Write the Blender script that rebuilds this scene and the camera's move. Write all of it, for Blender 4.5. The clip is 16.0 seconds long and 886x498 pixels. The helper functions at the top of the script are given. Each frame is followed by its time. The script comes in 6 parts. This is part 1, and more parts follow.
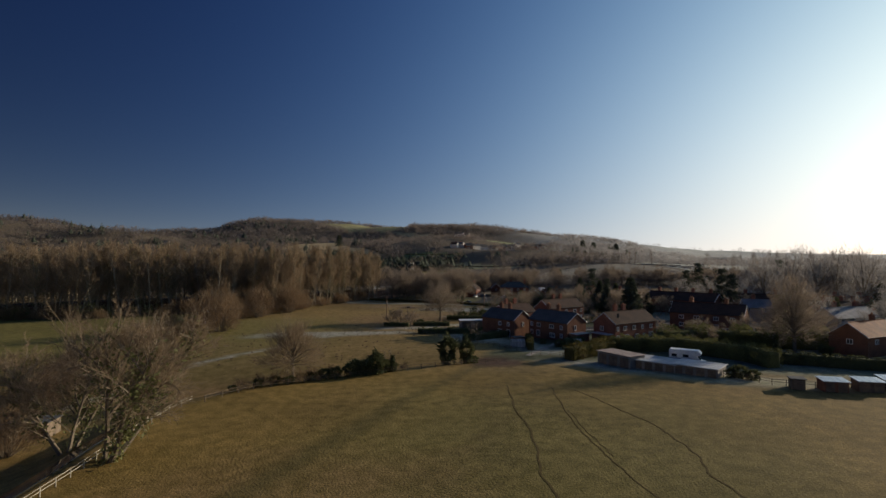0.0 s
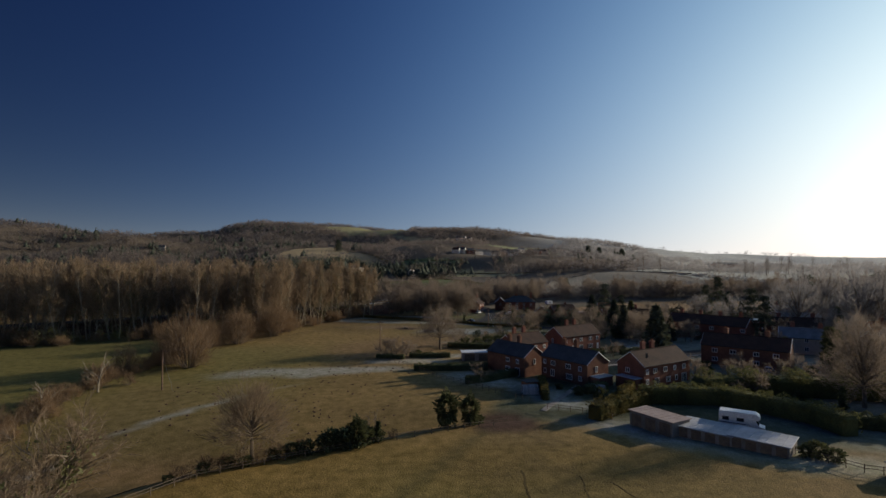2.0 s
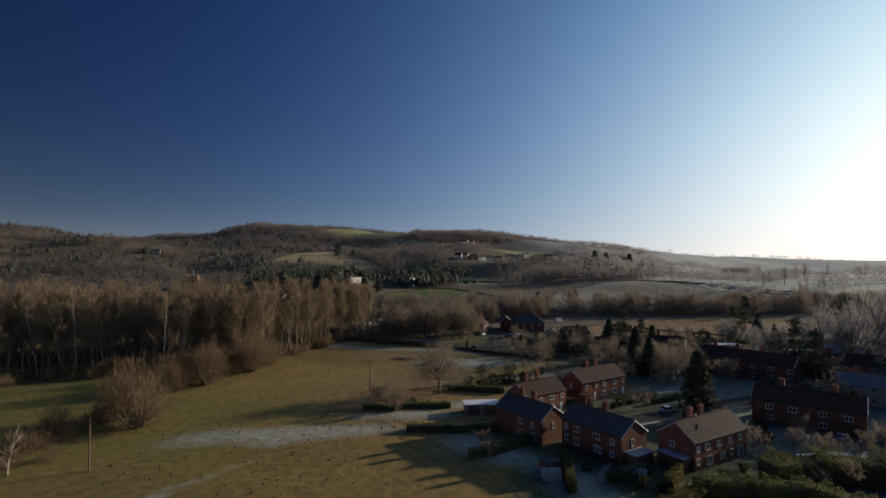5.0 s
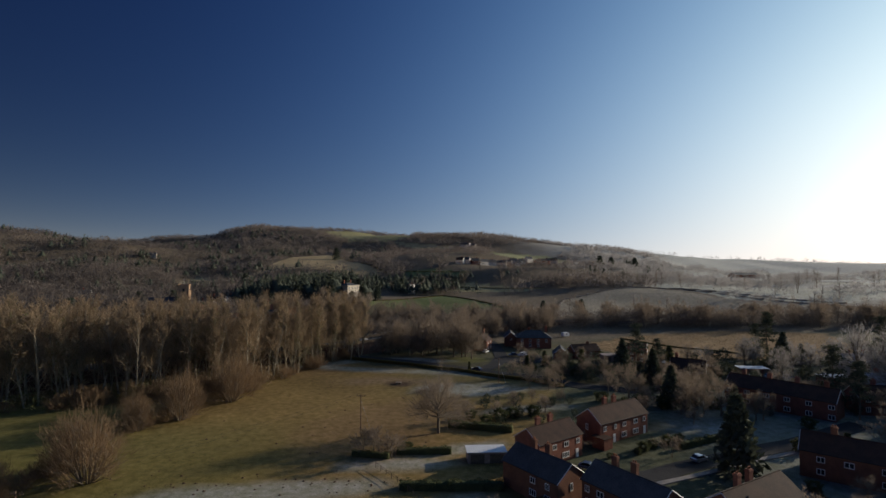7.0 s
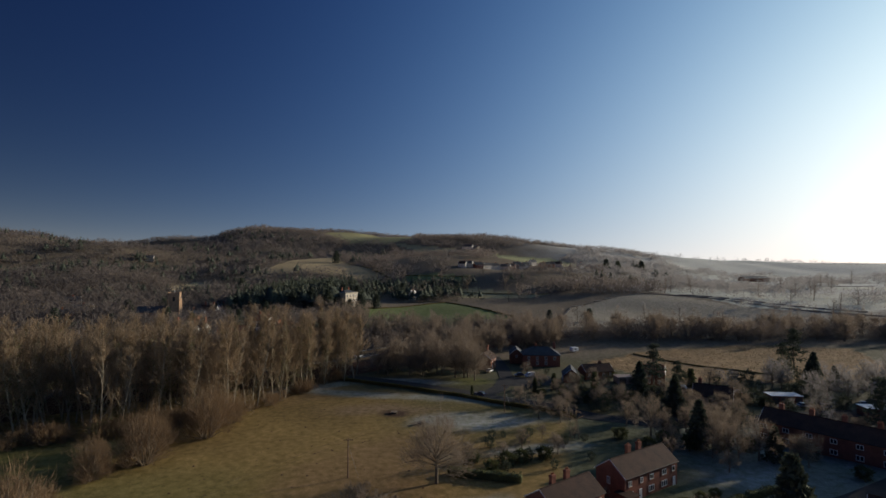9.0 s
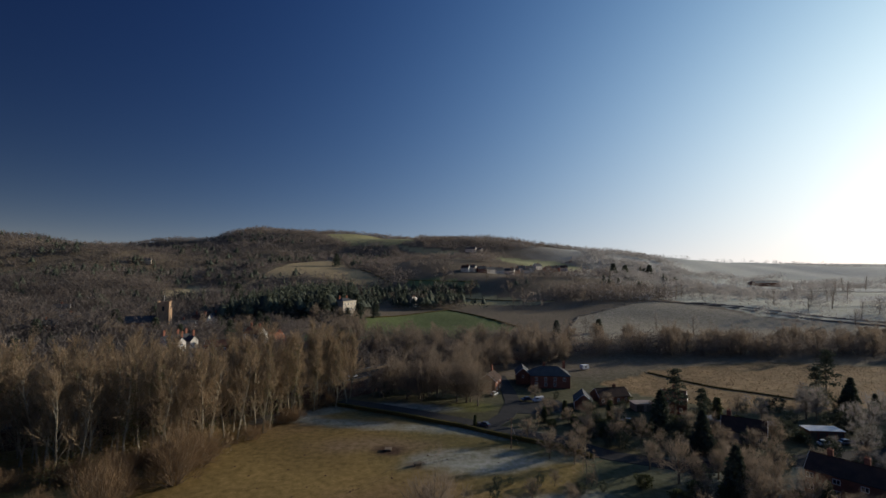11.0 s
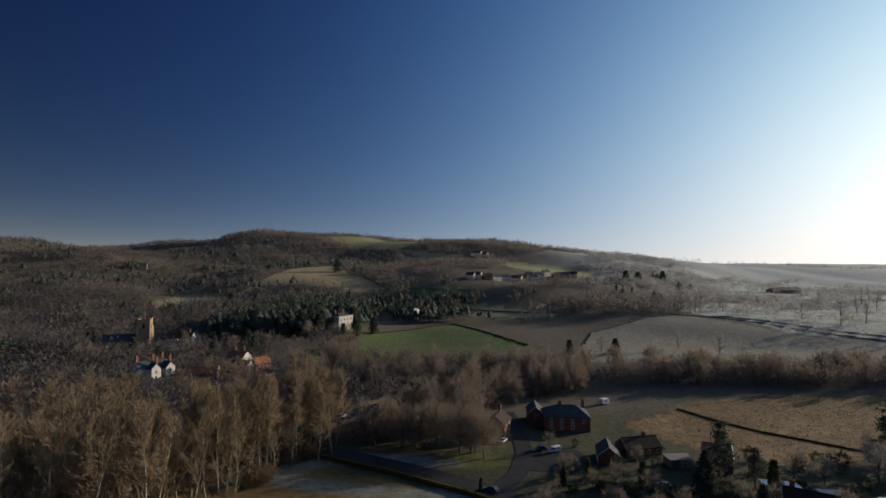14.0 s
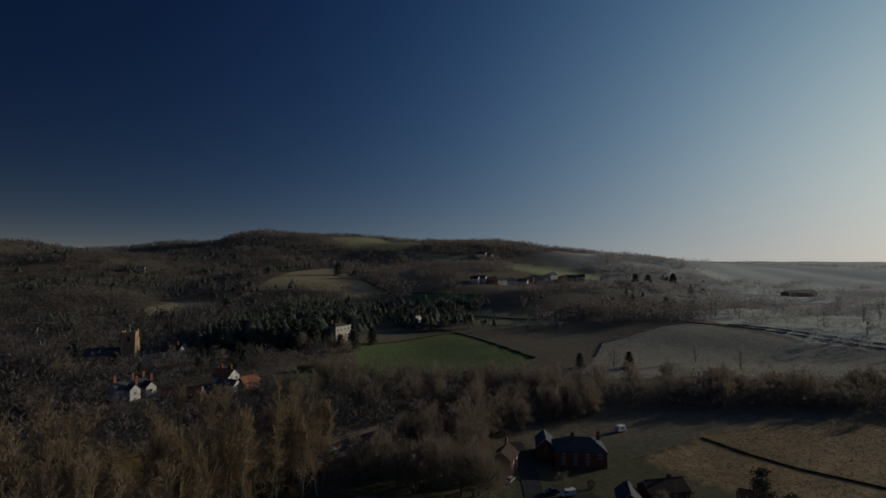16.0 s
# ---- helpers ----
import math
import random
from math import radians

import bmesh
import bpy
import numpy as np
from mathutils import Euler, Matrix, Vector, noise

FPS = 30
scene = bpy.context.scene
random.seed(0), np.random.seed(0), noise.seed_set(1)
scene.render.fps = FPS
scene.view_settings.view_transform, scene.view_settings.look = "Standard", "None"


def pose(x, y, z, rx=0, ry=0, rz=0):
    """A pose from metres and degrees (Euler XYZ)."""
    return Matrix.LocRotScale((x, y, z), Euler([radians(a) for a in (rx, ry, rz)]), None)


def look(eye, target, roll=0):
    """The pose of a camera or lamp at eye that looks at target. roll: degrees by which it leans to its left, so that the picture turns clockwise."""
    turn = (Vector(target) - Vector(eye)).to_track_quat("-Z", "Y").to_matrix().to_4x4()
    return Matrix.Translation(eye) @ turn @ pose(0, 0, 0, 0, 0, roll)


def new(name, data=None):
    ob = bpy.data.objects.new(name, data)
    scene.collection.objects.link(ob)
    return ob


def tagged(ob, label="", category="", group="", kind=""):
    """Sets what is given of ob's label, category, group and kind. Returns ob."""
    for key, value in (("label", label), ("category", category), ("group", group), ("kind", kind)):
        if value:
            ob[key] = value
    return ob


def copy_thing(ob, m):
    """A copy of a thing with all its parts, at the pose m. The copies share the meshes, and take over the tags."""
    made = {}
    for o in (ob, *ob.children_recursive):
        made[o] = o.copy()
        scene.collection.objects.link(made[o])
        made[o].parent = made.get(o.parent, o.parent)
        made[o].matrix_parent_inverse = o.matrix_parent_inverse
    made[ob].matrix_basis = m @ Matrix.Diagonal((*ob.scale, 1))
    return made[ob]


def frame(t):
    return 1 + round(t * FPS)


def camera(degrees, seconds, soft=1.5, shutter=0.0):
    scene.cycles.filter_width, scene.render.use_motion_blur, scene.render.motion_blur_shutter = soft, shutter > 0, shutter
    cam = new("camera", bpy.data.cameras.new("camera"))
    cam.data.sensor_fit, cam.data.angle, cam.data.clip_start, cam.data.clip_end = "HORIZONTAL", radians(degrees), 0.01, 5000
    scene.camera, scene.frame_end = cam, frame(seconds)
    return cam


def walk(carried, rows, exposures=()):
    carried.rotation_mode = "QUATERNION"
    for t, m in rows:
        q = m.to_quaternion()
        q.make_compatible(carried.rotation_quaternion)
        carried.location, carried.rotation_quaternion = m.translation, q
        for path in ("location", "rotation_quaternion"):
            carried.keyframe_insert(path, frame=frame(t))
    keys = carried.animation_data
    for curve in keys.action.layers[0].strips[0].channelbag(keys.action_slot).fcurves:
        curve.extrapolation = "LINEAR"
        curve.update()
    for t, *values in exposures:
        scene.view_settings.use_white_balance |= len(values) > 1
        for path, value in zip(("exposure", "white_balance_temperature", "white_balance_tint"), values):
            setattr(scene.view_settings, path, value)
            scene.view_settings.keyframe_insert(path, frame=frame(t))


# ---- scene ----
cam = camera(81.9, 16.0)
METRES, EYE, TILT, LEAN, TURN = 150.0, 22.5, 1.3, 0.0, 0.0
ROWS = [
    (0.0, 0.0, 0.0, 0.0, 0.0, 0.0, -0.0),
    (0.5, 0.0012, 0.0495, 0.0164, 0.06, 0.05, 0.02),
    (1.0, 0.0023, 0.0777, 0.0257, 0.1, 0.07, -0.01),
    (1.5, 0.0031, 0.1043, 0.0343, 0.15, 0.08, 0.01),
    (2.0, 0.0043, 0.133, 0.0432, 0.21, 0.1, 0.01),
    (2.5, 0.0045, 0.1576, 0.0535, 0.24, 0.06, 0.01),
    (3.0, 0.0054, 0.1859, 0.0629, 0.3, 0.06, 0.01),
    (3.5, 0.0062, 0.2112, 0.0718, 0.35, 0.05, -0.01),
    (4.0, 0.0077, 0.2391, 0.081, 0.42, 0.05, -0.0),
    (6.5, 0.0099, 0.371, 0.126, 0.58, 0.09, -0.09),
    (7.0, 0.0109, 0.3998, 0.1354, 0.65, 0.1, -0.09),
    (7.5, 0.012, 0.4268, 0.144, 0.72, 0.09, -0.08),
    (8.0, 0.013, 0.456, 0.1538, 0.79, 0.07, -0.08),
    (8.5, 0.0143, 0.4838, 0.1626, 0.87, 0.04, -0.08),
    (9.0, 0.0154, 0.5139, 0.172, 0.96, 0.02, -0.09),
    (11.5, 0.0207, 0.6611, 0.2183, 1.41, -0.03, -0.15),
    (12.0, 0.0215, 0.6935, 0.2285, 1.51, -0.04, -0.15),
    (12.5, 0.0224, 0.7234, 0.2379, 1.61, -0.06, -0.17),
    (13.0, 0.0233, 0.756, 0.2476, 1.71, -0.06, -0.17),
    (13.5, 0.0249, 0.7863, 0.2569, 1.81, -0.09, -0.15),
    (14.0, 0.0266, 0.8195, 0.2668, 1.93, -0.12, -0.14),
    (14.5, 0.0285, 0.8509, 0.2764, 2.06, -0.17, -0.1),
    (15.0, 0.0304, 0.8847, 0.2871, 2.18, -0.23, -0.1),
    (15.5, 0.032, 0.9167, 0.2963, 2.31, -0.28, -0.07),
    (16.0, 0.0341, 0.951, 0.3064, 2.46, -0.35, 0.0),
]
FADE = [(0.0, 0.0, 6760, 10), (2.0, 0.0, 6500, 10), (7.0, 0.0, 6430, 10), (13.4, 0.0, 6270, 9), (14.0, -0.06, 6260, 9), (14.5, -0.27, 6230, 8), (15.0, -0.55, 6210, 7), (15.5, -0.88, 6190, 6), (16.0, -1.18, 6170, 5)]
walk(cam, [(t, pose(0, 0, EYE, TILT, LEAN, TURN) @ pose(METRES * x, METRES * y, METRES * z, 90 + pitch, roll, yaw)) for t, x, y, z, yaw, pitch, roll in ROWS], FADE)
# ---- the lie of the land: heights (x, y, z) fitted to the camera's view, joined into one smooth sheet ----
SPOTS = np.array([
    (-780, 960, 94), (-640, 1010, 69), (-760, 1330, 69), (-740, 1520, 108), (-520, 1500, 132), (-305, 1410, 122),
    (-116, 1310, 106), (40, 1260, 99), (180, 1310, 82), (360, 1460, 65), (690, 1760, 49), (1150, 2060, 38), (2170, 2560, 14),
    (-197, 446, 8), (-84, 495, 14), (-41, 465, 4), (5, 548, 11), (-190, 860, 44), (26, 868, 60), (113, 750, 36), (200, 585, 19),
    (425, 667, 16), (-490, 713, 27), (-1600, 800, 130), (0, 2600, 50), (-900, 2600, 60)], dtype=float)
LOW = np.array([(-145, 365, 9), (-115, 380, 9.5), (-85, 402, 10), (-180, 415, 9), (-320, 180, -1), (-150, 300, 0), (0, 300, 0), (150, 330, 3), (320, 300, 6), (0, 390, 1), (-190, 370, 2), (200, 420, 4),
    (900, 500, 10), (0, -600, 4), (-900, -100, 20), (2500, 1200, 8), (700, 1000, 14)], dtype=float)


def smooth(a, b, v):
    v = np.clip((v - a) / (b - a), 0, 1)
    return v * v * (3 - 2 * v)


def bank_x(y):
    """The line of the stream and the near field's edge."""
    return np.interp(y, [-200, 40, 60, 80, 90, 97, 111, 118], [-34, -38, -40, -42, -34, -24, 4, 30])


def land(x, y):
    """Height of the ground at x, y (arrays)."""
    x, y = np.asarray(x, float), np.asarray(y, float)
    top, low = np.zeros_like(x), np.zeros_like(x)
    for px, py, pz in np.vstack((SPOTS, LOW)):
        w = 1 / ((x - px) ** 2 + (y - py) ** 2 + 1600) ** 1.9
        top, low = top + w * pz, low + w
    hills = top / low
    flat = 0.012 * np.clip(x - 20, 0, 200) + 0.6 * smooth(60, 20, y) - 2.4 * smooth(1, 12, bank_x(y) - x) * smooth(125, 95, y)
    flat = flat + 0.35 * np.sin(x / 31 + 1) * np.sin(y / 43) + 0.12 * np.sin(x / 7.3 + y / 9.1) * np.sin(y / 6.1 - x / 11)
    away = smooth(290, 430, np.hypot(x * 0.75, y))
    ripple = 3.0 * np.sin(x / 83 + 0.5) * np.sin(y / 97 + 1) + 1.3 * np.sin(x / 37 + y / 51)
    folds = 8.0 * np.sin(x / 52 + 0.8 * np.sin(y / 90)) * np.sin(y / 66 + 0.4) * smooth(560, 720, y) * smooth(1240, 1080, y) * smooth(-60, -200, x) * smooth(-720, -600, x)
    folds = folds + 6.5 * np.exp(-((x + 492) / 26) ** 2 - ((y - 1372) / 60) ** 2)      # the summit knoll
    return flat * (1 - away) + (hills + ripple * smooth(500, 800, y) + folds) * away

# ---- world and sun ----
SUN_SIDE, SUN_UP = 63.0, 14.0      # degrees to the right of the way ahead, and above the horizon
world = bpy.data.worlds.new("sky")
scene.world = world
world.use_nodes = True
wn, wl = world.node_tree.nodes, world.node_tree.links
sky = wn.new("ShaderNodeTexSky")
sky.sky_type, sky.sun_disc = "NISHITA", False
sky.sun_elevation, sky.sun_rotation = radians(SUN_UP), radians(SUN_SIDE)
sky.air_density, sky.dust_density, sky.ozone_density, sky.altitude = 1.0, 3.0, 2.0, 80
wn["Background"].inputs[1].default_value = 0.002
wl.new(sky.outputs[0], wn["Background"].inputs[0])


def sum_up(*terms):
    """A chain of multiply-add nodes: terms are (socket or None, factor)."""
    last = None
    for socket, factor in terms:
        node = wn.new("ShaderNodeMath")
        node.operation = "MULTIPLY_ADD"
        node.inputs[1].default_value = factor
        if socket is None:
            node.inputs[0].default_value = 1.0
        else:
            wl.new(socket, node.inputs[0])
        if last is None:
            node.inputs[2].default_value = 0.0
        else:
            wl.new(last, node.inputs[2])
        last = node.outputs[0]
    return last


# clear deep-blue winter sky: brightness grows smoothly towards the sun, with a pale haze along the horizon
a, e = radians(SUN_SIDE), radians(SUN_UP)
SUN_WAY = (math.sin(a) * math.cos(e), math.cos(a) * math.cos(e), math.sin(e))
coord, parts_of = wn.new("ShaderNodeTexCoord"), wn.new("ShaderNodeSeparateXYZ")
wl.new(coord.outputs["Generated"], parts_of.inputs[0])
near_sun = sum_up(*[(parts_of.outputs[k], SUN_WAY[k]) for k in range(3)])
square, rise, thin = wn.new("ShaderNodeMath"), wn.new("ShaderNodeMath"), wn.new("ShaderNodeMath")
square.operation, rise.operation, thin.operation = "MULTIPLY", "MAXIMUM", "EXPONENT"
wl.new(near_sun, square.inputs[0])
wl.new(near_sun, square.inputs[1])
wl.new(parts_of.outputs[2], rise.inputs[0])
rise.inputs[1].default_value = 0.0
wl.new(sum_up((rise.outputs[0], -8.0)), thin.inputs[0])
join = wn.new("ShaderNodeCombineXYZ")
low_glow = wn.new("ShaderNodeMath")
low_glow.operation = "MULTIPLY"
wl.new(near_sun, low_glow.inputs[0])
wl.new(thin.outputs[0], low_glow.inputs[1])
height, high_glow = wn.new("ShaderNodeMath"), wn.new("ShaderNodeMath")
height.operation, high_glow.operation = "MINIMUM", "MULTIPLY"
wl.new(rise.outputs[0], height.inputs[0])
height.inputs[1].default_value = 0.5
wl.new(near_sun, high_glow.inputs[0])
wl.new(height.outputs[0], high_glow.inputs[1])
# added glow in the unseen sky opposite the sun, filling the shadows
opposite = wn.new("ShaderNodeMath")
opposite.operation = "MAXIMUM"
wl.new(sum_up((None, -0.26), (near_sun, -1.0)), opposite.inputs[0])
opposite.inputs[1].default_value = 0.0
for k, (base, first, second, low, cross, up, slant, back) in enumerate(((-3.49, 2.53, 2.1, 2.19, -2.64, -3.57, 0.12, 1.9), (-2.71, 2.24, 1.47, 1.44, -1.96, -2.74, 0.2, 2.4), (-1.84, 1.76, 0.77, 0.56, -0.99, -1.7, 0.06, 2.8))):
    power = wn.new("ShaderNodeMath")
    power.operation = "EXPONENT"
    wl.new(sum_up((None, base), (near_sun, first), (square.outputs[0], second), (thin.outputs[0], low), (low_glow.outputs[0], cross),
                  (height.outputs[0], up), (high_glow.outputs[0], slant), (opposite.outputs[0], back)), power.inputs[0])
    wl.new(power.outputs[0], join.inputs[k])
clear, both_skies = wn.new("ShaderNodeBackground"), wn.new("ShaderNodeAddShader")
clear.inputs[1].default_value = 1.0
wl.new(join.outputs[0], clear.inputs[0])
wl.new(wn["Background"].outputs[0], both_skies.inputs[0])
wl.new(clear.outputs[0], both_skies.inputs[1])
wl.new(both_skies.outputs[0], wn["World Output"].inputs[0])
sun = new("sun", bpy.data.lights.new("sun", "SUN"))
sun.data.energy, sun.data.angle, sun.data.color = 4.2, radians(0.9), (1.0, 0.86, 0.68)
sun.matrix_world = look(Vector(SUN_WAY) * 500, (0, 0, 0))


# ---- materials ----
def material(name, colour, second=None, scale=3.0, rough=0.85, bump=0.3, metal=0.0, fine=12.0, through_light=0.0, vary=0.25, spec=0.3, attribute="", speckle=0.22):
    """A surface with two scales of variation, a fine relief and a chance tint for each object or clump."""
    m = bpy.data.materials.new(name)
    m.use_nodes = True
    n, l = m.node_tree.nodes, m.node_tree.links
    b = n["Principled BSDF"]
    second = second or tuple(c * 0.6 for c in colour)
    pos = n.new("ShaderNodeNewGeometry")
    coarse, grain = n.new("ShaderNodeTexNoise"), n.new("ShaderNodeTexNoise")
    coarse.inputs["Scale"].default_value, coarse.inputs["Detail"].default_value = 1 / scale, 5
    grain.inputs["Scale"].default_value, grain.inputs["Detail"].default_value = fine / scale, 4
    l.new(pos.outputs["Position"], coarse.inputs["Vector"])
    l.new(pos.outputs["Position"], grain.inputs["Vector"])
    spread = n.new("ShaderNodeMapRange")
    spread.inputs[1].default_value, spread.inputs[2].default_value = 0.35, 0.68
    l.new(coarse.outputs[0], spread.inputs[0])
    mix = n.new("ShaderNodeMixRGB")
    mix.inputs[1].default_value, mix.inputs[2].default_value = (*colour, 1), (*second, 1)
    l.new(spread.outputs[0], mix.inputs[0])
    top = mix.outputs[0]
    if attribute:
        at = n.new("ShaderNodeAttribute")
        at.attribute_name = attribute
        tint = n.new("ShaderNodeMixRGB")
        tint.blend_type, tint.inputs[0].default_value = "MULTIPLY", 1
        l.new(at.outputs["Color"], tint.inputs[1])
        l.new(top, tint.inputs[2])
        top = tint.outputs[0]
    info, chance = n.new("ShaderNodeObjectInfo"), n.new("ShaderNodeMath")
    chance.operation = "ADD"
    l.new(info.outputs["Random"], chance.inputs[0])
    l.new(pos.outputs["Random Per Island"], chance.inputs[1])
    span = n.new("ShaderNodeMapRange")
    span.inputs[2].default_value = 2
    span.inputs[3].default_value, span.inputs[4].default_value = 1 - vary, 1 + vary
    l.new(chance.outputs[0], span.inputs[0])
    speck = n.new("ShaderNodeMapRange")
    speck.inputs[1].default_value, speck.inputs[2].default_value = 0.3, 0.7
    speck.inputs[3].default_value, speck.inputs[4].default_value = 1 - speckle, 1 + speckle
    l.new(grain.outputs[0], speck.inputs[0])
    both = n.new("ShaderNodeMath")
    both.operation = "MULTIPLY"
    l.new(span.outputs[0], both.inputs[0])
    l.new(speck.outputs[0], both.inputs[1])
    shade = n.new("ShaderNodeVectorMath")
    shade.operation = "SCALE"
    l.new(top, shade.inputs[0])
    l.new(both.outputs[0], shade.inputs["Scale"])
    l.new(shade.outputs[0], b.inputs["Base Color"])
    b.inputs["Roughness"].default_value, b.inputs["Metallic"].default_value = rough, metal
    b.inputs["Specular IOR Level"].default_value = spec
    if bump:
        relief = n.new("ShaderNodeBump")
        relief.inputs["Strength"].default_value, relief.inputs["Distance"].default_value = bump, 0.05 * scale
        l.new(grain.outputs[0], relief.inputs["Height"])
        l.new(relief.outputs[0], b.inputs["Normal"])
    if through_light:
        leaf, add = n.new("ShaderNodeBsdfTranslucent"), n.new("ShaderNodeMixShader")
        l.new(shade.outputs[0], leaf.inputs[0])
        add.inputs[0].default_value = through_light
        l.new(b.outputs[0], add.inputs[1])
        l.new(leaf.outputs[0], add.inputs[2])
        l.new(add.outputs[0], n["Material Output"].inputs[0])
    return m


GROUND = material("meadow_grass", (1.06, 1.06, 1.06), (0.66, 0.68, 0.54), 1.9, 0.95, 0.8, fine=8, vary=0.0, spec=0.15, attribute="cover", speckle=0.38)
BRICK = material("red_brick", (0.255, 0.112, 0.078), (0.19, 0.085, 0.06), 1.5, 0.9, 0.4, fine=14, spec=0.1)
BROWN_BRICK = material("brown_brick", (0.22, 0.11, 0.07), (0.16, 0.08, 0.055), 1.5, 0.9, 0.4, fine=14, spec=0.1)
SLATE = material("blue_slate", (0.085, 0.088, 0.092), (0.062, 0.064, 0.067), 2.2, 0.75, 0.35, fine=10, spec=0.12)
TILE = material("clay_tile", (0.074, 0.047, 0.036), (0.052, 0.037, 0.03), 2.0, 0.75, 0.5, fine=12, spec=0.06)
ORANGE_TILE = material("orange_clay_tile", (0.34, 0.14, 0.07), (0.22, 0.10, 0.06), 2.0, 0.75, 0.5, fine=12, spec=0.1)
RENDER_WALL = material("cream_render", (0.52, 0.46, 0.37), (0.42, 0.375, 0.3), 3, 0.85, 0.15)
LIMEWASH = material("white_limewash", (0.68, 0.64, 0.57), (0.56, 0.52, 0.46), 2.5, 0.85, 0.12, vary=0.06)
STONE = material("tan_sandstone", (0.42, 0.28, 0.17), (0.30, 0.2, 0.13), 2, 0.9, 0.4)
WHITE = material("white_paint", (0.78, 0.78, 0.76), (0.68, 0.68, 0.67), 2, 0.45, 0.05, vary=0.04, spec=0.5)
WOOD = material("weathered_wood", (0.20, 0.15, 0.10), (0.13, 0.10, 0.075), 0.8, 0.85, 0.4)
POLE = material("brown_pole_wood", (0.20, 0.12, 0.08), (0.13, 0.085, 0.06), 0.8, 0.8, 0.3)
FELT = material("frosted_roofing_felt", (0.34, 0.36, 0.37), (0.46, 0.48, 0.5), 1.6, 0.8, 0.3)
RUSTY = material("pinkish_sheet_roof", (0.36, 0.28, 0.24), (0.26, 0.2, 0.175), 1.2, 0.7, 0.3)
CONCRETE = material("grey_blockwork", (0.26, 0.24, 0.22), (0.19, 0.175, 0.16), 1.4, 0.9, 0.35)
METAL = material("galvanised_metal", (0.5, 0.52, 0.54), (0.4, 0.42, 0.44), 1, 0.4, 0.1, 0.8)
DARK = material("dark_rubber", (0.03, 0.03, 0.032), (0.02, 0.02, 0.02), 1, 0.7, 0.1)
ASPHALT = material("worn_asphalt", (0.055, 0.053, 0.052), (0.04, 0.04, 0.04), 4, 0.85, 0.3, vary=0.0, spec=0.06)
BARK = material("grey_brown_bark", (0.204, 0.162, 0.114), (0.132, 0.108, 0.078), 0.8, 0.9, 0.4)
PALE_BARK = material("pale_poplar_bark", (0.30, 0.26, 0.19), (0.18, 0.15, 0.11), 1.5, 0.9, 0.3)
TWIG = material("bare_twigs", (0.33, 0.247, 0.158), (0.25, 0.188, 0.122), 6, 0.8, 0, through_light=0.42)
RUST_TWIG = material("russet_twigs", (0.25, 0.165, 0.09), (0.17, 0.115, 0.068), 5, 0.8, 0, through_light=0.3)
GREY_TWIG = material("grey_twigs", (0.286, 0.227, 0.169), (0.208, 0.169, 0.130), 8, 0.8, 0, through_light=0.42)
# undergrowth colour, lightened to lift the deep shade below the poplars
LIGHT_UNDERGROWTH = material("lightened_undergrowth", (0.36, 0.27, 0.165), (0.25, 0.19, 0.12), 6, 0.9, 0, through_light=0.45, vary=0.2)
# twigs of the right-hand trees, paled in colour to stand for haze
HAZE_TWIG = material("haze_pale_twigs", (0.29, 0.272, 0.258), (0.22, 0.205, 0.195), 8, 0.8, 0, through_light=0.55)
# distant woods on the right: aerial haze put into the base colour
HAZE_WOOD = material("haze_pale_wood", (0.30, 0.285, 0.275), (0.24, 0.228, 0.22), 40, 0.85, 0, through_light=0.6, vary=0.08, fine=3.0)
# slate of some right-hand houses, lightened in place of haze
HAZE_SLATE = material("haze_pale_slate", (0.24, 0.245, 0.25), (0.17, 0.172, 0.175), 2.2, 0.6, 0.35, fine=10, spec=0.15)
IVY = material("ivy_leaves", (0.17, 0.175, 0.065), (0.1, 0.112, 0.045), 3, 0.6, 0, spec=0.2, through_light=0.35)
NEEDLE = material("dark_conifer_needles", (0.098, 0.111, 0.072), (0.075, 0.088, 0.061), 3, 0.9, 0, spec=0.08, through_light=0.15)
HEDGE = material("clipped_hedge_leaves", (0.126, 0.132, 0.060), (0.090, 0.102, 0.050), 2, 0.9, 0, spec=0.08, through_light=0.2)
# lighter copy of the hedge leaves, with sunlight put into the colour
SUN_HEDGE = material("sunlit_hedge_leaves", (0.17, 0.165, 0.062), (0.11, 0.118, 0.05), 3, 0.9, 0, spec=0.08, through_light=0.3)
GOLD_HEDGE = material("golden_hedge_leaves", (0.14, 0.11, 0.035), (0.09, 0.085, 0.03), 2, 0.9, 0, spec=0.08, through_light=0.3)
# bare wood colour, raised and greyed to stand for distance haze
FAR_WOOD = material("hillside_wood", (0.22, 0.185, 0.16), (0.122, 0.107, 0.099), 42, 0.9, 0, through_light=0.55, vary=0.22, fine=5.0)
FAR_FIR = material("hillside_conifers", (0.091, 0.105, 0.070), (0.070, 0.084, 0.063), 40, 0.8, 0, through_light=0.3, vary=0.12, fine=3.0)
TUSSOCK = material("russet_tussock_grass", (0.29, 0.2, 0.11), (0.24, 0.165, 0.09), 9, 0.9, 0, through_light=0.3, vary=0.12)
TRACK = material("worn_grass_track", (0.125, 0.09, 0.036), (0.085, 0.062, 0.026), 1.2, 0.95, 0.4, vary=0.0, spec=0.05)
SOIL = material("bare_red_soil", (0.11, 0.06, 0.04), (0.08, 0.045, 0.03), 2, 0.95, 0.5)
WATER = material("stream_water", (0.02, 0.025, 0.03), (0.015, 0.02, 0.022), 5, 0.08, 0.05, spec=0.5)
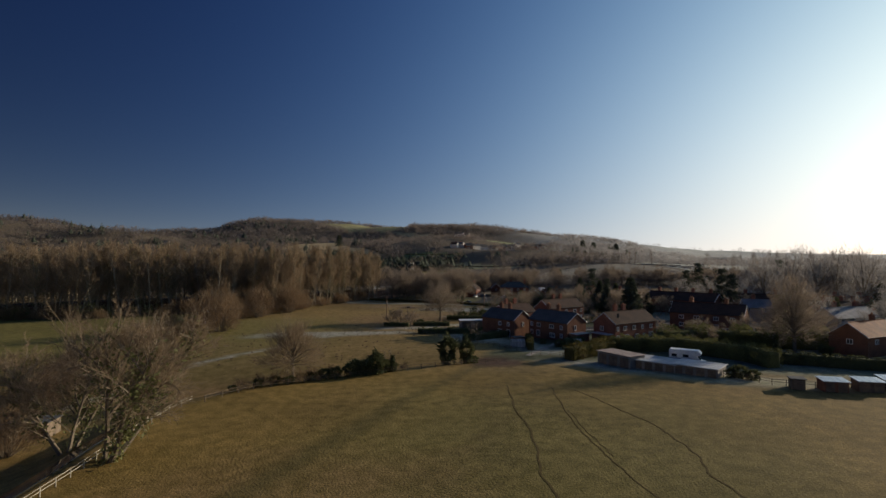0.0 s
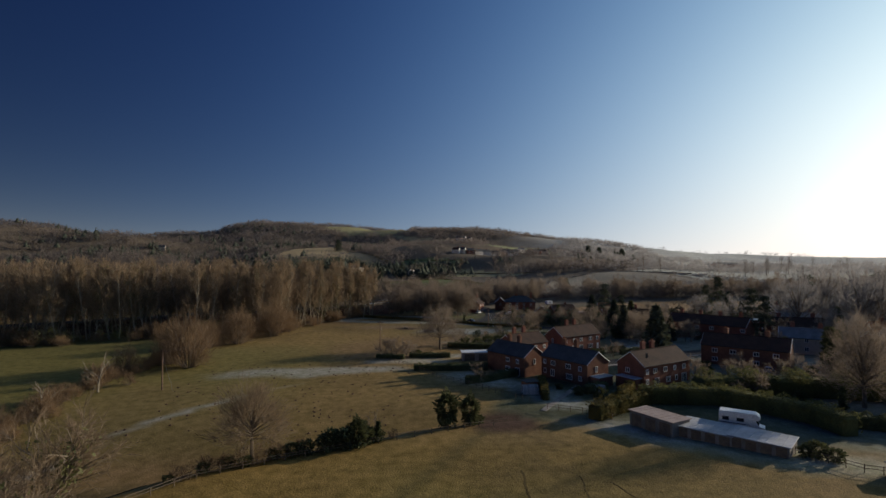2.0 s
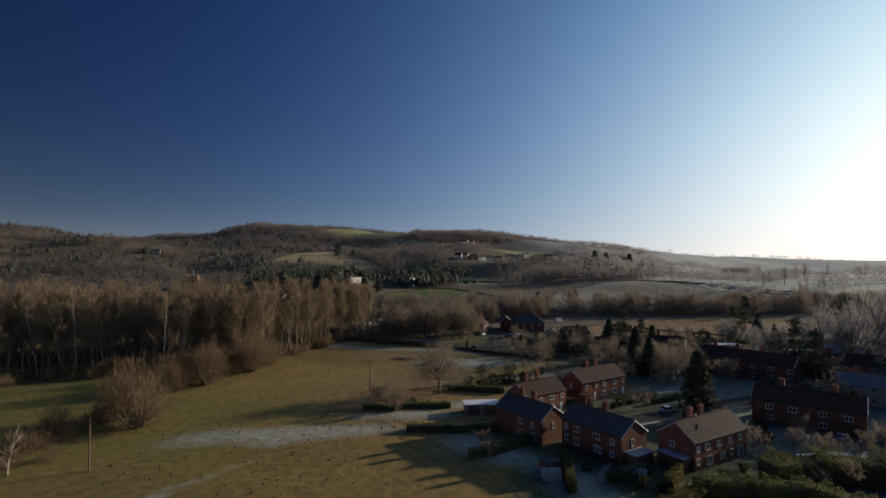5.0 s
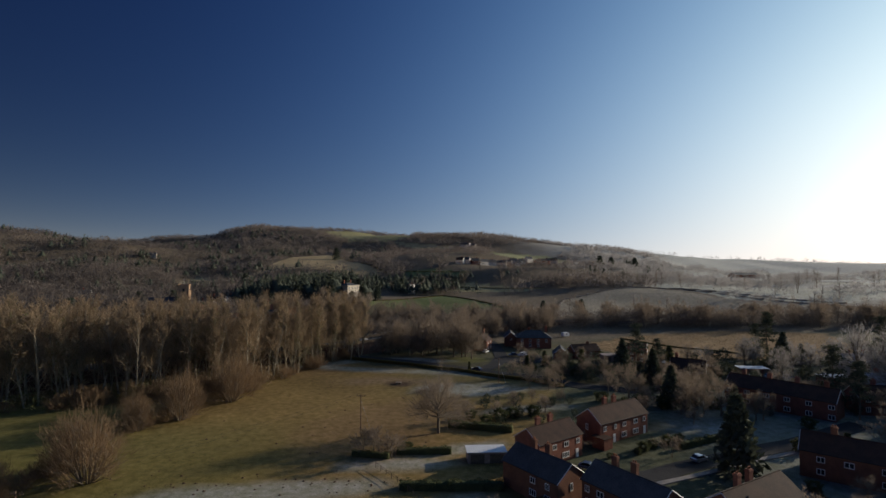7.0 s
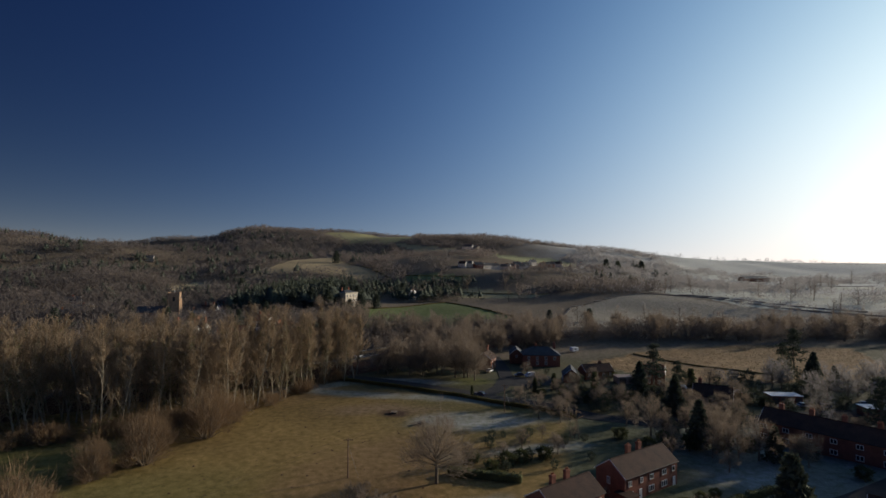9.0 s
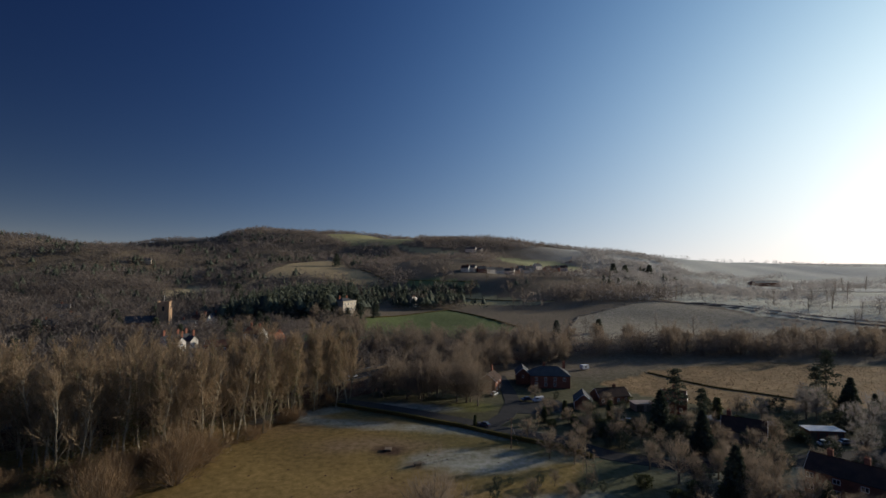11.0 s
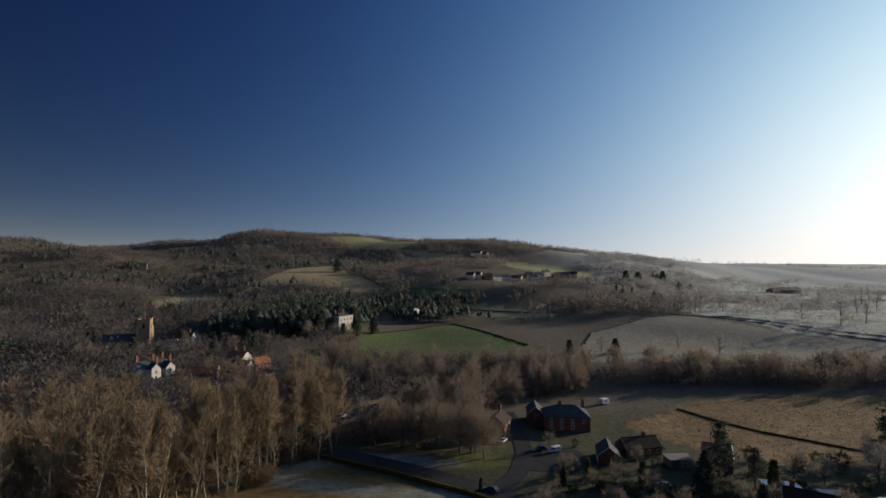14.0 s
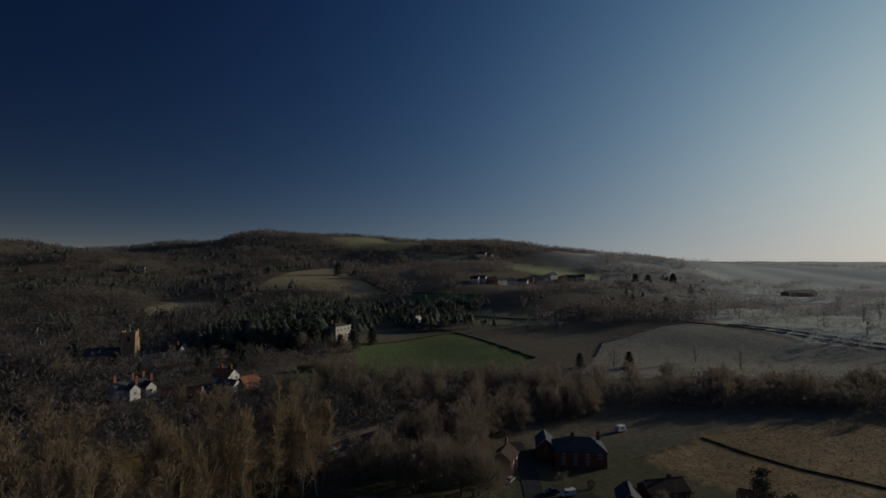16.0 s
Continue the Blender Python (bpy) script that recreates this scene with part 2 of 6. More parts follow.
RED = material("dull_red_paint", (0.28, 0.05, 0.04), (0.22, 0.04, 0.035), 2, 0.4, 0.05)
SILVER = material("silver_car_paint", (0.5, 0.52, 0.55), (0.42, 0.44, 0.47), 2, 0.25, 0.0, 0.5)
BLUE = material("dark_blue_paint", (0.05, 0.07, 0.13), (0.04, 0.055, 0.1), 2, 0.3, 0.0)
glass = bpy.data.materials.new("dark_window_glass")
glass.use_nodes = True
gb = glass.node_tree.nodes["Principled BSDF"]
gb.inputs["Base Color"].default_value, gb.inputs["Roughness"].default_value = (0.02, 0.024, 0.03, 1), 0.04
gb.inputs["Specular IOR Level"].default_value = 0.7


# ---- building helpers ----
def mesh_of(name, verts, faces, mat):
    me = bpy.data.meshes.new(name)
    me.from_pydata([tuple(map(float, v)) for v in verts], [], [tuple(map(int, f)) for f in faces])
    me.materials.append(mat)
    return me


def quick_mesh(name, verts, size, mat):
    """A mesh of loose polygons of `size` corners each, from an array of corners."""
    verts = np.ascontiguousarray(verts, dtype=np.float32).reshape(-1, 3)
    me, count = bpy.data.meshes.new(name), len(verts) // size
    me.vertices.add(len(verts))
    me.vertices.foreach_set("co", verts.ravel())
    me.loops.add(len(verts))
    me.loops.foreach_set("vertex_index", np.arange(len(verts), dtype=np.int32))
    me.polygons.add(count)
    me.polygons.foreach_set("loop_start", np.arange(0, len(verts), size, dtype=np.int32))
    me.update(calc_edges=True)
    me.materials.append(mat)
    return me


def part(name, bm, mat, parent, label=""):
    """Links a bmesh (or a ready mesh) as one mesh object under a thing or a part."""
    if isinstance(bm, bmesh.types.BMesh):
        me = bpy.data.meshes.new(name)
        bm.to_mesh(me)
        bm.free()
        me.materials.append(mat)
    else:
        me = bm
    ob = new(name, me)
    ob.parent = parent
    return tagged(ob, label) if label else ob


def block(sx, sy, sz, x=0, y=0, z=0, bevel=0.0, bm=None, turn=0.0):
    """A box whose base stands at z, with softened edges."""
    own = bmesh.new()
    bmesh.ops.create_cube(own, size=1, matrix=pose(x, y, z + sz / 2, 0, 0, turn) @ Matrix.Diagonal((sx, sy, sz, 1)))
    if bevel:
        bmesh.ops.bevel(own, geom=own.edges[:], offset=bevel, segments=1, affect="EDGES")
    if bm is None:
        return own
    tmp = bpy.data.meshes.new("tmp")
    own.to_mesh(tmp)
    own.free()
    bm.from_mesh(tmp)
    bpy.data.meshes.remove(tmp)
    return bm


def rod(p, q, r0, r1, sides=6, bm=None):
    """A tapered rod from p to q."""
    bm = bm or bmesh.new()
    p, q = Vector(p), Vector(q)
    turn = (q - p).to_track_quat("Z", "Y").to_matrix().to_4x4()
    bmesh.ops.create_cone(bm, cap_ends=True, segments=sides, radius1=r0, radius2=r1, depth=(q - p).length,
                          matrix=Matrix.Translation((p + q) / 2) @ turn)
    return bm


def thing(name, x, y, z, turn=0.0, label="", category="", group="", kind=""):
    ob = new(name)
    ob.empty_display_size = 0.5
    ob.matrix_basis = pose(x, y, z, 0, 0, turn)
    return tagged(ob, label, category, group, kind)


def gz(x, y):
    return float(land(np.array([x]), np.array([y]))[0])


# ---- ground ----
def inside(x, y, poly):
    hit, j = np.zeros(x.shape, bool), len(poly) - 1
    for i in range(len(poly)):
        (xi, yi), (xj, yj) = poly[i], poly[j]
        cross = (yi > y) != (yj > y)
        hit ^= cross & (x < (xj - xi) * (y - yi) / ((yj - yi) or 1e-9) + xi)
        j = i
    return hit


SPORTS = [(-71, 488), (-3, 554), (28, 510), (50, 473), (36, 444), (-14, 430), (-52, 413)]
CHURCHYARD = [(-90, 402), (-88, 448), (-59, 451), (-48, 415), (-57, 380), (-82, 376)]
TAN_SLOPE = [(-268, 708), (-250, 744), (-246, 883), (-223, 989), (-125, 787), (-78, 720), (-103, 707), (-167, 726), (-218, 735), (-257, 712)]
TAN_LOW = [(-324, 649), (-322, 720), (-269, 710), (-268, 673), (-268, 627), (-295, 619)]
HILL_TOP = [(-310, 1300), (-235, 1440), (-100, 1330), (-80, 1150), (-121, 1105), (-217, 1150)]
GREEN_MID = [(-62, 726), (-32, 728), (26, 691), (16, 670), (-17, 672), (-46, 694)]
GREEN_HIGH = [(71, 1047), (184, 1006), (232, 891), (196, 850), (136, 851), (72, 842)]
PALE_STRIP = [(-7, 644), (25, 648), (100, 592), (78, 582), (12, 605)]
HILL_LOW = [(-134, 1119), (-65, 1090), (36, 1055), (24, 880), (-19, 984), (-74, 1066)]
PLOUGH = [(66, 428), (90, 477), (105, 514), (143, 538), (186, 567), (218, 528), (259, 494), (330, 466), (300, 422), (152, 436)]
PALE_RIGHT = [(203, 602), (325, 732), (423, 642), (520, 560), (330, 485), (247, 506), (215, 558)]
PALE_UP = [(306, 768), (392, 817), (560, 760), (520, 660), (393, 736)]
PALE_FAR = [(403, 1005), (705, 1230), (930, 1190), (700, 860), (479, 814), (352, 858)]
ROUGH = [(66, 326), (92, 341), (97, 348), (143, 363), (172, 368), (215, 352), (190, 290), (112, 283), (98, 291), (81, 306)]
HAMLET = [(0, 690), (0, 790), (90, 840), (215, 880), (215, 795), (100, 715)]
GRASSY = (HAMLET, SPORTS, CHURCHYARD, TAN_SLOPE, TAN_LOW, HILL_TOP, GREEN_MID, GREEN_HIGH, PALE_STRIP, PLOUGH, PALE_RIGHT, PALE_UP, PALE_FAR, ROUGH, HILL_LOW)
# the PALE fields are lightened past their own colour to stand for haze
COVERS = ((SPORTS, (0.125, 0.15, 0.058)), (CHURCHYARD, (0.09, 0.12, 0.05)), (TAN_SLOPE, (0.38, 0.29, 0.17)), (TAN_LOW, (0.36, 0.3, 0.19)),
          (HILL_TOP, (0.27, 0.25, 0.13)), (GREEN_MID, (0.15, 0.18, 0.075)), (GREEN_HIGH, (0.28, 0.28, 0.15)), (PALE_STRIP, (0.32, 0.28, 0.16)),
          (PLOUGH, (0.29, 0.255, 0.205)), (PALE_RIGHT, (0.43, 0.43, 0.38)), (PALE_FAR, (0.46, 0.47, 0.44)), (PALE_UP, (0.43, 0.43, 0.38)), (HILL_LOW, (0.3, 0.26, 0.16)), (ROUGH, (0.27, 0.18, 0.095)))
FROST = [  # x, y, reach along, reach across, turn: where the night's frost still lies
    (-30, 158, 26, 6, 12), (-8, 172, 16, 4, 8), (8, 150, 12, 9, -40), (20, 140, 14, 5, -40), (-50, 122, 22, 1.5, 55), (-62, 95, 16, 1.7, 70),
    (40, 106, 22, 5, -25), (62, 92, 14, 5, -25), (10, 262, 34, 5, -10), (20, 236, 26, 5, 14), (-20, 290, 28, 5, -6), (22, 214, 20, 4, 14),
    (34, 150, 9, 5, -50), (24, 128, 9, 5, -40), (70, 196, 12, 7, 0), (-50, 280, 18, 6, 30), (8, 240, 24, 8, 8), (-32, 268, 34, 5, -14), (48, 96, 16, 4, -28), (6, 182, 12, 4, 20)]


def patchy(x, y, size, seed):
    """Smooth chance patches of a given size, from -0.5 to 0.5."""
    u, v = x / size + 0.31 * y / size, y / size - 0.27 * x / size
    i, j = np.floor(u), np.floor(v)
    f, g = u - i, v - j
    f, g = f * f * (3 - 2 * f), g * g * (3 - 2 * g)

    def at(p, q):
        w = np.sin(p * 127.1 + q * 311.7 + seed * 74.7) * 43758.5453
        return w - np.floor(w) - 0.5
    return (at(i, j) * (1 - f) + at(i + 1, j) * f) * (1 - g) + (at(i, j + 1) * (1 - f) + at(i + 1, j + 1) * f) * g


def cover(x, y):
    """The ground's colours: grass, ploughland, frost, leaf litter, with haze and some shade painted in."""
    n1 = 1.5 * patchy(x, y, 26, 1) + 0.9 * patchy(x, y, 11, 2)
    n2 = 1.4 * patchy(x, y, 5.5, 3) + 0.6 * patchy(x, y, 3.0, 4)
    c = np.empty((*x.shape, 3))
    c[:] = (0.222, 0.148, 0.055)
    c *= (1 + 0.16 * n1 + 0.12 * n2)[..., None]
    green = smooth(0.1, 0.9, np.sin(x / 26 + 1) * np.sin(y / 33) + 0.25 * n1)[..., None] * 0.6
    c = c * (1 - green) + np.array((0.135, 0.125, 0.05)) * green
    rust = smooth(0.25, 0.8, np.sin(x / 19 + 0.6 * np.sin(y / 23) + 2) * np.sin(y / 27 + 0.5) + 0.3 * n2)[..., None] * 0.55
    c = c * (1 - rust) + np.array((0.205, 0.125, 0.068)) * rust
    left = (smooth(-78, -86, x) * smooth(110, 130, y) * smooth(222, 205, y))[..., None]
    c = c * (1 - left) + np.array((0.135, 0.12, 0.042)) * left
    gold = (smooth(-22, -48, x + 6 * n1) * smooth(95, 108, y) * smooth(215, 170, y))[..., None] * 0.45
    c = c * (1 - gold) + np.array((0.185, 0.15, 0.04)) * gold
    yards = (smooth(258, 268, y + 0.35 * x - 4 + 3 * n2) * smooth(-75, -60, x))[..., None]
    c = c * (1 - yards) + np.array((0.085, 0.08, 0.045)) * yards
    mound = smooth(1.15, 0.85, np.hypot((x - 9) / 10, (y - 289) / 6.5))[..., None]
    c = c * (1 - mound) + np.array((0.13, 0.13, 0.045)) * mound
    litter = smooth(318, 350, y - 0.1 * x + 8 * n1)[..., None]
    c = c * (1 - litter) + np.array((0.15, 0.118, 0.088)) * litter
    # garden ground, lightened towards the right to make up for haze
    gardens = (smooth(15, 19, x - 0.25 * (y - 150) + n2) * smooth(118, 124, y + 0.35 * x) * smooth(262, 250, y + 0.2 * x))[..., None]
    c = c * (1 - gardens) + (np.array((0.085, 0.09, 0.052)) + np.array((0.10, 0.105, 0.115)) * smooth(48, 80, x + 6 * n1)[..., None]) * gardens
    # far right ground fades to pale grey, haze painted into its colour
    haze_fade = 0.85 * smooth(180, 520, x + 0.25 * (y - 500) + 40 * n1)[..., None] * smooth(330, 480, y)[..., None] * smooth(20, 220, x)[..., None]
    c = c * (1 - haze_fade) + np.array((0.50, 0.51, 0.50)) * haze_fade
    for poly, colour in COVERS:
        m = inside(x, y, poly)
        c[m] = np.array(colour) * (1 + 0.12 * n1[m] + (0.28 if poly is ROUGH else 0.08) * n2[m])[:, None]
    for fx, fy, ra, rb, turn in FROST:
        ca, sa = math.cos(radians(turn)), math.sin(radians(turn))
        u, v = ((x - fx) * ca + (y - fy) * sa) / ra, ((fy - y) * -ca + (fx - x) * sa) / rb
        d = np.hypot(u, v) + 0.3 * n1 + 0.3 * n2
        w = 0.62 * smooth(1.2, 0.45, d)[..., None]
        c = c * (1 - w) + np.array((0.36, 0.37, 0.35)) * w
    worn = smooth(1.2, 0.4, np.hypot((x + 21) / 19, (y - 249) / 10) + 0.3 * n1 + 0.2 * n2)[..., None] * 0.6      # ground trodden pale round the feeder
    c = c * (1 - worn) + np.array((0.26, 0.175, 0.12)) * worn
    for cx, cy, r in ((-16.4, 244.5, 5.5), (-7, 234.5, 2.6), (9, 111, 5)):
        w = smooth(r * 1.25, r * 0.5, np.hypot(x - cx, (y - cy) * 1.2) + 0.8 * n2)[..., None] * 0.92
        c = c * (1 - w) + np.array((0.062, 0.032, 0.022)) * w
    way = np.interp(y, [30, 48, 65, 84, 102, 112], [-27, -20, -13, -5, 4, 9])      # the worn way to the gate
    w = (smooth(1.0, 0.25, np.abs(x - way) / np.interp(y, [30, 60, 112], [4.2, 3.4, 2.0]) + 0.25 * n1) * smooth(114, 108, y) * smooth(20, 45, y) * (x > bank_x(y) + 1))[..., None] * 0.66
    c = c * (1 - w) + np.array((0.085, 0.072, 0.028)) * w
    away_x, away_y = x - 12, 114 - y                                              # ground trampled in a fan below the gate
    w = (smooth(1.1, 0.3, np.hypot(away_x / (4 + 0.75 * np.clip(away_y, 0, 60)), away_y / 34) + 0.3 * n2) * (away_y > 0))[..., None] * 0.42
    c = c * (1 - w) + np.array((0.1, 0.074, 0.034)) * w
    w = smooth(1.15, 0.4, np.hypot(away_x / 8.5, away_y / 8) + 0.35 * n2)[..., None] * 0.92
    c = c * (1 - w) + np.array((0.066, 0.034, 0.024)) * w
    for k in range(4):                       # wheel tracks over the near field
        line = 10 + 4.5 * k + (y - 100) * (0.10 + 0.14 * k) + 1.2 * np.sin(y / 7 + k)
        w = (smooth(0.9, 0.2, np.abs(x - line)) * smooth(104, 98, y) * (x > bank_x(y)) * (y > -20))[..., None] * 0.25
        c = c * (1 - w) + np.array((0.10, 0.075, 0.035)) * w
    # darkens the meadow's far end: tree shade painted into the colour
    near = 1 - 0.22 * smooth(215, 250, y) * smooth(300, 280, y) * smooth(-70, -50, x) * smooth(35, 15, x)
    field = (smooth(108, 98, y) * (x > bank_x(y)))[..., None]
    c = c * (1 - field * np.array((0.03, 0.05, 0.24)))
    return np.clip(c * 1.1 * near[..., None], 0.01, 0.9)


def steps(*runs):
    out = []
    for a, b, s in runs:
        out.extend(np.arange(a, b, s))
    return np.array(out)


gx = steps((-5000, -1200, 200), (-1200, -300, 15), (-300, -140, 4), (-140, 130, 2.3), (130, 300, 4), (300, 900, 12), (900, 5001, 205))
gy = steps((-1500, -100, 140), (-100, 40, 6), (40, 300, 2.3), (300, 620, 4.0), (620, 1600, 12), (1600, 2600, 50), (2600, 5001, 240))
GX, GY = np.meshgrid(gx, gy)
GZ = land(GX, GY)
nx, ny = len(gx), len(gy)
idx = np.arange(nx * ny).reshape(ny, nx)
quads = np.stack((idx[:-1, :-1], idx[:-1, 1:], idx[1:, 1:], idx[1:, :-1]), -1).reshape(-1, 4)
gm = bpy.data.meshes.new("ground")
gm.vertices.add(nx * ny)
gm.vertices.foreach_set("co", np.stack((GX, GY, GZ), -1).astype(np.float32).ravel())
gm.loops.add(quads.size)
gm.loops.foreach_set("vertex_index", quads.astype(np.int32).ravel())
gm.polygons.add(len(quads))
gm.polygons.foreach_set("loop_start", np.arange(0, quads.size, 4, dtype=np.int32))
gm.polygons.foreach_set("use_smooth", np.ones(len(quads), bool))
gm.update(calc_edges=True)
gm.materials.append(GROUND)
paint = gm.color_attributes.new("cover", "FLOAT_COLOR", "POINT")
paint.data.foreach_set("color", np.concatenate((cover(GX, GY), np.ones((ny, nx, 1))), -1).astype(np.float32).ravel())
ground_sheet = tagged(new("ground", gm), "rolling valley of rough golden winter grass with patches of frost", "ground", kind="structure")


# ---- houses ----
def window(parent, x, y, z, w, h, side, panes=2, mat=WHITE):
    """A casement on a wall. side: degrees about z of the wall's outward normal from local -y."""
    m = pose(x, y, z, 0, 0, side)
    t, bm = 0.12, bmesh.new()
    xs = [-w / 2]
    for k in range(panes):
        xs += [-w / 2 + t / 2 * (2 if k == 0 else 1) + w * k / panes, -w / 2 + w * (k + 1) / panes - t / 2 * (2 if k == panes - 1 else 1)]
    xs.append(w / 2)
    zs = (0, t, h - t, h)
    grid = [[[bm.verts.new((gx_, gy_, gz_)) for gz_ in zs] for gx_ in xs] for gy_ in (-0.09, 0.03)]
    cells = {(i, j) for i in range(len(xs) - 1) for j in range(3) if not (j == 1 and i % 2 == 1)}
    for i, j in cells:
        for f, g in ((grid[0], 1), (grid[1], -1)):
            bm.faces.new([f[i][j], f[i + 1][j], f[i + 1][j + 1], f[i][j + 1]][::g])
        for (di, dj), (p, q) in (((-1, 0), ((i, j + 1), (i, j))), ((1, 0), ((i + 1, j), (i + 1, j + 1))), ((0, -1), ((i, j), (i + 1, j))), ((0, 1), ((i + 1, j + 1), (i, j + 1)))):
            if (i + di, j + dj) not in cells:
                bm.faces.new((grid[0][p[0]][p[1]], grid[1][p[0]][p[1]], grid[1][q[0]][q[1]], grid[0][q[0]][q[1]]))
    frame_part = part("window", bm, mat, parent, "white window frame")
    frame_part.matrix_local = m
    part("pane", block(w - 2 * t, 0.03, h - 2 * t, 0, -0.03, t), glass, frame_part)
    part("sill", block(w + 0.12, 0.14, 0.06, 0, -0.07, -0.065), STONE, frame_part)
    return frame_part


def roof_mesh(L, W, eave, ridge, over=0.35, hip=0.0, thick=0.14):
    bm = bmesh.new()
    hx, hy = L / 2 + over * (0.4 if not hip else 1), W / 2 + over
    drop = (ridge - eave) * over / (W / 2)
    lo = eave - drop
    a = [bm.verts.new(v) for v in ((-hx, -hy, lo), (hx, -hy, lo), (hx, hy, lo), (-hx, hy, lo), (-hx + hip, 0, ridge), (hx - hip, 0, ridge))]
    b = [bm.verts.new((*v.co.xy, v.co.z + thick)) for v in a]
    for q in ((0, 1, 5, 4), (2, 3, 4, 5)):
        bm.faces.new([b[i] for i in q])
        bm.faces.new([a[i] for i in reversed(q)])
    if hip:
        for q in ((1, 2, 5), (3, 0, 4)):
            bm.faces.new([b[i] for i in q])
            bm.faces.new([a[i] for i in reversed(q)])
        rim = ((0, 1), (1, 2), (2, 3), (3, 0))
    else:
        rim = ((0, 1), (1, 5), (5, 2), (2, 3), (3, 4), (4, 0))
    for i, j in rim:
        bm.faces.new((a[i], a[j], b[j], b[i]))
    return bm


def walls_mesh(L, W, eave, ridge, hip=0.0):
    bm = bmesh.new()
    pts = [(-W / 2, -2.0), (W / 2, -2.0), (W / 2, eave), (0, ridge), (-W / 2, eave)] if not hip else [(-W / 2, -2.0), (W / 2, -2.0), (W / 2, eave), (-W / 2, eave)]
    f = [bm.verts.new((-L / 2, y, z)) for y, z in pts]
    g = [bm.verts.new((L / 2, y, z)) for y, z in pts]
    bm.faces.new(f[::-1])
    bm.faces.new(g)
    n = len(pts)
    for i in range(n):
        bm.faces.new((f[i], f[(i + 1) % n], g[(i + 1) % n], g[i]))
    bmesh.ops.recalc_face_normals(bm, faces=bm.faces[:])
    return bm


def chimney(parent, x, y, z, h, mat=BRICK, pots=2):
    h += 0.75
    bm = block(1.15, 0.75, h, x, y, z, 0.02)
    block(1.3, 0.9, 0.2, x, y, z + h - 0.4, 0.02, bm)
    stack = part("chimney", bm, mat, parent, "brick chimney stack")
    for k in range(pots):
        part("chimney_pot", rod((x - 0.22 + 0.44 * k, y, z + h), (x - 0.22 + 0.44 * k, y, z + h + 0.4), 0.14, 0.11, 8), ORANGE_TILE, stack)


def house(x, y, turn, L, W, eave, ridge, wall, roof, label, chimneys=(), front=(), back=(), left=(), right=(), hip=0.0, name="house", group="", z=None, doors=()):
    """front, back, left, right: windows as (along, height, width, tall, panes) on the -y, +y, -x and +x walls."""
    ob = thing(name, x, y, gz(x, y) if z is None else z, turn, label, "house", group)
    part("wall", walls_mesh(L, W, eave, ridge, hip), wall, ob)
    top = part("roof", roof_mesh(L, W, eave, ridge, hip=hip), roof, ob)
    part("ridge_cap", rod((-L / 2 + hip, 0, ridge + 0.15), (L / 2 - hip, 0, ridge + 0.15), 0.12, 0.12, 6), roof, top)
    for s in (-1, 1):
        part("gutter", rod((-L / 2 - 0.1, s * (W / 2 + 0.38), eave - 0.12), (L / 2 + 0.1, s * (W / 2 + 0.38), eave - 0.12), 0.06, 0.06, 5), DARK, top)
    if not hip:
        for s in (-1, 1):
            for d in (-1, 1):
                lo = eave - (ridge - eave) * 0.35 / (W / 2)
                part("bargeboard", rod((s * (L / 2 + 0.15), d * (W / 2 + 0.35), lo + 0.02), (s * (L / 2 + 0.15), 0, ridge + 0.04), 0.09, 0.09, 4), WHITE, top)
    for cx, cy, ch in chimneys:
        chimney(ob, cx, cy, ridge - 0.6 - abs(cy) * (ridge - eave) / (W / 2), ch, wall if wall in (BRICK, BROWN_BRICK) else BRICK)
    for along, h, w, tall, panes in front:
        window(ob, along, -W / 2, h, w, tall, 0, panes)
    for along, h, w, tall, panes in back:
        window(ob, along, W / 2, h, w, tall, 180, panes)
    for along, h, w, tall, panes in left:
        window(ob, -L / 2, along, h, w, tall, -90, panes)
    for along, h, w, tall, panes in right:
        window(ob, L / 2, along, h, w, tall, 90, panes)
    for along, side in doors:
        d = part("door", block(0.95, 0.1, 2.05, along, side * (W / 2 + 0.02), 0, 0.02), WHITE, ob, "white panelled door")
        part("handle", block(0.12, 0.06, 0.04, along + 0.3, side * (W / 2 + 0.09), 1.0), METAL, d)
    return ob


def porch(parent, x, y, sx, sy, h, wall=BRICK, roof=FELT):
    part("annex_wall", block(sx, sy, h + 1, x, y, -1, 0.02), wall, parent)
    part("annex_roof", block(sx + 0.4, sy + 0.4, 0.16, x, y, h, 0.03), roof, parent)


SEMI = [(-6.3, 3.2, 1.0, 1.15, 2), (-3.4, 3.2, 1.5, 1.15, 2), (1.6, 3.2, 1.6, 1.15, 2), (5.3, 3.2, 1.0, 1.15, 2),
        (-6.2, 0.9, 0.9, 1.2, 1), (-3.6, 0.5, 1.3, 1.7, 2), (1.9, 0.7, 1.9, 1.3, 3), (5.3, 0.9, 1.0, 1.2, 2)]
h2 = house(32.9, 148.3, -56, 15, 7.5, 5.2, 7.7, BROWN_BRICK, SLATE, "semi-detached brown brick house with a blue slate roof", ((-3.5, 0.4, 2.0), (0.5, 0.4, 2.1)),
           SEMI, SEMI, (), ((-0.6, 3.0, 0.7, 1.4, 1),), group="brick houses of the estate")
porch(h2, 8.8, -0.4, 2.6, 5.0, 2.3)
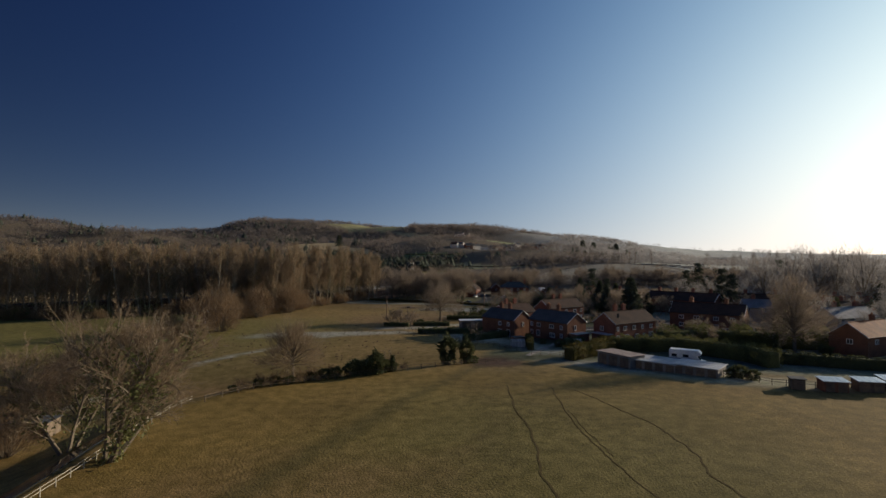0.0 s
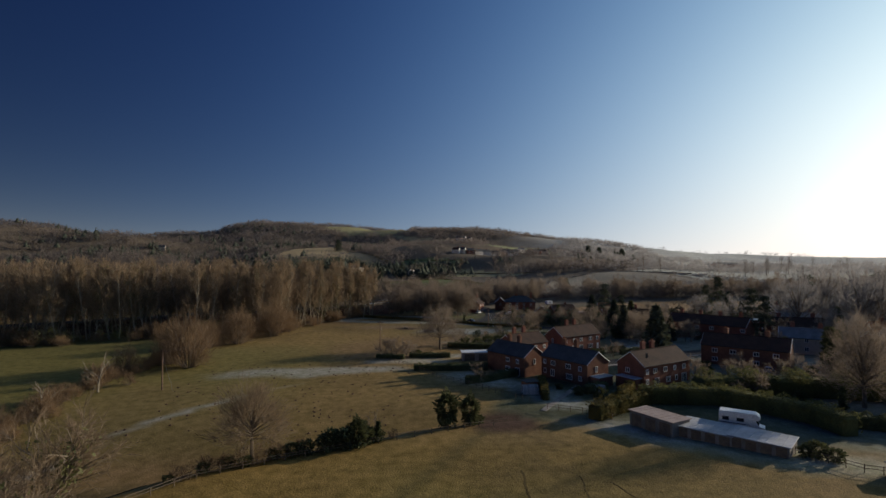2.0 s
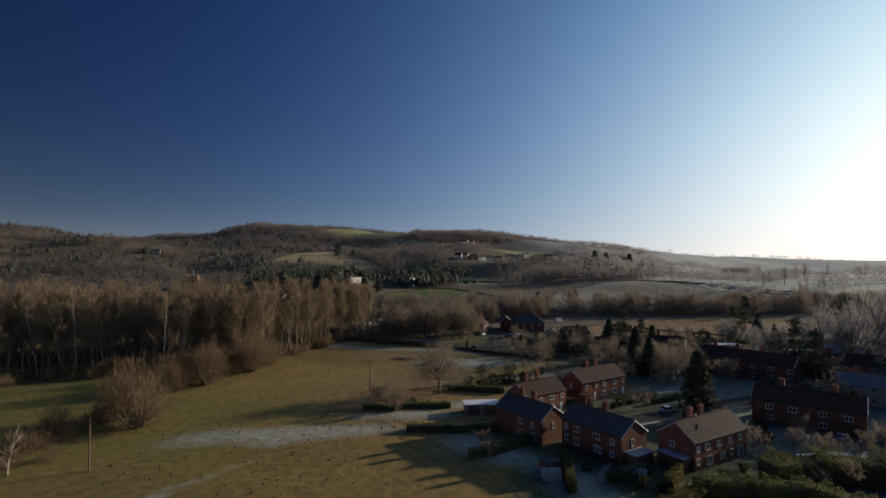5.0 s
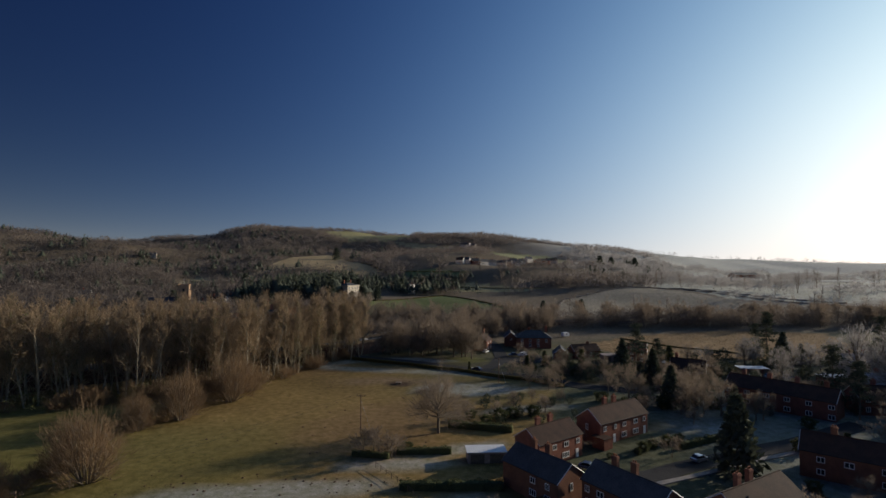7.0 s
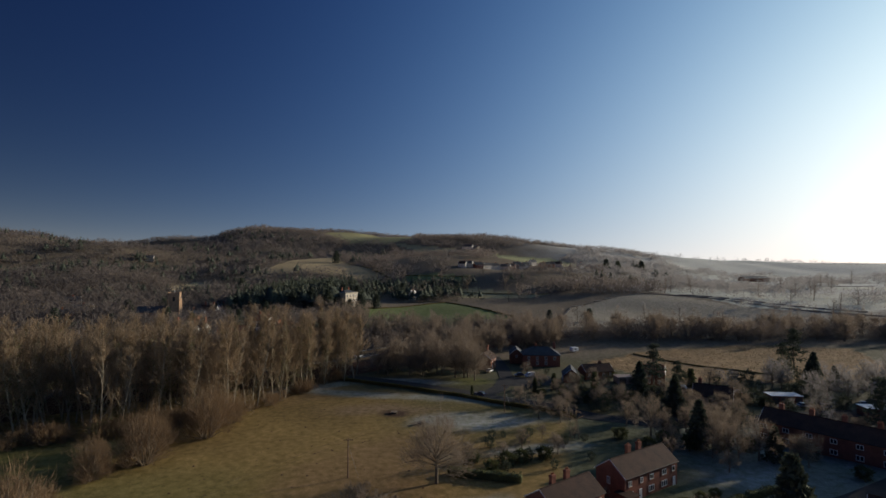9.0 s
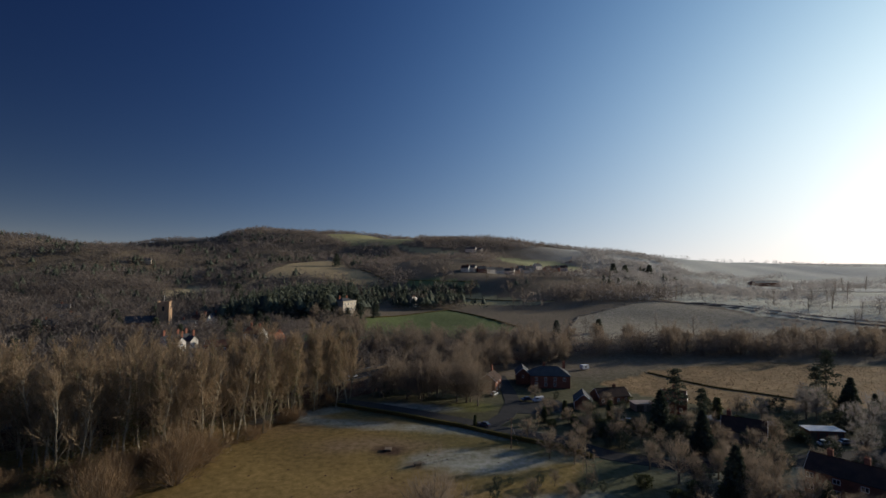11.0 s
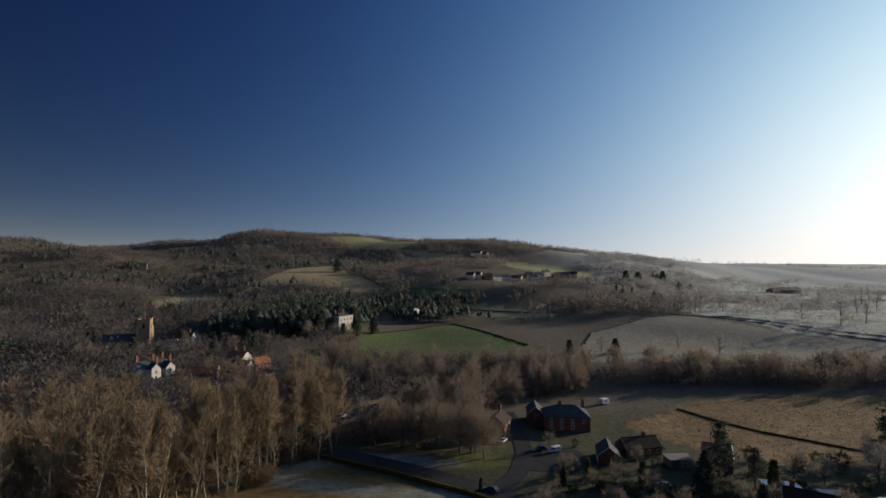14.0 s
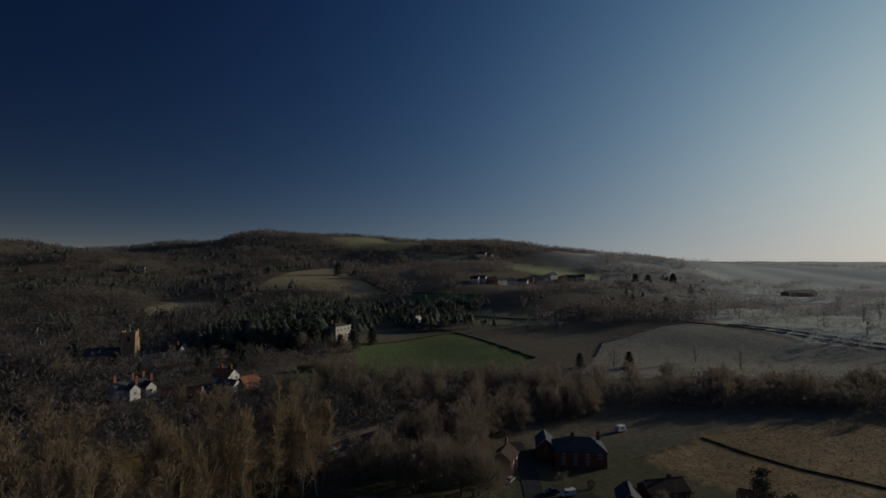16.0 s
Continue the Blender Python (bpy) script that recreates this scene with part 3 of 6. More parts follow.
h1 = house(19.7, 158.8, -53, 14, 7.5, 5.2, 7.7, BROWN_BRICK, SLATE, "brown brick house with slate roof and tall chimneys", ((-2.5, 0.4, 2.0), (1.2, 0.4, 2.1)),
           [(1.0, 3.2, 1.3, 1.15, 2), (4.6, 3.2, 1.0, 1.15, 2), (1.0, 0.9, 1.7, 1.2, 3), (4.6, 0.1, 1.5, 2.1, 2)], SEMI, (), ((0, 3.0, 0.7, 1.4, 1),), group="brick houses of the estate")
h3 = house(51.4, 144.6, 31, 17, 7.5, 5.2, 7.9, BRICK, TILE, "red brick semi-detached house with a brown tiled roof", ((-3.6, 0.4, 2.1), (-0.2, 0.4, 2.1)),
           [(-7.4, 3.2, 0.9, 1.15, 2), (-4.6, 3.2, 1.3, 1.15, 2), (-0.9, 3.2, 1.3, 1.15, 2), (2.6, 3.2, 0.9, 1.15, 2), (6.2, 3.2, 1.2, 1.15, 2),
            (-7.4, 0.9, 1.0, 1.2, 2), (-3.9, 0.4, 1.7, 1.7, 3), (0.2, 0.7, 1.6, 1.3, 3), (3.2, 0.8, 0.9, 1.2, 1), (6.2, 0.1, 1.8, 2.1, 3)], SEMI,
           ((0.8, 3.0, 1.2, 1.2, 2),), (), group="brick houses of the estate")
porch(h3, -9.6, -0.4, 2.4, 5.4, 2.3)
part("skylight", block(0.8, 0.05, 1.1, -5.5, -2.2, 6.55, 0.01), glass, h3).rotation_euler = (0, 0, 0)
h4 = house(24.5, 177.1, 36, 14, 7.5, 5.2, 7.7, BRICK, TILE, "red brick house with a weathered brown tile roof", ((-3.2, 0.4, 1.9), (0.8, 0.4, 2.0)),
           [(-2.2, 3.2, 1.3, 1.15, 2), (1.6, 3.2, 1.5, 1.15, 2), (5.5, 3.2, 1.1, 1.15, 2), (1.4, 0.8, 2.2, 1.3, 4), (-3.2, 0.9, 1.2, 1.2, 2)], SEMI, (), (),
           group="brick houses of the estate", doors=((5.2, -1),))
h5 = house(43.4, 191.1, 33.7, 18, 7.5, 5.2, 7.9, BRICK, TILE, "red brick semi-detached house with a brown tiled roof and white windows", ((-2.6, 0.4, 2.0), (1.0, 0.4, 2.0)),
           [(-7.4, 3.2, 1.1, 1.15, 2), (-3.6, 3.2, 0.9, 1.15, 2), (-0.2, 3.2, 1.3, 1.15, 2), (4.2, 3.2, 1.5, 1.15, 2), (7.6, 3.2, 1.0, 1.15, 1),
            (-0.3, 0.7, 1.9, 1.3, 3), (4.2, 0.7, 2.1, 1.3, 3), (-7.0, 0.9, 1.2, 1.2, 2)], SEMI, ((0.4, 2.8, 0.8, 1.5, 2),), (), group="brick houses of the estate", doors=((-4.0, -1), (7.8, -1)))
porch(h5, -9.2, -4.4, 3.0, 3.6, 2.4, BRICK, TILE)
h6 = house(84, 162, -40, 21, 8, 5.2, 8.0, BROWN_BRICK, TILE, "long dark brick house with a brown tiled roof", ((-5, 0.3, 1.8), (5, 0.3, 1.8)),
           [(-7, 3.2, 1.4, 1.15, 2), (-2.5, 3.2, 1.6, 1.15, 2), (3, 3.2, 1.4, 1.15, 2), (7.5, 3.2, 1.4, 1.15, 2), (-7, 0.8, 1.4, 1.2, 2), (3, 0.8, 1.4, 1.2, 2)], SEMI, (), (),
           group="brick houses of the estate")
h7 = house(100, 121, 24, 15, 8, 4.6, 7.4, BROWN_BRICK, ORANGE_TILE, "brick house with an orange tiled roof behind hedges", ((3, 0.3, 1.6),),
           [(-4, 2.8, 1.4, 1.1, 2), (3, 2.8, 1.4, 1.1, 2)], SEMI, ((-0.4, 2.6, 1.3, 1.2, 2),), (), group="brick houses of the estate")
TERRACE = [(-13 + 5.2 * k, 3.4, 1.5, 1.2, 2) for k in range(6)] + [(-13 + 5.2 * k, 0.7, 1.6, 1.3, 2) for k in range(6)]
h8 = house(99, 211, -50, 28, 8, 5.4, 8.2, BRICK, TILE, "long terrace of red brick cottages under dark tiles", ((-10, 0.3, 1.8), (-3, 0.3, 1.8), (4, 0.3, 1.8), (11, 0.3, 1.8)), TERRACE, TERRACE, (), ())
hip = house(45, 323, -4, 17, 11, 5.2, 8.2, BRICK, SLATE, "red brick villa with a hipped slate roof", ((-2, 2.2, 2.0), (6.5, 0.4, 2.2)),
            [(-6, 3.0, 1.2, 1.5, 2), (-2, 3.0, 1.2, 1.5, 2), (2, 3.0, 1.2, 1.5, 2), (6, 3.0, 1.2, 1.5, 2), (-6, 0.7, 1.2, 1.6, 2), (-2, 0.7, 1.2, 1.6, 2), (2, 0.7, 1.2, 1.6, 2)],
            (), (), ((0, 3, 1.2, 1.5, 2),), hip=5.0)


# ---- trees ----
def grow(seed, height, spread, bole=0.25, upright=0.5, limbs=9, forks=4, twigs=7, radius=0.25, droop=0.0, levels=3, stems=1):
    """A bare tree: limbs as tapered tubes, twigs as thin slips. Returns (tubes, slips)."""
    rng = np.random.default_rng(seed)
    tubes, slips = [], []

    def side_way(way, angle):
        axis = rng.normal(size=3)
        axis -= way * (axis @ way)
        axis /= np.linalg.norm(axis) + 1e-9
        v = way * math.cos(angle) + axis * math.sin(angle)
        return v / np.linalg.norm(v)

    def branch(p, way, length, r, level):
        n = 4 if level == 0 else 3
        pts = [p]
        for _ in range(n):
            way = way + rng.normal(size=3) * (0.07 if level == 0 else 0.16) + np.array((0, 0, (0.10 * upright if level else 0.12) - droop * level * 0.08))
            way = way / np.linalg.norm(way)
            pts.append(pts[-1] + way * length / n)
        for k in range(n):
            tubes.append((pts[k], pts[k + 1], r * (1 - 0.75 * k / n), r * (1 - 0.75 * (k + 1) / n), level))
        count = (limbs, forks, forks, twigs)[level]
        for k in range(count):
            f = bole + (1 - bole) * (k + rng.random()) / count if level == 0 else 0.25 + 0.75 * (k + rng.random()) / count
            f = min(f, 0.999) * n
            i = int(f)
            q = pts[i] + (pts[i + 1] - pts[i]) * (f - i)
            if level == 0:
                g = (f / n - bole) / (1 - bole)
                out = side_way(np.array((0, 0, 1.0)), radians(72 - 45 * upright) * (1.05 - 0.55 * g))
                branch(q, out, spread * (1.0 - 0.55 * g) * rng.uniform(0.8, 1.15), r * 0.42, 1)
            elif level < levels:
                out = side_way((pts[i + 1] - pts[i]) / np.linalg.norm(pts[i + 1] - pts[i]), rng.uniform(0.4, 0.85))
                if level == levels - 1:
                    ln = length * rng.uniform(0.35, 0.7)
                    end = q + (out + np.array((0, 0, 0.25 * upright - droop * 0.4))) * ln
                    slips.append((q, end, 0.035 + 0.02 * rng.random()))
                    for _ in range(twigs):
                        s = q + (end - q) * rng.uniform(0.2, 1)
                        o = side_way(out, rng.uniform(0.3, 0.9)) + np.array((0, 0, 0.2 * upright - droop * 0.5))
                        slips.append((s, s + o * ln * rng.uniform(0.3, 0.75), 0.022 + 0.015 * rng.random()))
                else:
                    branch(q, out, length * rng.uniform(0.45, 0.7), r * 0.5, level + 1)

    for s in range(stems):
        lean = rng.normal(size=2) * (0.05 if stems == 1 else 0.28)
        way = np.array((lean[0], lean[1], 1.0))
        branch(np.array((lean[0], lean[1], -0.5)) * 1.0, way / np.linalg.norm(way), height * (0.86 if stems == 1 else rng.uniform(0.6, 0.9)), radius, 0)
    return tubes, slips


def tube_mesh(name, tubes, mat, thin=0.02):
    verts, faces = [], []
    for p, q, r0, r1, level in tubes:
        sides = 6 if level == 0 else 4 if level == 1 else 3
        d = (q - p) / (np.linalg.norm(q - p) + 1e-9)
        u = np.cross(d, (0.31, 0.87, 0.38))
        u /= np.linalg.norm(u)
        v = np.cross(d, u)
        base = len(verts)
        for c, r in ((p, max(r0, thin)), (q, max(r1, thin))):
            for k in range(sides):
                a = 2 * math.pi * k / sides
                verts.append(c + (u * math.cos(a) + v * math.sin(a)) * r)
        for k in range(sides):
            faces.append((base + k, base + (k + 1) % sides, base + sides + (k + 1) % sides, base + sides + k))
    return mesh_of(name, verts, faces, mat)


def slip_mesh(name, slips, mat, seed, widen=1.0):
    rng = np.random.default_rng(seed)
    p, q = np.array([s[0] for s in slips]), np.array([s[1] for s in slips])
    w = np.array([s[2] for s in slips])[:, None] * widen
    side = np.cross(q - p, rng.normal(size=p.shape))
    side = side / (np.linalg.norm(side, axis=1, keepdims=True) + 1e-9) * w
    return quick_mesh(name, np.stack((p - side, p + side, q), 1), 3, mat)


def leaf_cloud(name, centres, size, mat, seed, flat=0.0, down=0.0):
    """Small leaf sprays (bent quads) about the given centres."""
    rng = np.random.default_rng(seed)
    c = np.asarray(centres, float)
    n = len(c)
    u, v = rng.normal(size=(n, 3)), rng.normal(size=(n, 3))
    u[:, 2] *= 1 - flat
    u[:, 2] -= down
    u /= np.linalg.norm(u, axis=1, keepdims=True)
    v -= u * (u * v).sum(1, keepdims=True)
    v /= np.linalg.norm(v, axis=1, keepdims=True)
    s = size * rng.uniform(0.6, 1.4, (n, 1))
    return quick_mesh(name, np.stack((c - u * s, c + v * s * 0.5, c + u * s * 1.1, c - v * s * 0.5), 1), 4, mat)


def dome_tree(label, seed, width, height, bark=BARK, twig=TWIG, slips=1400, trunk=0.18, limbs=16, thick=0.03, name="bare_tree", shape=1.0):
    """A bare tree with a dense rounded crown: limbs fan out from the trunk and end in clouds of fine twigs."""
    rng = np.random.default_rng(seed)
    ob = thing(name, 0, 0, 0, 0, label, "tree")
    tubes, tips = [], []
    fork = np.array((0, 0, trunk * height))
    r0 = 0.022 * height
    if trunk > 0.05:
        tubes.append((np.array((0, 0, -0.5)), fork, r0 * 1.2, r0, 0))
    for k in range(limbs):
        q = 2 * math.pi * k * 0.382 + rng.normal() * 0.2
        up = (k + 0.5) / limbs
        e = math.asin(min(0.99, up ** shape))
        reach = rng.uniform(0.82, 1.06)
        end = np.array((math.cos(q) * math.cos(e) * width / 2, math.sin(q) * math.cos(e) * width / 2, 0)) * reach
        end[2] = trunk * height * 0.8 + math.sin(e) * height * (1 - trunk * 0.8) * reach
        root = fork + np.array((0, 0, up * 0.2 * height)) if trunk > 0.05 else np.array((math.cos(q), math.sin(q), -0.3)) * 0.06 * width
        mid = root + (end - root) * 0.5 + np.array((0, 0, 0.06 * height))
        tubes += [(root, mid, r0 * 0.5, r0 * 0.26, 1), (mid, end, r0 * 0.26, 0.02, 2)]
        for twig_no in range(5):
            f = rng.uniform(0.3, 1.0)
            p = root + (mid - root) * f * 2 if f < 0.5 else mid + (end - mid) * (f - 0.5) * 2
            tip = p + rng.normal(size=3) * 0.12 * width * (1.1 - 0.4 * f) + (0, 0, 0.03 * height)
            tip[2] = max(tip[2], 0.12 * height)
            if twig_no < 3:
                tubes.append((p, tip, r0 * 0.16, 0.015, 2))
            tips += [(p, tip, root)]
    part("trunk", tube_mesh("trunk", tubes, bark, 0.012), bark, ob)
    out = []
    for k in range(slips):
        p, tip, root = tips[int(rng.integers(len(tips)))]
        s = p + (tip - p) * rng.uniform(0.3, 1.0) + rng.normal(size=3) * 0.045 * width
        way = (s - root) / (np.linalg.norm(s - root) + 1e-6) + rng.normal(size=3) * 0.45 + (0, 0, 0.25)
        out.append((s, s + way * (0.07 * width + 0.25) * rng.uniform(0.6, 1.3), thick * rng.uniform(0.7, 1.3)))
    part("crown", slip_mesh("crown", out, twig, seed), twig, ob)
    return ob


def bare_tree(label, seed, bark, twig, widen=1.0, ivy=0, name="bare_tree", **shape):
    """A prototype tree with trunk and crown, standing at the origin until it is placed."""
    tubes, slips = grow(seed, **shape)
    ob = thing(name, 0, 0, 0, 0, label, "tree")
    part("trunk", tube_mesh("trunk", tubes, bark), bark, ob)
    part("crown", slip_mesh("crown", slips, twig, seed, widen), twig, ob)
    if ivy:
        rng = np.random.default_rng(seed + 9)
        stem = [t for t in tubes if t[4] <= 1]
        pts = []
        for _ in range(ivy):
            t = stem[int(rng.random() ** 1.6 * len(stem))]
            pts.append(t[0] + (t[1] - t[0]) * rng.random() + rng.normal(size=3) * 0.5)
        part("ivy", leaf_cloud("ivy", pts, 0.19, IVY, seed), IVY, ob, "dark green ivy on the stems")
    return ob


def conifer(label, seed, height, width, mat=NEEDLE, sprays=1600, name="conifer", full=1.0):
    rng = np.random.default_rng(seed)
    ob = thing(name, 0, 0, 0, 0, label, "tree")
    part("trunk", rod((0, 0, -0.5), (0, 0, height * 0.95), 0.02 * height, 0.03, 7), BARK, ob)
    f = rng.random(sprays) ** 0.8
    tier = np.floor(f * 14) / 14 * 0.5 + f * 0.5
    a = rng.uniform(0, 2 * math.pi, sprays)
    r = width / 2 * (1 - tier) ** (0.75 / full) * rng.uniform(0.35, 1.0, sprays) * (1 + 0.2 * np.sin(a * 3 + tier * 40) + 0.22 * np.sin(a * 5 - tier * 63))
    z = 0.06 * height + tier * 0.94 * height - 0.25 * r
    part("crown", leaf_cloud("crown", np.stack((np.cos(a) * r, np.sin(a) * r, z), 1), 0.035 * height + 0.25, mat, seed, 0.4, 0.35), mat, ob)
    return ob


def shrub(label, seed, width, height, mat=HEDGE, sprays=950, name="shrub"):
    """An uneven evergreen bush with stems."""
    rng = np.random.default_rng(seed)
    ob = thing(name, 0, 0, 0, 0, label, "shrub")
    bm = bmesh.new()
    for k in range(4):
        a = k * 1.6
        rod((0.05 * math.cos(a), 0.05 * math.sin(a), -0.2), (0.25 * width * math.cos(a), 0.25 * width * math.sin(a), height * 0.6), 0.06, 0.02, 5, bm)
    part("stem", bm, BARK, ob)
    d = rng.normal(size=(sprays, 3))
    d /= np.linalg.norm(d, axis=1, keepdims=True)
    bump = 1 + 0.25 * np.sin(d[:, 0] * 5 + seed) * np.sin(d[:, 1] * 4 + 1) + 0.2 * np.sin(d[:, 2] * 6)
    rr = rng.uniform(0.55, 1.0, sprays) * bump
    c = d * rr[:, None] * (width / 2, width / 2, height / 2) + (0, 0, height / 2)
    c[:, 2] = np.maximum(c[:, 2], 0.05)
    part("crown", leaf_cloud("crown", c, 0.12 + 0.025 * height, mat, seed), mat, ob)
    return ob


def put(proto, x, y, turn=0.0, size=1.0, sink=0.0):
    """A copy of a tree at a spot, on the ground."""
    return copy_thing(proto, pose(x, y, gz(x, y) - sink, 0, 0, turn) @ Matrix.Diagonal((size, size, size, 1)))


def retire(*protos):
    """Takes away the patterns once their copies stand."""
    for p in protos:
        for o in (*p.children_recursive, p):
            bpy.data.objects.remove(o)


rng = np.random.default_rng(5)
# the plantation beyond the meadow
poplars = [bare_tree("tall bare poplar with a narrow upright twiggy crown", 20 + k, PALE_BARK, TWIG, 1.5, ivy=(60, 260, 0, 340)[k], name="poplar_tree",
                     height=24, spread=5.6, bole=0.2, upright=0.88, limbs=16, forks=7, twigs=11, radius=0.24, levels=2) for k in range(4)]
WOOD_FRONT = lambda x: np.interp(x, [-330, -138, -124, -100, -66, -47, -30], [190, 198, 206, 217, 236, 286, 306])
WOOD_BACK = lambda x: np.interp(x, [-330, -160, -110, -60, -38], [262, 270, 292, 316, 322])
ROAD_Y = lambda x: np.interp(x, [-300, -130, -44, -30, 30, 120], [110, 254, 313, 333, 384, 430])
count = 0
for row in range(40):
    for k in range(37):
        x, y = -214 + 5.0 * k + rng.normal() * 1.1, 186 + 6.0 * row + rng.normal() * 1.2
        if not (x < -36 and WOOD_FRONT(x) + 3 < y < WOOD_BACK(x)) or count >= 400:
            continue
        if abs(y - ROAD_Y(x)) < 9:
            continue
        if y > WOOD_FRONT(x) + 30 and rng.random() < 0.34:
            continue
        tagged(put(poplars[int(rng.integers(4))], x, y, rng.uniform(0, 360), rng.uniform(1.05, 1.36)), group="poplar plantation")
        count += 1
for x, y in ((-42, 287), (-46, 291), (-39, 294), (-49, 283), (-53, 279), (-51, 289), (-56, 285), (-59, 277), (-63, 271), (-60, 283), (-65, 279), (-40, 299), (-45, 297)):
    tagged(put(poplars[int(rng.integers(4))], x, y, rng.uniform(0, 360), rng.uniform(1.0, 1.25)), group="poplar plantation")
retire(*poplars)

# single trees
near = bare_tree("large bare ivy-clad tree leaning over the stream", 3, BARK, TWIG, 0.6, ivy=2600, name="streamside_tree",
                 height=15, spread=6.5, bole=0.2, upright=0.5, limbs=11, forks=6, twigs=14, radius=0.3, stems=3)
put(near, -38.5, 58.5, 20, 1.2)
put(near, -46, 63, 140, 0.95)
retire(near)
round_tree = dome_tree("round-headed bare tree in the hedgerow", 8, 11.5, 11.5, BARK, TWIG, 6500, 0.3, 30, 0.024)
put(round_tree, -28.5, 97.5, 0, 1.0)
retire(round_tree)
oak = dome_tree("spreading bare oak standing at the meadow edge", 12, 14.5, 14, BARK, GREY_TWIG, 5200, 0.25, 26, 0.028, "oak_tree")
put(oak, -1, 193, 30, 1.06)
for x, y, s in ((4, 296, 1.15), (12, 291, 1.1), (-4, 303, 1.1)):
    put(oak, x, y, x * 40, s)
retire(oak)
big = dome_tree("large broad bare tree rising behind the dark hedge", 14, 14, 17.5, BARK, GREY_TWIG, 8000, 0.2, 30, 0.03, "large_bare_tree")
put(big, 83, 121, 80)
retire(big)
willow = dome_tree("russet bare willow with a dense domed thicket crown", 31, 14.5, 14, BARK, RUST_TWIG, 4800, 0.0, 32, 0.034, "willow_tree", 0.8)
for x, y, s, a in ((-70, 161, 1.05, 0), (-77, 166, 0.85, 70), (-72.5, 201, 0.95, 40), (-66.5, 220, 1.05, 90), (-68, 228, 0.9, 10), (-65, 233, 0.7, 200), (-79, 192, 0.7, 20), (-76, 212, 0.8, 130), (-83, 154, 0.55, 5),
                   (-63, 80, 0.7, 30), (-70, 96, 0.6, 130), (-56, 66, 0.55, 130), (-60, 57, 0.6, 60), (-84, 200, 0.5, 5)):
    put(willow, x, y, a, s)
retire(willow)
thicket = dome_tree("tangled bare thicket beside the ditch", 32, 6.5, 4.4, BARK, RUST_TWIG, 900, 0.0, 14, 0.032, "thicket", 0.7)
for k in range(46):
    y = 104 + 54 * rng.random() if k < 34 else 160 + 66 * rng.random()
    x = float(np.interp(y, [104, 122, 141, 155, 190, 226], [-76, -80, -81, -82, -78, -70])) + rng.normal() * 2.4
    tagged(put(thicket, x, y, rng.uniform(0, 360), rng.uniform(0.5, 1.05)), group="ditch thickets")
for k in range(44):
    f = rng.random()
    x = -88 + 44 * f
    tagged(put(thicket, x, float(WOOD_FRONT(x)) + rng.uniform(-1, 6), rng.uniform(0, 360), rng.uniform(0.7, 1.3)), group="wood-edge thickets")
for k in range(54):
    x = -212 + 124 * rng.random()
    tagged(put(thicket, x, float(WOOD_FRONT(x)) + rng.uniform(-3, 3), rng.uniform(0, 360), rng.uniform(0.8, 1.5)), group="wood-edge thickets")
for x, y, s in ((-35, 89, 0.5), (-33, 92, 0.55), (-31, 93, 0.5), (-29, 94.5, 0.55), (-26.5, 95.5, 0.55), (-24.5, 97, 0.6), (-21.5, 98.5, 0.6), (-8, 105, 0.35)):
    tagged(put(thicket, x, y, x * 31, s), group="hedgerow thickets")
retire(thicket)
dead = bare_tree("half-dead tree with pale broken limbs", 33, PALE_BARK, GREY_TWIG, 0.5, name="dead_tree", height=8, spread=5, bole=0.25, upright=0.5, limbs=5, forks=3, twigs=3, radius=0.32)
put(dead, -77.4, 135, 20, 1.0)
put(dead, -79, 121, 150, 0.7)
retire(dead)
alder = dome_tree("dense bare alder in the copse by the road", 41, 9, 13, BARK, GREY_TWIG, 1650, 0.12, 14, 0.045, "alder_tree")
hazy_tree = dome_tree("bare garden tree coloured grey for haze", 42, 9, 12, BARK, HAZE_TWIG, 1700, 0.2, 16, 0.04, "garden_tree")
brown = dome_tree("bare brown garden tree with fine twigs", 44, 9, 12, BARK, GREY_TWIG, 1500, 0.2, 16, 0.034, "garden_tree")
belt = dome_tree("bare grey-brown tree in the belt beyond the rough field", 43, 9, 13, BARK, GREY_TWIG, 1650, 0.12, 14, 0.045, "belt_tree")
for k in range(46):
    x, y = rng.uniform(-32, 14), rng.uniform(288, 345)
    if y > 292 + 0.25 * abs(x) and not (x < -12 and y > 312):
        tagged(put(alder, x, y, rng.uniform(0, 360), rng.uniform(1.0, 1.3)), group="roadside copse")
for k in range(90):
    x = rng.uniform(60, 330)
    y = 386 + rng.uniform(0, 34) - 0.05 * x
    tagged(put(belt, x, y, rng.uniform(0, 360), rng.uniform(0.85, 1.3)), group="belt of trees beyond the rough field")
for k in range(60):
    x, y = rng.uniform(-75, 60), rng.uniform(362, 415)
    tagged(put(alder, x, y, rng.uniform(0, 360), rng.uniform(0.95, 1.25)), group="belt of trees beyond the road")
for x, y, s in ((62, 222, 0.7), (70, 226, 0.7), (78, 220, 0.75), (86, 230, 0.8), (55, 232, 0.7), (95, 224, 0.75), (60, 212, 0.6), (112, 150, 0.9), (120, 170, 1.0), (130, 190, 1.0),
                (118, 240, 0.9), (135, 260, 1.0), (150, 230, 1.0), (108, 130, 0.8), (125, 140, 0.9), (140, 160, 1.0), (98, 250, 0.8), (125, 275, 0.9), (160, 270, 1.0), (146, 202, 1.0),
                (76, 152, 0.5), (70, 146, 0.45), (66, 132, 0.4), (84, 142, 0.6), (30, 240, 0.75), (36, 236, 0.7), (40, 246, 0.7), (26, 256, 0.6)):
    put(hazy_tree if x > 105 else brown, x, y, x * 7, s)
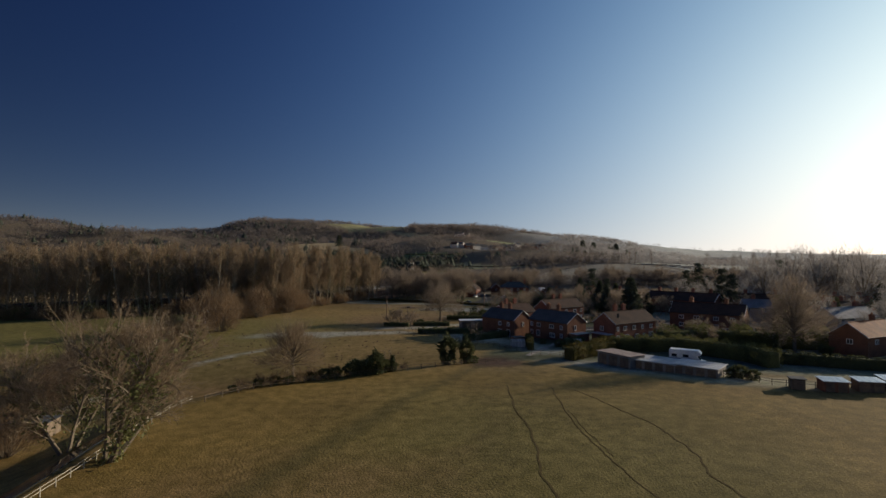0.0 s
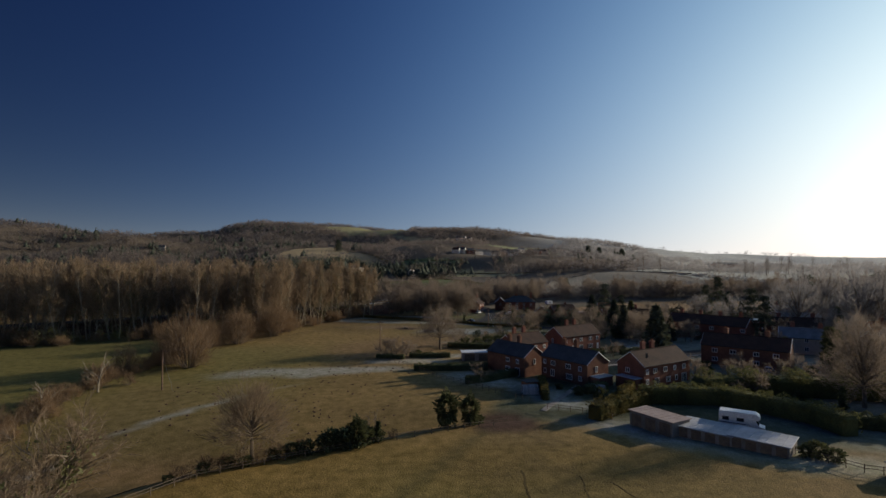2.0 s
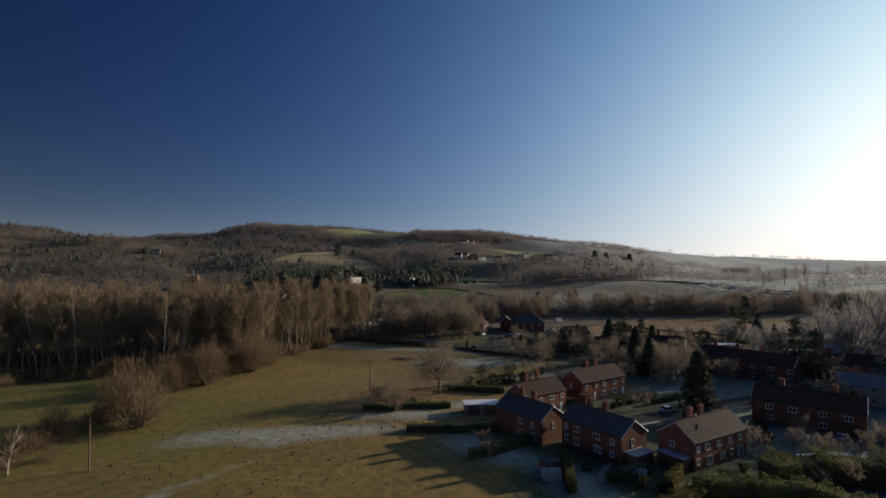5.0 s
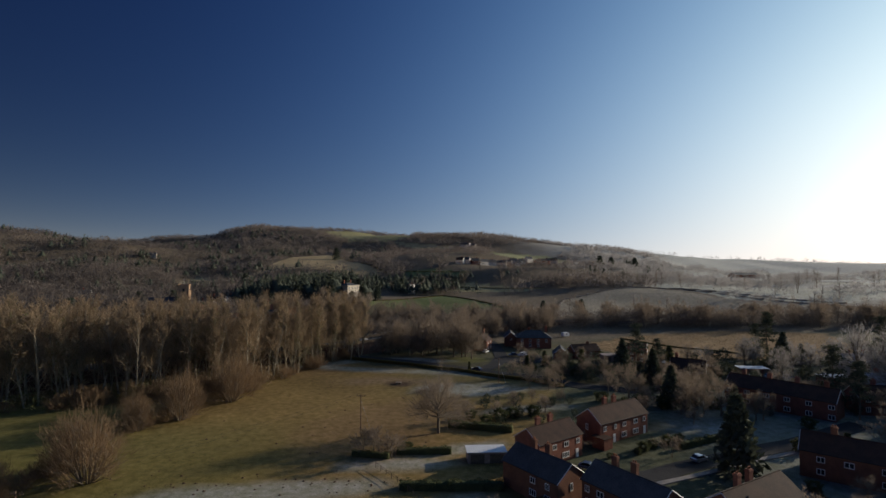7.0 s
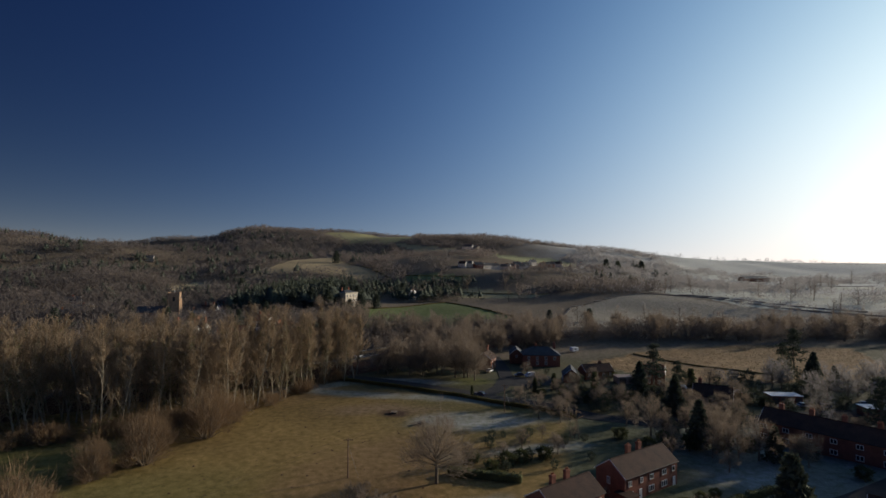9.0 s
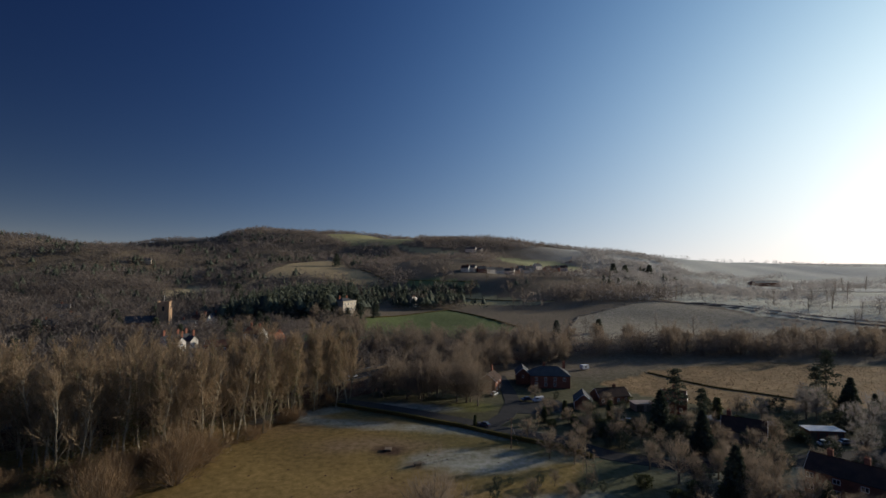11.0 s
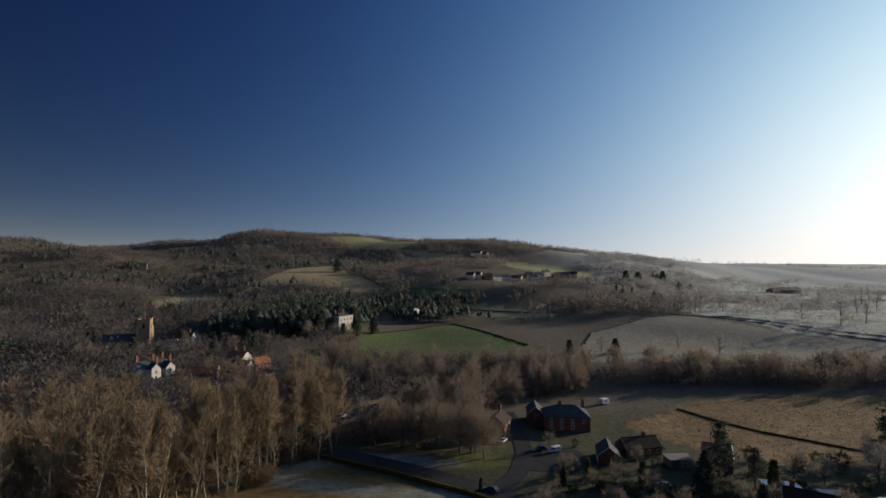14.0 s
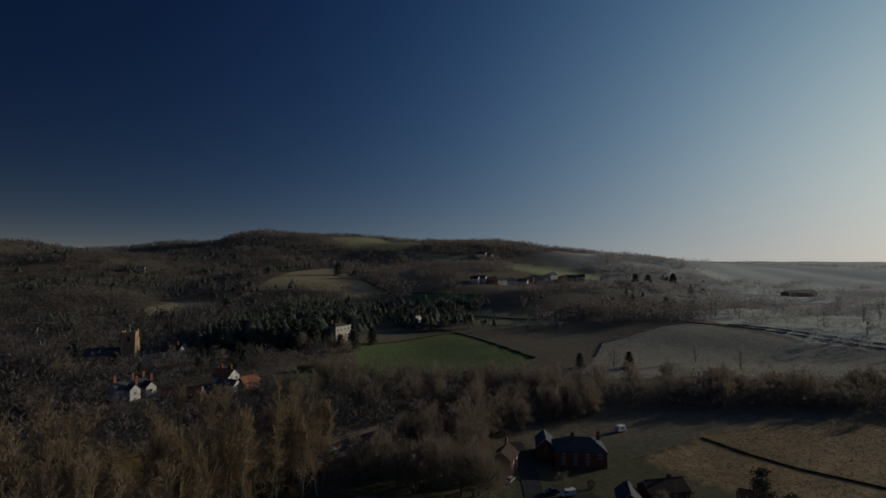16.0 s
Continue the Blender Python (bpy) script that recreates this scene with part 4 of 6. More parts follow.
for k in range(34):
    f = k / 33
    x, y = 118 + 120 * f + rng.normal() * 10, 196 + 62 * f + rng.normal() * 16
    if x > 132 or y > 236:
        tagged(put(hazy_tree, x, y, rng.uniform(0, 360), rng.uniform(1.5, 2.2)), group="tall trees round the village")
CHURCHSIDE = ((-141, 372), (-132, 378), (-124, 384), (-103, 400), (-94, 394), (-166, 462), (-190, 452), (-153, 377), (-148, 372), (-114, 392), (-101, 389), (-109, 384), (-124, 371), (-130, 370), (-118, 373), (-178, 455), (-178, 436), (-174, 470), (-200, 447), (-211, 443), (-281, 466), (-80, 421), (-74, 423), (-86, 419))
HOMES = [(33, 148), (20, 159), (51, 145), (24, 177), (43, 191), (84, 162), (100, 121), (99, 211), (91, 220), (107, 202), (95, 215), (103, 206), (45, 323), (18, 315), (34, 329), (52, 291), (64, 297), (84, 285), (92, 254), (128, 206), (140, 222),
         (112, 178), (128, 168), (118, 150), (140, 142), (150, 190), (165, 236), (158, 258), (117, 256), (122, 231), (136, 240), (120, 250), (73, 287)]
LANES = [(24, 168), (36, 163), (44, 166), (52, 170), (60, 174), (68, 177), (84, 183), (97, 190), (15, 267), (27, 255), (44, 240), (55, 236), (66, 232), (83, 235), (100, 238), (125, 242), (22, 280), (26, 296), (40, 290)]
holly = shrub("dense dark evergreen garden tree", 83, 6, 7.5, NEEDLE, 760, "evergreen_tree")
planted = 0
while planted < 80:
    x, y = rng.uniform(52, 185), rng.uniform(98, 312)
    if (x < 125 and y > 235) or y < 250 - 1.0 * (x - 20) and y > 128 or (x < 95 and y < 200) or (x > 75 and y > 292) or min(math.hypot(x - hx, y - hy) for hx, hy in HOMES) < 11 or min(math.hypot(x - hx, y - hy) for hx, hy in LANES) < 6:
        continue
    tagged(put((hazy_tree if x > 105 else brown) if planted % 5 < 3 else holly, x, y, rng.uniform(0, 360), rng.uniform(0.5, 1.05)), group="village trees")
    planted += 1
for k in range(44):
    x = rng.uniform(-26, 66)
    tagged(put(alder, x, float(ROAD_Y(x)) - rng.uniform(13, 30), rng.uniform(0, 360), rng.uniform(0.8, 1.15)), group="belt of trees below the road")
planted = 0
while planted < 60:
    x, y = rng.uniform(30, 122), rng.uniform(238, 302)
    if (x > 66 and y > 290) or min(math.hypot(x - hx, y - hy) for hx, hy in HOMES) < 8 or min(math.hypot(x - hx, y - hy) for hx, hy in LANES) < 6:
        continue
    tagged(put((hazy_tree if x > 105 else brown) if planted % 5 < 2 else holly, x, y, rng.uniform(0, 360), rng.uniform(0.4, 0.8)), group="village trees")
    planted += 1
planted = 0
while planted < 60:
    x, y = rng.uniform(50, 132), rng.uniform(186, 268)
    if min(math.hypot(x - hx, y - hy) for hx, hy in HOMES) < 8 or min(math.hypot(x - hx, y - hy) for hx, hy in LANES) < 6 or y < 236 - 0.5 * (x - 50):
        continue
    tagged(put(holly if planted % 3 else brown, x, y, rng.uniform(0, 360), rng.uniform(0.35, 0.75)), group="garden evergreens")
    planted += 1
for k in range(26):
    x, y = rng.uniform(62, 96), rng.uniform(198, 236)
    if min(math.hypot(x - hx, y - hy) for hx, hy in HOMES) > 9 and min(math.hypot(x - hx, y - hy) for hx, hy in LANES) > 5:
        tagged(put(brown if k % 3 else holly, x, y, rng.uniform(0, 360), rng.uniform(0.45, 0.85)), group="garden evergreens")
for k in range(18):
    x, y = rng.uniform(12, 40), rng.uniform(199, 224)
    tagged(put(holly if k % 3 else brown, x, y, rng.uniform(0, 360), rng.uniform(0.28, 0.5)), group="garden evergreens")
planted = 0
while planted < 66:
    x, y = rng.uniform(-320, -66), rng.uniform(342, 480)
    if y < WOOD_BACK(x) + 30 or abs(y - ROAD_Y(x)) < 12 or inside(np.array([x]), np.array([y]), CHURCHYARD)[0] or min(math.hypot(x - hx, y - hy) for hx, hy in CHURCHSIDE) < 13:
        continue
    tagged(put((alder, brown, holly)[planted % 3 if planted % 7 else 2], x, y, rng.uniform(0, 360), rng.uniform(0.55, 1.15)), group="churchside trees")
    planted += 1
retire(alder, hazy_tree, holly, belt, brown)
birch = bare_tree("slender bare silver birch", 55, PALE_BARK, TWIG, 1.2, height=11, spread=3.0, bole=0.2, upright=0.6, limbs=11, forks=4, twigs=7, radius=0.12, droop=0.6, levels=2, name="birch_tree")
for x, y, s in ((36, 224, 1.1), (38, 222, 0.9), (9, 141, 0.45), (-12, 104, 0.45), (-11, 106, 0.5), (30, 262, 0.8)):
    put(birch, x, y, x * 31, s)
retire(birch)

# conifers
fir = conifer("broad dark conifer in a garden", 61, 13, 8, sprays=1300)
for x, y, s in ((61, 166, 1.28), (71, 265, 1.0), (75, 245, 0.95), (69, 216, 0.95)):
    put(fir, x, y, x * 13, s)
planted = 0
while planted < 16:
    x, y = rng.uniform(62, 190), rng.uniform(140, 312)
    if (x < 125 and y > 225) or y < 262 - 1.0 * (x - 20) or (x > 75 and y > 292) or min(math.hypot(x - hx, y - hy) for hx, hy in HOMES) < 10 or min(math.hypot(x - hx, y - hy) for hx, hy in LANES) < 6:
        continue
    tagged(put(fir, x, y, rng.uniform(0, 360), rng.uniform(0.5, 1.0)), group="village conifers")
    planted += 1
retire(fir)
cypress = conifer("dense narrow dark cypress", 62, 9, 3.0, HEDGE, 1400, "cypress_tree", 2.0)
for x, y, s in ((-10.2, 103.6, 0.36), (99, 150, 1.0), (90, 136, 0.8), (34, 272, 0.6), (78, 120, 0.5), (10, 268, 0.4), (104, 158, 1.2), (96, 164, 0.8), (112, 166, 1.0), (88, 172, 0.7), (121, 158, 1.1), (42, 276, 0.7), (56, 270, 0.9), (90, 266, 1.1)):
    put(cypress, x, y, x * 17, s)
retire(cypress)
def pine_tree(label, seed, height, width, limbs=17, leaves=46):
    """A tall pine: a long trunk and separate needle clumps at the limb ends."""
    rng = np.random.default_rng(seed)
    ob = thing("pine_tree", 0, 0, 0, 0, label, "tree")
    tubes = [(np.array((0, 0, -0.5)), np.array((0.3, 0.1, height * 0.5)), 0.32, 0.22, 0), (np.array((0.3, 0.1, height * 0.5)), np.array((0, 0.2, height * 0.97)), 0.22, 0.05, 0)]
    spots = []
    for k in range(limbs):
        f = 0.3 + 0.7 * (k + rng.random()) / limbs
        q = 2.4 * k + rng.normal() * 0.3
        r = width / 2 * (1.15 - f) * rng.uniform(0.55, 1.2) + 0.3
        end = np.array((math.cos(q) * r, math.sin(q) * r, f * height + rng.uniform(-0.2, 0.8)))
        tubes.append((np.array((0.1, 0.1, f * height - 0.6)), end, 0.09, 0.03, 1))
        for c in (end, end * (0.55, 0.55, 1.0)):
            spots.append(c + rng.normal(size=(leaves, 3)) * (0.75, 0.75, 0.42))
    part("trunk", tube_mesh("trunk", tubes, BARK), BARK, ob)
    part("crown", leaf_cloud("crown", np.concatenate(spots), 0.36, NEEDLE, seed, 0.4), NEEDLE, ob)
    return ob


pine = pine_tree("tall dark pine with an uneven clumped crown", 63, 17, 9)
for x, y, s in ((80, 275, 1.0), (86, 268, 0.7), (150, 300, 1.1), (136, 286, 0.9), (172, 262, 1.2), (196, 250, 1.3), (118, 216, 1.0), (113, 200, 0.9)):
    put(pine, x, y, x * 13, s)
retire(pine)


# ---- woods on the hills ----
def tri_mesh(name, verts, tris, mat):
    """A smooth triangle mesh from arrays."""
    me = bpy.data.meshes.new(name)
    me.vertices.add(len(verts))
    me.vertices.foreach_set("co", np.ascontiguousarray(verts, np.float32).ravel())
    me.loops.add(tris.size)
    me.loops.foreach_set("vertex_index", np.ascontiguousarray(tris, np.int32).ravel())
    me.polygons.add(len(tris))
    me.polygons.foreach_set("loop_start", np.arange(0, tris.size, 3, dtype=np.int32))
    me.polygons.foreach_set("use_smooth", np.ones(len(tris), bool))
    me.update(calc_edges=True)
    me.materials.append(mat)
    return me


def far_woods(name, label, spots, heights, mat, seed, clumps=34, narrow=1.0, spray=1.0, core=0.8, pointed=False):
    """Many crowns, each an uneven mass of boughs ringed with twig sprays, as one mass."""
    rng = np.random.default_rng(seed)
    n = len(spots)
    base = np.concatenate((spots, land(spots[:, 0], spots[:, 1])[:, None]), 1)
    h = heights[:, None, None]
    wide = h * 0.5 * narrow * rng.uniform(0.75, 1.35, (n, 1, 1))
    size = np.concatenate((wide, wide, h * 0.56), 2)
    taper = lambda way: np.where(np.arange(3) < 2, np.clip(1.0 - 0.75 * way[..., 2:], 0.12, 1.2), 1.0) if pointed else 1.0
    # boughs
    ring = [(radians(p), 2 * math.pi * (k + 0.5 * i) / 5) for i, p in enumerate((-8, 42)) for k in range(5)] + [(radians(90), 0)]
    dome = np.array([(math.cos(p) * math.cos(q), math.cos(p) * math.sin(q), math.sin(p)) for p, q in ring])
    jit = rng.uniform(0.6, 1.25, (n, len(ring), 1)) * core * rng.uniform(0.8, 1.15, (n, 1, 1))
    body = base[:, None, :] + dome[None] * size * jit * taper(dome[None])
    body[..., 2] += (h * 0.38)[..., 0]
    faces = [f for k in range(5) for f in ((k, (k + 1) % 5, 5 + k), ((k + 1) % 5, 5 + (k + 1) % 5, 5 + k), (5 + k, 5 + (k + 1) % 5, 10))]
    faces = np.array(faces)
    tris = [(faces[None] + (np.arange(n) * len(ring))[:, None, None]).reshape(-1, 3)]
    if not core:
        body, tris, ring = body[:0], [], []
    # sprays
    d = rng.normal(size=(n, clumps, 3))
    d[..., 2] = np.abs(d[..., 2]) - 0.55
    d /= np.linalg.norm(d, axis=2, keepdims=True)
    c = base[:, None, :] + d * size * rng.uniform(0.6, 1.08, (n, clumps, 1)) * taper(d)
    c[..., 2] += (h * 0.38)[..., 0]
    u, v = d + rng.normal(size=(n, clumps, 3)) * 0.5, rng.normal(size=(n, clumps, 3))
    u[..., 2] = np.abs(u[..., 2]) + 0.3
    u /= np.linalg.norm(u, axis=2, keepdims=True)
    v /= np.linalg.norm(v, axis=2, keepdims=True)
    s = h * rng.uniform(0.10, 0.2, (n, clumps, 1)) * spray
    tri = np.stack((c - u * s - v * s * 0.4, c - u * s + v * s * 0.4, c + u * s * 1.2), 2).reshape(-1, 3)
    tris.append(np.arange(len(tri)).reshape(-1, 3) + n * len(ring))
    return tagged(new(name, tri_mesh(name, np.concatenate((body.reshape(-1, 3), tri)), np.concatenate(tris), mat)), label, "woodland", kind="stuff")


def scatter(n, x0, x1, y0, y1, seed, keep):
    rng = np.random.default_rng(seed)
    x, y = rng.uniform(x0, x1, n), rng.uniform(y0, y1, n)
    m = keep(x, y)
    for poly in GRASSY:
        m &= ~inside(x, y, poly)
    return np.stack((x, y), 1)[m]


def ragged(x, y, a=60.0):
    return np.sin(x / a + 2 * np.sin(y / a / 1.3)) * np.sin(y / a / 0.9 + 1.7 * np.sin(x / a / 1.2))


rng = np.random.default_rng(17)
ON_ROAD = lambda x, y: np.abs(y - ROAD_Y(x)) < 12
W1 = scatter(9200, -1000, -20, 640, 1560, 1, lambda x, y: (x < -100) & (y > 640))
W2 = scatter(5200, -120, 420, 700, 1500, 2, lambda x, y: ragged(x, y) > -0.1)
W4 = scatter(3000, 250, 2300, 900, 2650, 4, lambda x, y: (ragged(x, y, 120) > 0.35) | (np.abs(y - 1330 - 0.52 * (x - 200)) < 45))
ridge_x = rng.uniform(-70, 720, 1500)
W16 = np.stack((ridge_x, np.interp(ridge_x, [-120, 40, 180, 360, 720], [1318, 1265, 1315, 1465, 1785]) - rng.uniform(-20, 150, 1500)), 1)
FAR = np.concatenate((W1, W2[W2[:, 0] < 210], W16[W16[:, 0] < 330]))
HAZED = np.concatenate((W4, W2[W2[:, 0] >= 210], W16[W16[:, 0] >= 330]))
# these two far masses use the colour with haze painted in
far_woods("frosted_woodland", "far-slope trees coloured pale for haze", HAZED, rng.uniform(9, 14, len(HAZED)), HAZE_WOOD, 76, 38, 1.2, 0.66, 0)
far_woods("hillside_woodland", "brown leafless woodland covering the far hillsides", FAR, 6 + 8.5 * rng.random(len(FAR)) ** 1.3, FAR_WOOD, 71, 38, 1.35, 0.72, 0)
W3 = scatter(2800, -620, -90, 415, 660, 3, lambda x, y: (ragged(x, y, 40) > -0.6) & ~((x > -222) & (x < -85) & (y < 492)))
W5 = scatter(700, 200, 620, 430, 1000, 5, lambda x, y: ragged(x, y, 45) > 0.55)
W6 = scatter(1500, -700, -95, 262, 425, 6, lambda x, y: (y > WOOD_BACK(x) + 22) & ~ON_ROAD(x, y) & ~((x > -195) & (x < -85) & (y > 350)))
W7 = scatter(620, -80, 330, 560, 800, 7, lambda x, y: ragged(x, y, 30) > 0.1)
W8 = scatter(300, -100, 70, 345, 430, 13, lambda x, y: ~ON_ROAD(x, y) & (y > ROAD_Y(x)))
W13 = scatter(260, 180, 340, 730, 900, 18, lambda x, y: ragged(x, y, 35) > -0.2)
W10 = scatter(560, -70, 330, 378, 428, 15, lambda x, y: ~ON_ROAD(x, y))
W11 = scatter(680, -215, -36, 190, 325, 16, lambda x, y: (y > WOOD_FRONT(x) + 1) & (y < WOOD_BACK(x)) & ~ON_ROAD(x, y))
W14 = scatter(330, -215, -84, 188, 240, 19, lambda x, y: (y > WOOD_FRONT(x) - 3) & (y < WOOD_FRONT(x) + 6))
far_woods("wood_edge_ivy", "bright ivy and bramble along the wood's edge", W14, rng.uniform(3, 8, len(W14)), IVY, 79, 170, 1.1, 0.28, 0)
W15 = scatter(260, 105, 235, 572, 650, 20, lambda x, y: ragged(x, y, 30) > -0.5)
MID = np.concatenate((W15, W3, W6, W7[W7[:, 0] < 120]))
BELT = np.concatenate((W8, W10))
ROWS_OF_TREES = []
for (xa, ya), (xb, yb) in (((240, 560), (600, 900)), ((300, 700), (900, 1120)), ((330, 505), (720, 720)), ((400, 900), (1000, 900)), ((250, 800), (700, 1200)), ((221, 628), (400, 812)), ((600, 640), (1100, 900)), ((190, 600), (420, 640)), ((500, 1000), (1300, 1300)), ((218, 560), (330, 545)), ((250, 508), (345, 478)), ((330, 640), (520, 760)), ((300, 900), (700, 950)), ((345, 560), (520, 600)), ((240, 680), (420, 700)), ((260, 820), (560, 860)), ((560, 900), (1000, 1000))):
    k = int(math.hypot(xb - xa, yb - ya) / 7)
    f = rng.random(k)[:, None]
    ROWS_OF_TREES.append(np.array((xa, ya)) + (np.array((xb, yb)) - np.array((xa, ya))) * f + rng.normal(size=(k, 2)) * 4)
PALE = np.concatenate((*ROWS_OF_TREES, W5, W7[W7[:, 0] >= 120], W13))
far_woods("frosted_copse", "copses and hedgerow trees coloured pale for haze", PALE, rng.uniform(7, 14, len(PALE)), HAZE_WOOD, 77, 80, 1.15, 0.46, 0)
W12 = scatter(900, -222, -70, 345, 492, 17, lambda x, y: (np.min([np.hypot(x - hx, y - hy) for hx, hy in CHURCHSIDE], 0) > 9) & ~ON_ROAD(x, y))
far_woods("churchside_scrub", "bare trees, orchard and scrub round the churchside houses", W12, 3 + 8 * rng.random(len(W12)) ** 1.6, FAR_WOOD, 75, 90, 1.3, 0.46, 0)
far_woods("wood_undergrowth", "tangled brown undergrowth beneath the poplars", W11, rng.uniform(3, 10, len(W11)), LIGHT_UNDERGROWTH, 74, 130, 1.4, 0.3, 0)
far_woods("valley_woodland", "bare brown trees and scrub filling the valley side", MID, 7 + 11 * rng.random(len(MID)) ** 1.5, FAR_WOOD, 73, 76, 1.15, 0.46, 0)
far_woods("belt_woodland", "dense bare belt of trees below the ploughed field", BELT, rng.uniform(7, 13, len(BELT)), FAR_WOOD, 80, 230, 1.25, 0.26, 0)
F1 = scatter(420, -175, -85, 470, 640, 8, lambda x, y: (x < -95) | (y > 520))
F2 = scatter(300, -120, 30, 515, 680, 9, lambda x, y: (y > 560) | (x < -70))
F3 = scatter(700, -640, -180, 400, 900, 10, lambda x, y: (ragged(x, y, 50) > 0.15) & ~((x > -215) & (y < 490)))
F4 = scatter(150, 60, 420, 640, 900, 11, lambda x, y: ragged(x, y, 40) > 0.4)
F5 = scatter(600, -760, -100, 700, 1300, 12, lambda x, y: ragged(x, y, 70) > 0.3)
along = lambda p: (p[:, 0] + 85) * 0.236 - (p[:, 1] - 499) * 0.972          # the camera's sightline to the manor, kept clear of firs
across = lambda p: np.abs((p[:, 0] + 85) * 0.972 + (p[:, 1] - 499) * 0.236)
F1, F2 = (p[~((along(p) > -12) & (along(p) < 60) & (across(p) < 11))] for p in (F1, F2))
F2 = F2[np.hypot(F2[:, 0] + 34, F2[:, 1] - 582) > 12]
sunny = lambda p: ((p[:, 0] + 85) * 0.89 + (p[:, 1] - 499) * 0.45 > -8) & ((p[:, 0] + 85) * 0.89 + (p[:, 1] - 499) * 0.45 < 55) & (np.abs((p[:, 0] + 85) * 0.45 - (p[:, 1] - 499) * 0.89) < 10)
F1, F2 = F1[~sunny(F1)], F2[~sunny(F2)]
FIRS = np.concatenate((F1, F2, F3, F4, F5))
far_woods("hillside_conifers", "dark evergreen trees among the far woods", FIRS, rng.uniform(9, 18, len(FIRS)) * np.where(np.arange(len(FIRS)) < len(F1), 1.4, 1.0), FAR_FIR, 72, 60, 0.62, 0.45, 0.7, True)


# ---- roads ----
def strip(name, pts, width, mat, label, category="road", lift=0.06, kind="structure", flat=None):
    """A road laid over the ground along a line, with a real edge."""
    pts = [np.array(p, float) for p in pts]
    line = []
    for p, q in zip(pts, pts[1:]):
        n = max(2, int(np.linalg.norm(q - p) / 2.0))
        line += [p + (q - p) * k / n for k in range(n)]
    line.append(pts[-1])
    bm, rows = bmesh.new(), []
    for i, p in enumerate(line):
        d = line[min(i + 1, len(line) - 1)] - line[max(i - 1, 0)]
        s = np.array((-d[1], d[0])) / np.linalg.norm(d)
        row = []
        for f in (-1.06, -1, 0, 1, 1.06):
            c = p + s * f * width / 2
            z = (gz(*c) if flat is None else flat) + (lift if abs(f) <= 1 else -0.3)
            row.append(bm.verts.new((c[0], c[1], z)))
        rows.append(row)
    for a_, b_ in zip(rows, rows[1:]):
        for k in range(4):
            bm.faces.new((a_[k + 1], a_[k], b_[k], b_[k + 1]))
    me = bpy.data.meshes.new(name)
    bm.to_mesh(me)
    bm.free()
    me.materials.append(mat)
    return tagged(new(name, me), label, category, kind=kind)


strip("lane", [(24, 168), (36, 163), (44, 166), (52, 170.5), (68, 177), (84, 183), (110, 196)], 5.5, ASPHALT, "narrow asphalt lane between the houses", lift=0.1)
strip("pavement", [(42, 161.5), (54, 166.5), (69, 173.2), (86, 179.4)], 1.4, CONCRETE, "pale concrete pavement beside the lane", "pavement", lift=0.2)
strip("village_road", [(-42, 296), (-32, 292), (-15.5, 283.5), (-5, 278.5), (5.5, 272.5), (15, 266), (25, 260), (38, 252), (48, 242), (66, 233), (100, 238), (150, 246)], 7, ASPHALT, "village road behind the meadow hedge", lift=0.12)
strip("side_road", [(15, 268), (22, 280), (26, 296), (26, 312), (24, 340)], 6, ASPHALT, "side road past the brick villa", lift=0.14)
strip("yard", [(24, 290), (34, 288), (46, 292)], 15, ASPHALT, "asphalt yard in front of the outbuilding", "yard", lift=0.1)
strip("footpath", [(20, 121), (32, 141)], 1.2, CONCRETE, "frosted concrete garden path across lawn", "path", lift=0.08)


def embankment():
    """The through road on its bank, with a bridge over the low ground."""
    xs = np.arange(-240, 121, 6.0)
    bm, rows = bmesh.new(), []
    for x in xs:
        y, d = float(ROAD_Y(x)), float(ROAD_Y(x + 3) - ROAD_Y(x - 3)) / 6
        s = np.array((-d, 1.0)) / math.hypot(d, 1)
        z = 4.2
        rows.append([bm.verts.new((x + s[0] * o, y + s[1] * o, max(zz, gz(x + s[0] * o, y + s[1] * o) - 0.4)))
                     for o, zz in ((-13, -0.6), (-7.2, z), (7.2, z), (13, -0.6))])
    for a_, b_ in zip(rows, rows[1:]):
        for k in range(3):
            bm.faces.new((a_[k], b_[k], b_[k + 1], a_[k + 1]))
    me = bpy.data.meshes.new("embankment")
    bm.to_mesh(me)
    bm.free()
    me.materials.append(SOIL)
    tagged(new("embankment", me), "rough brown bank that carries the through road", "embankment", kind="structure")
    strip("through_road", [(x, float(ROAD_Y(x))) for x in xs], 10, ASPHALT, "two-lane asphalt road on an embankment", flat=4.2, lift=0.1)


embankment()
bridge = thing("road_bridge", -37, 323, 0, 0, "road bridge with brown parapet rails", "bridge")
for k, o in enumerate((-6.4, 6.4)):
    p = [(x, float(ROAD_Y(x))) for x in (-62, -48, -37, -24)]
    for (x0, y0), (x1, y1) in zip(p, p[1:]):
        d = np.array((x1 - x0, y1 - y0))
        s = np.array((-d[1], d[0])) / np.linalg.norm(d) * o
        c, turn = ((x0 + x1) / 2 + s[0] + 37, (y0 + y1) / 2 + s[1] - 323), math.degrees(math.atan2(d[1], d[0]))
        part("parapet", block(np.linalg.norm(d) + 0.2, 0.35, 1.2, c[0], c[1], 4.2, 0.04, turn=turn), WOOD, bridge)
        part("rail", block(np.linalg.norm(d), 0.1, 0.12, c[0], c[1], 5.65, 0.02, turn=turn), METAL, bridge)

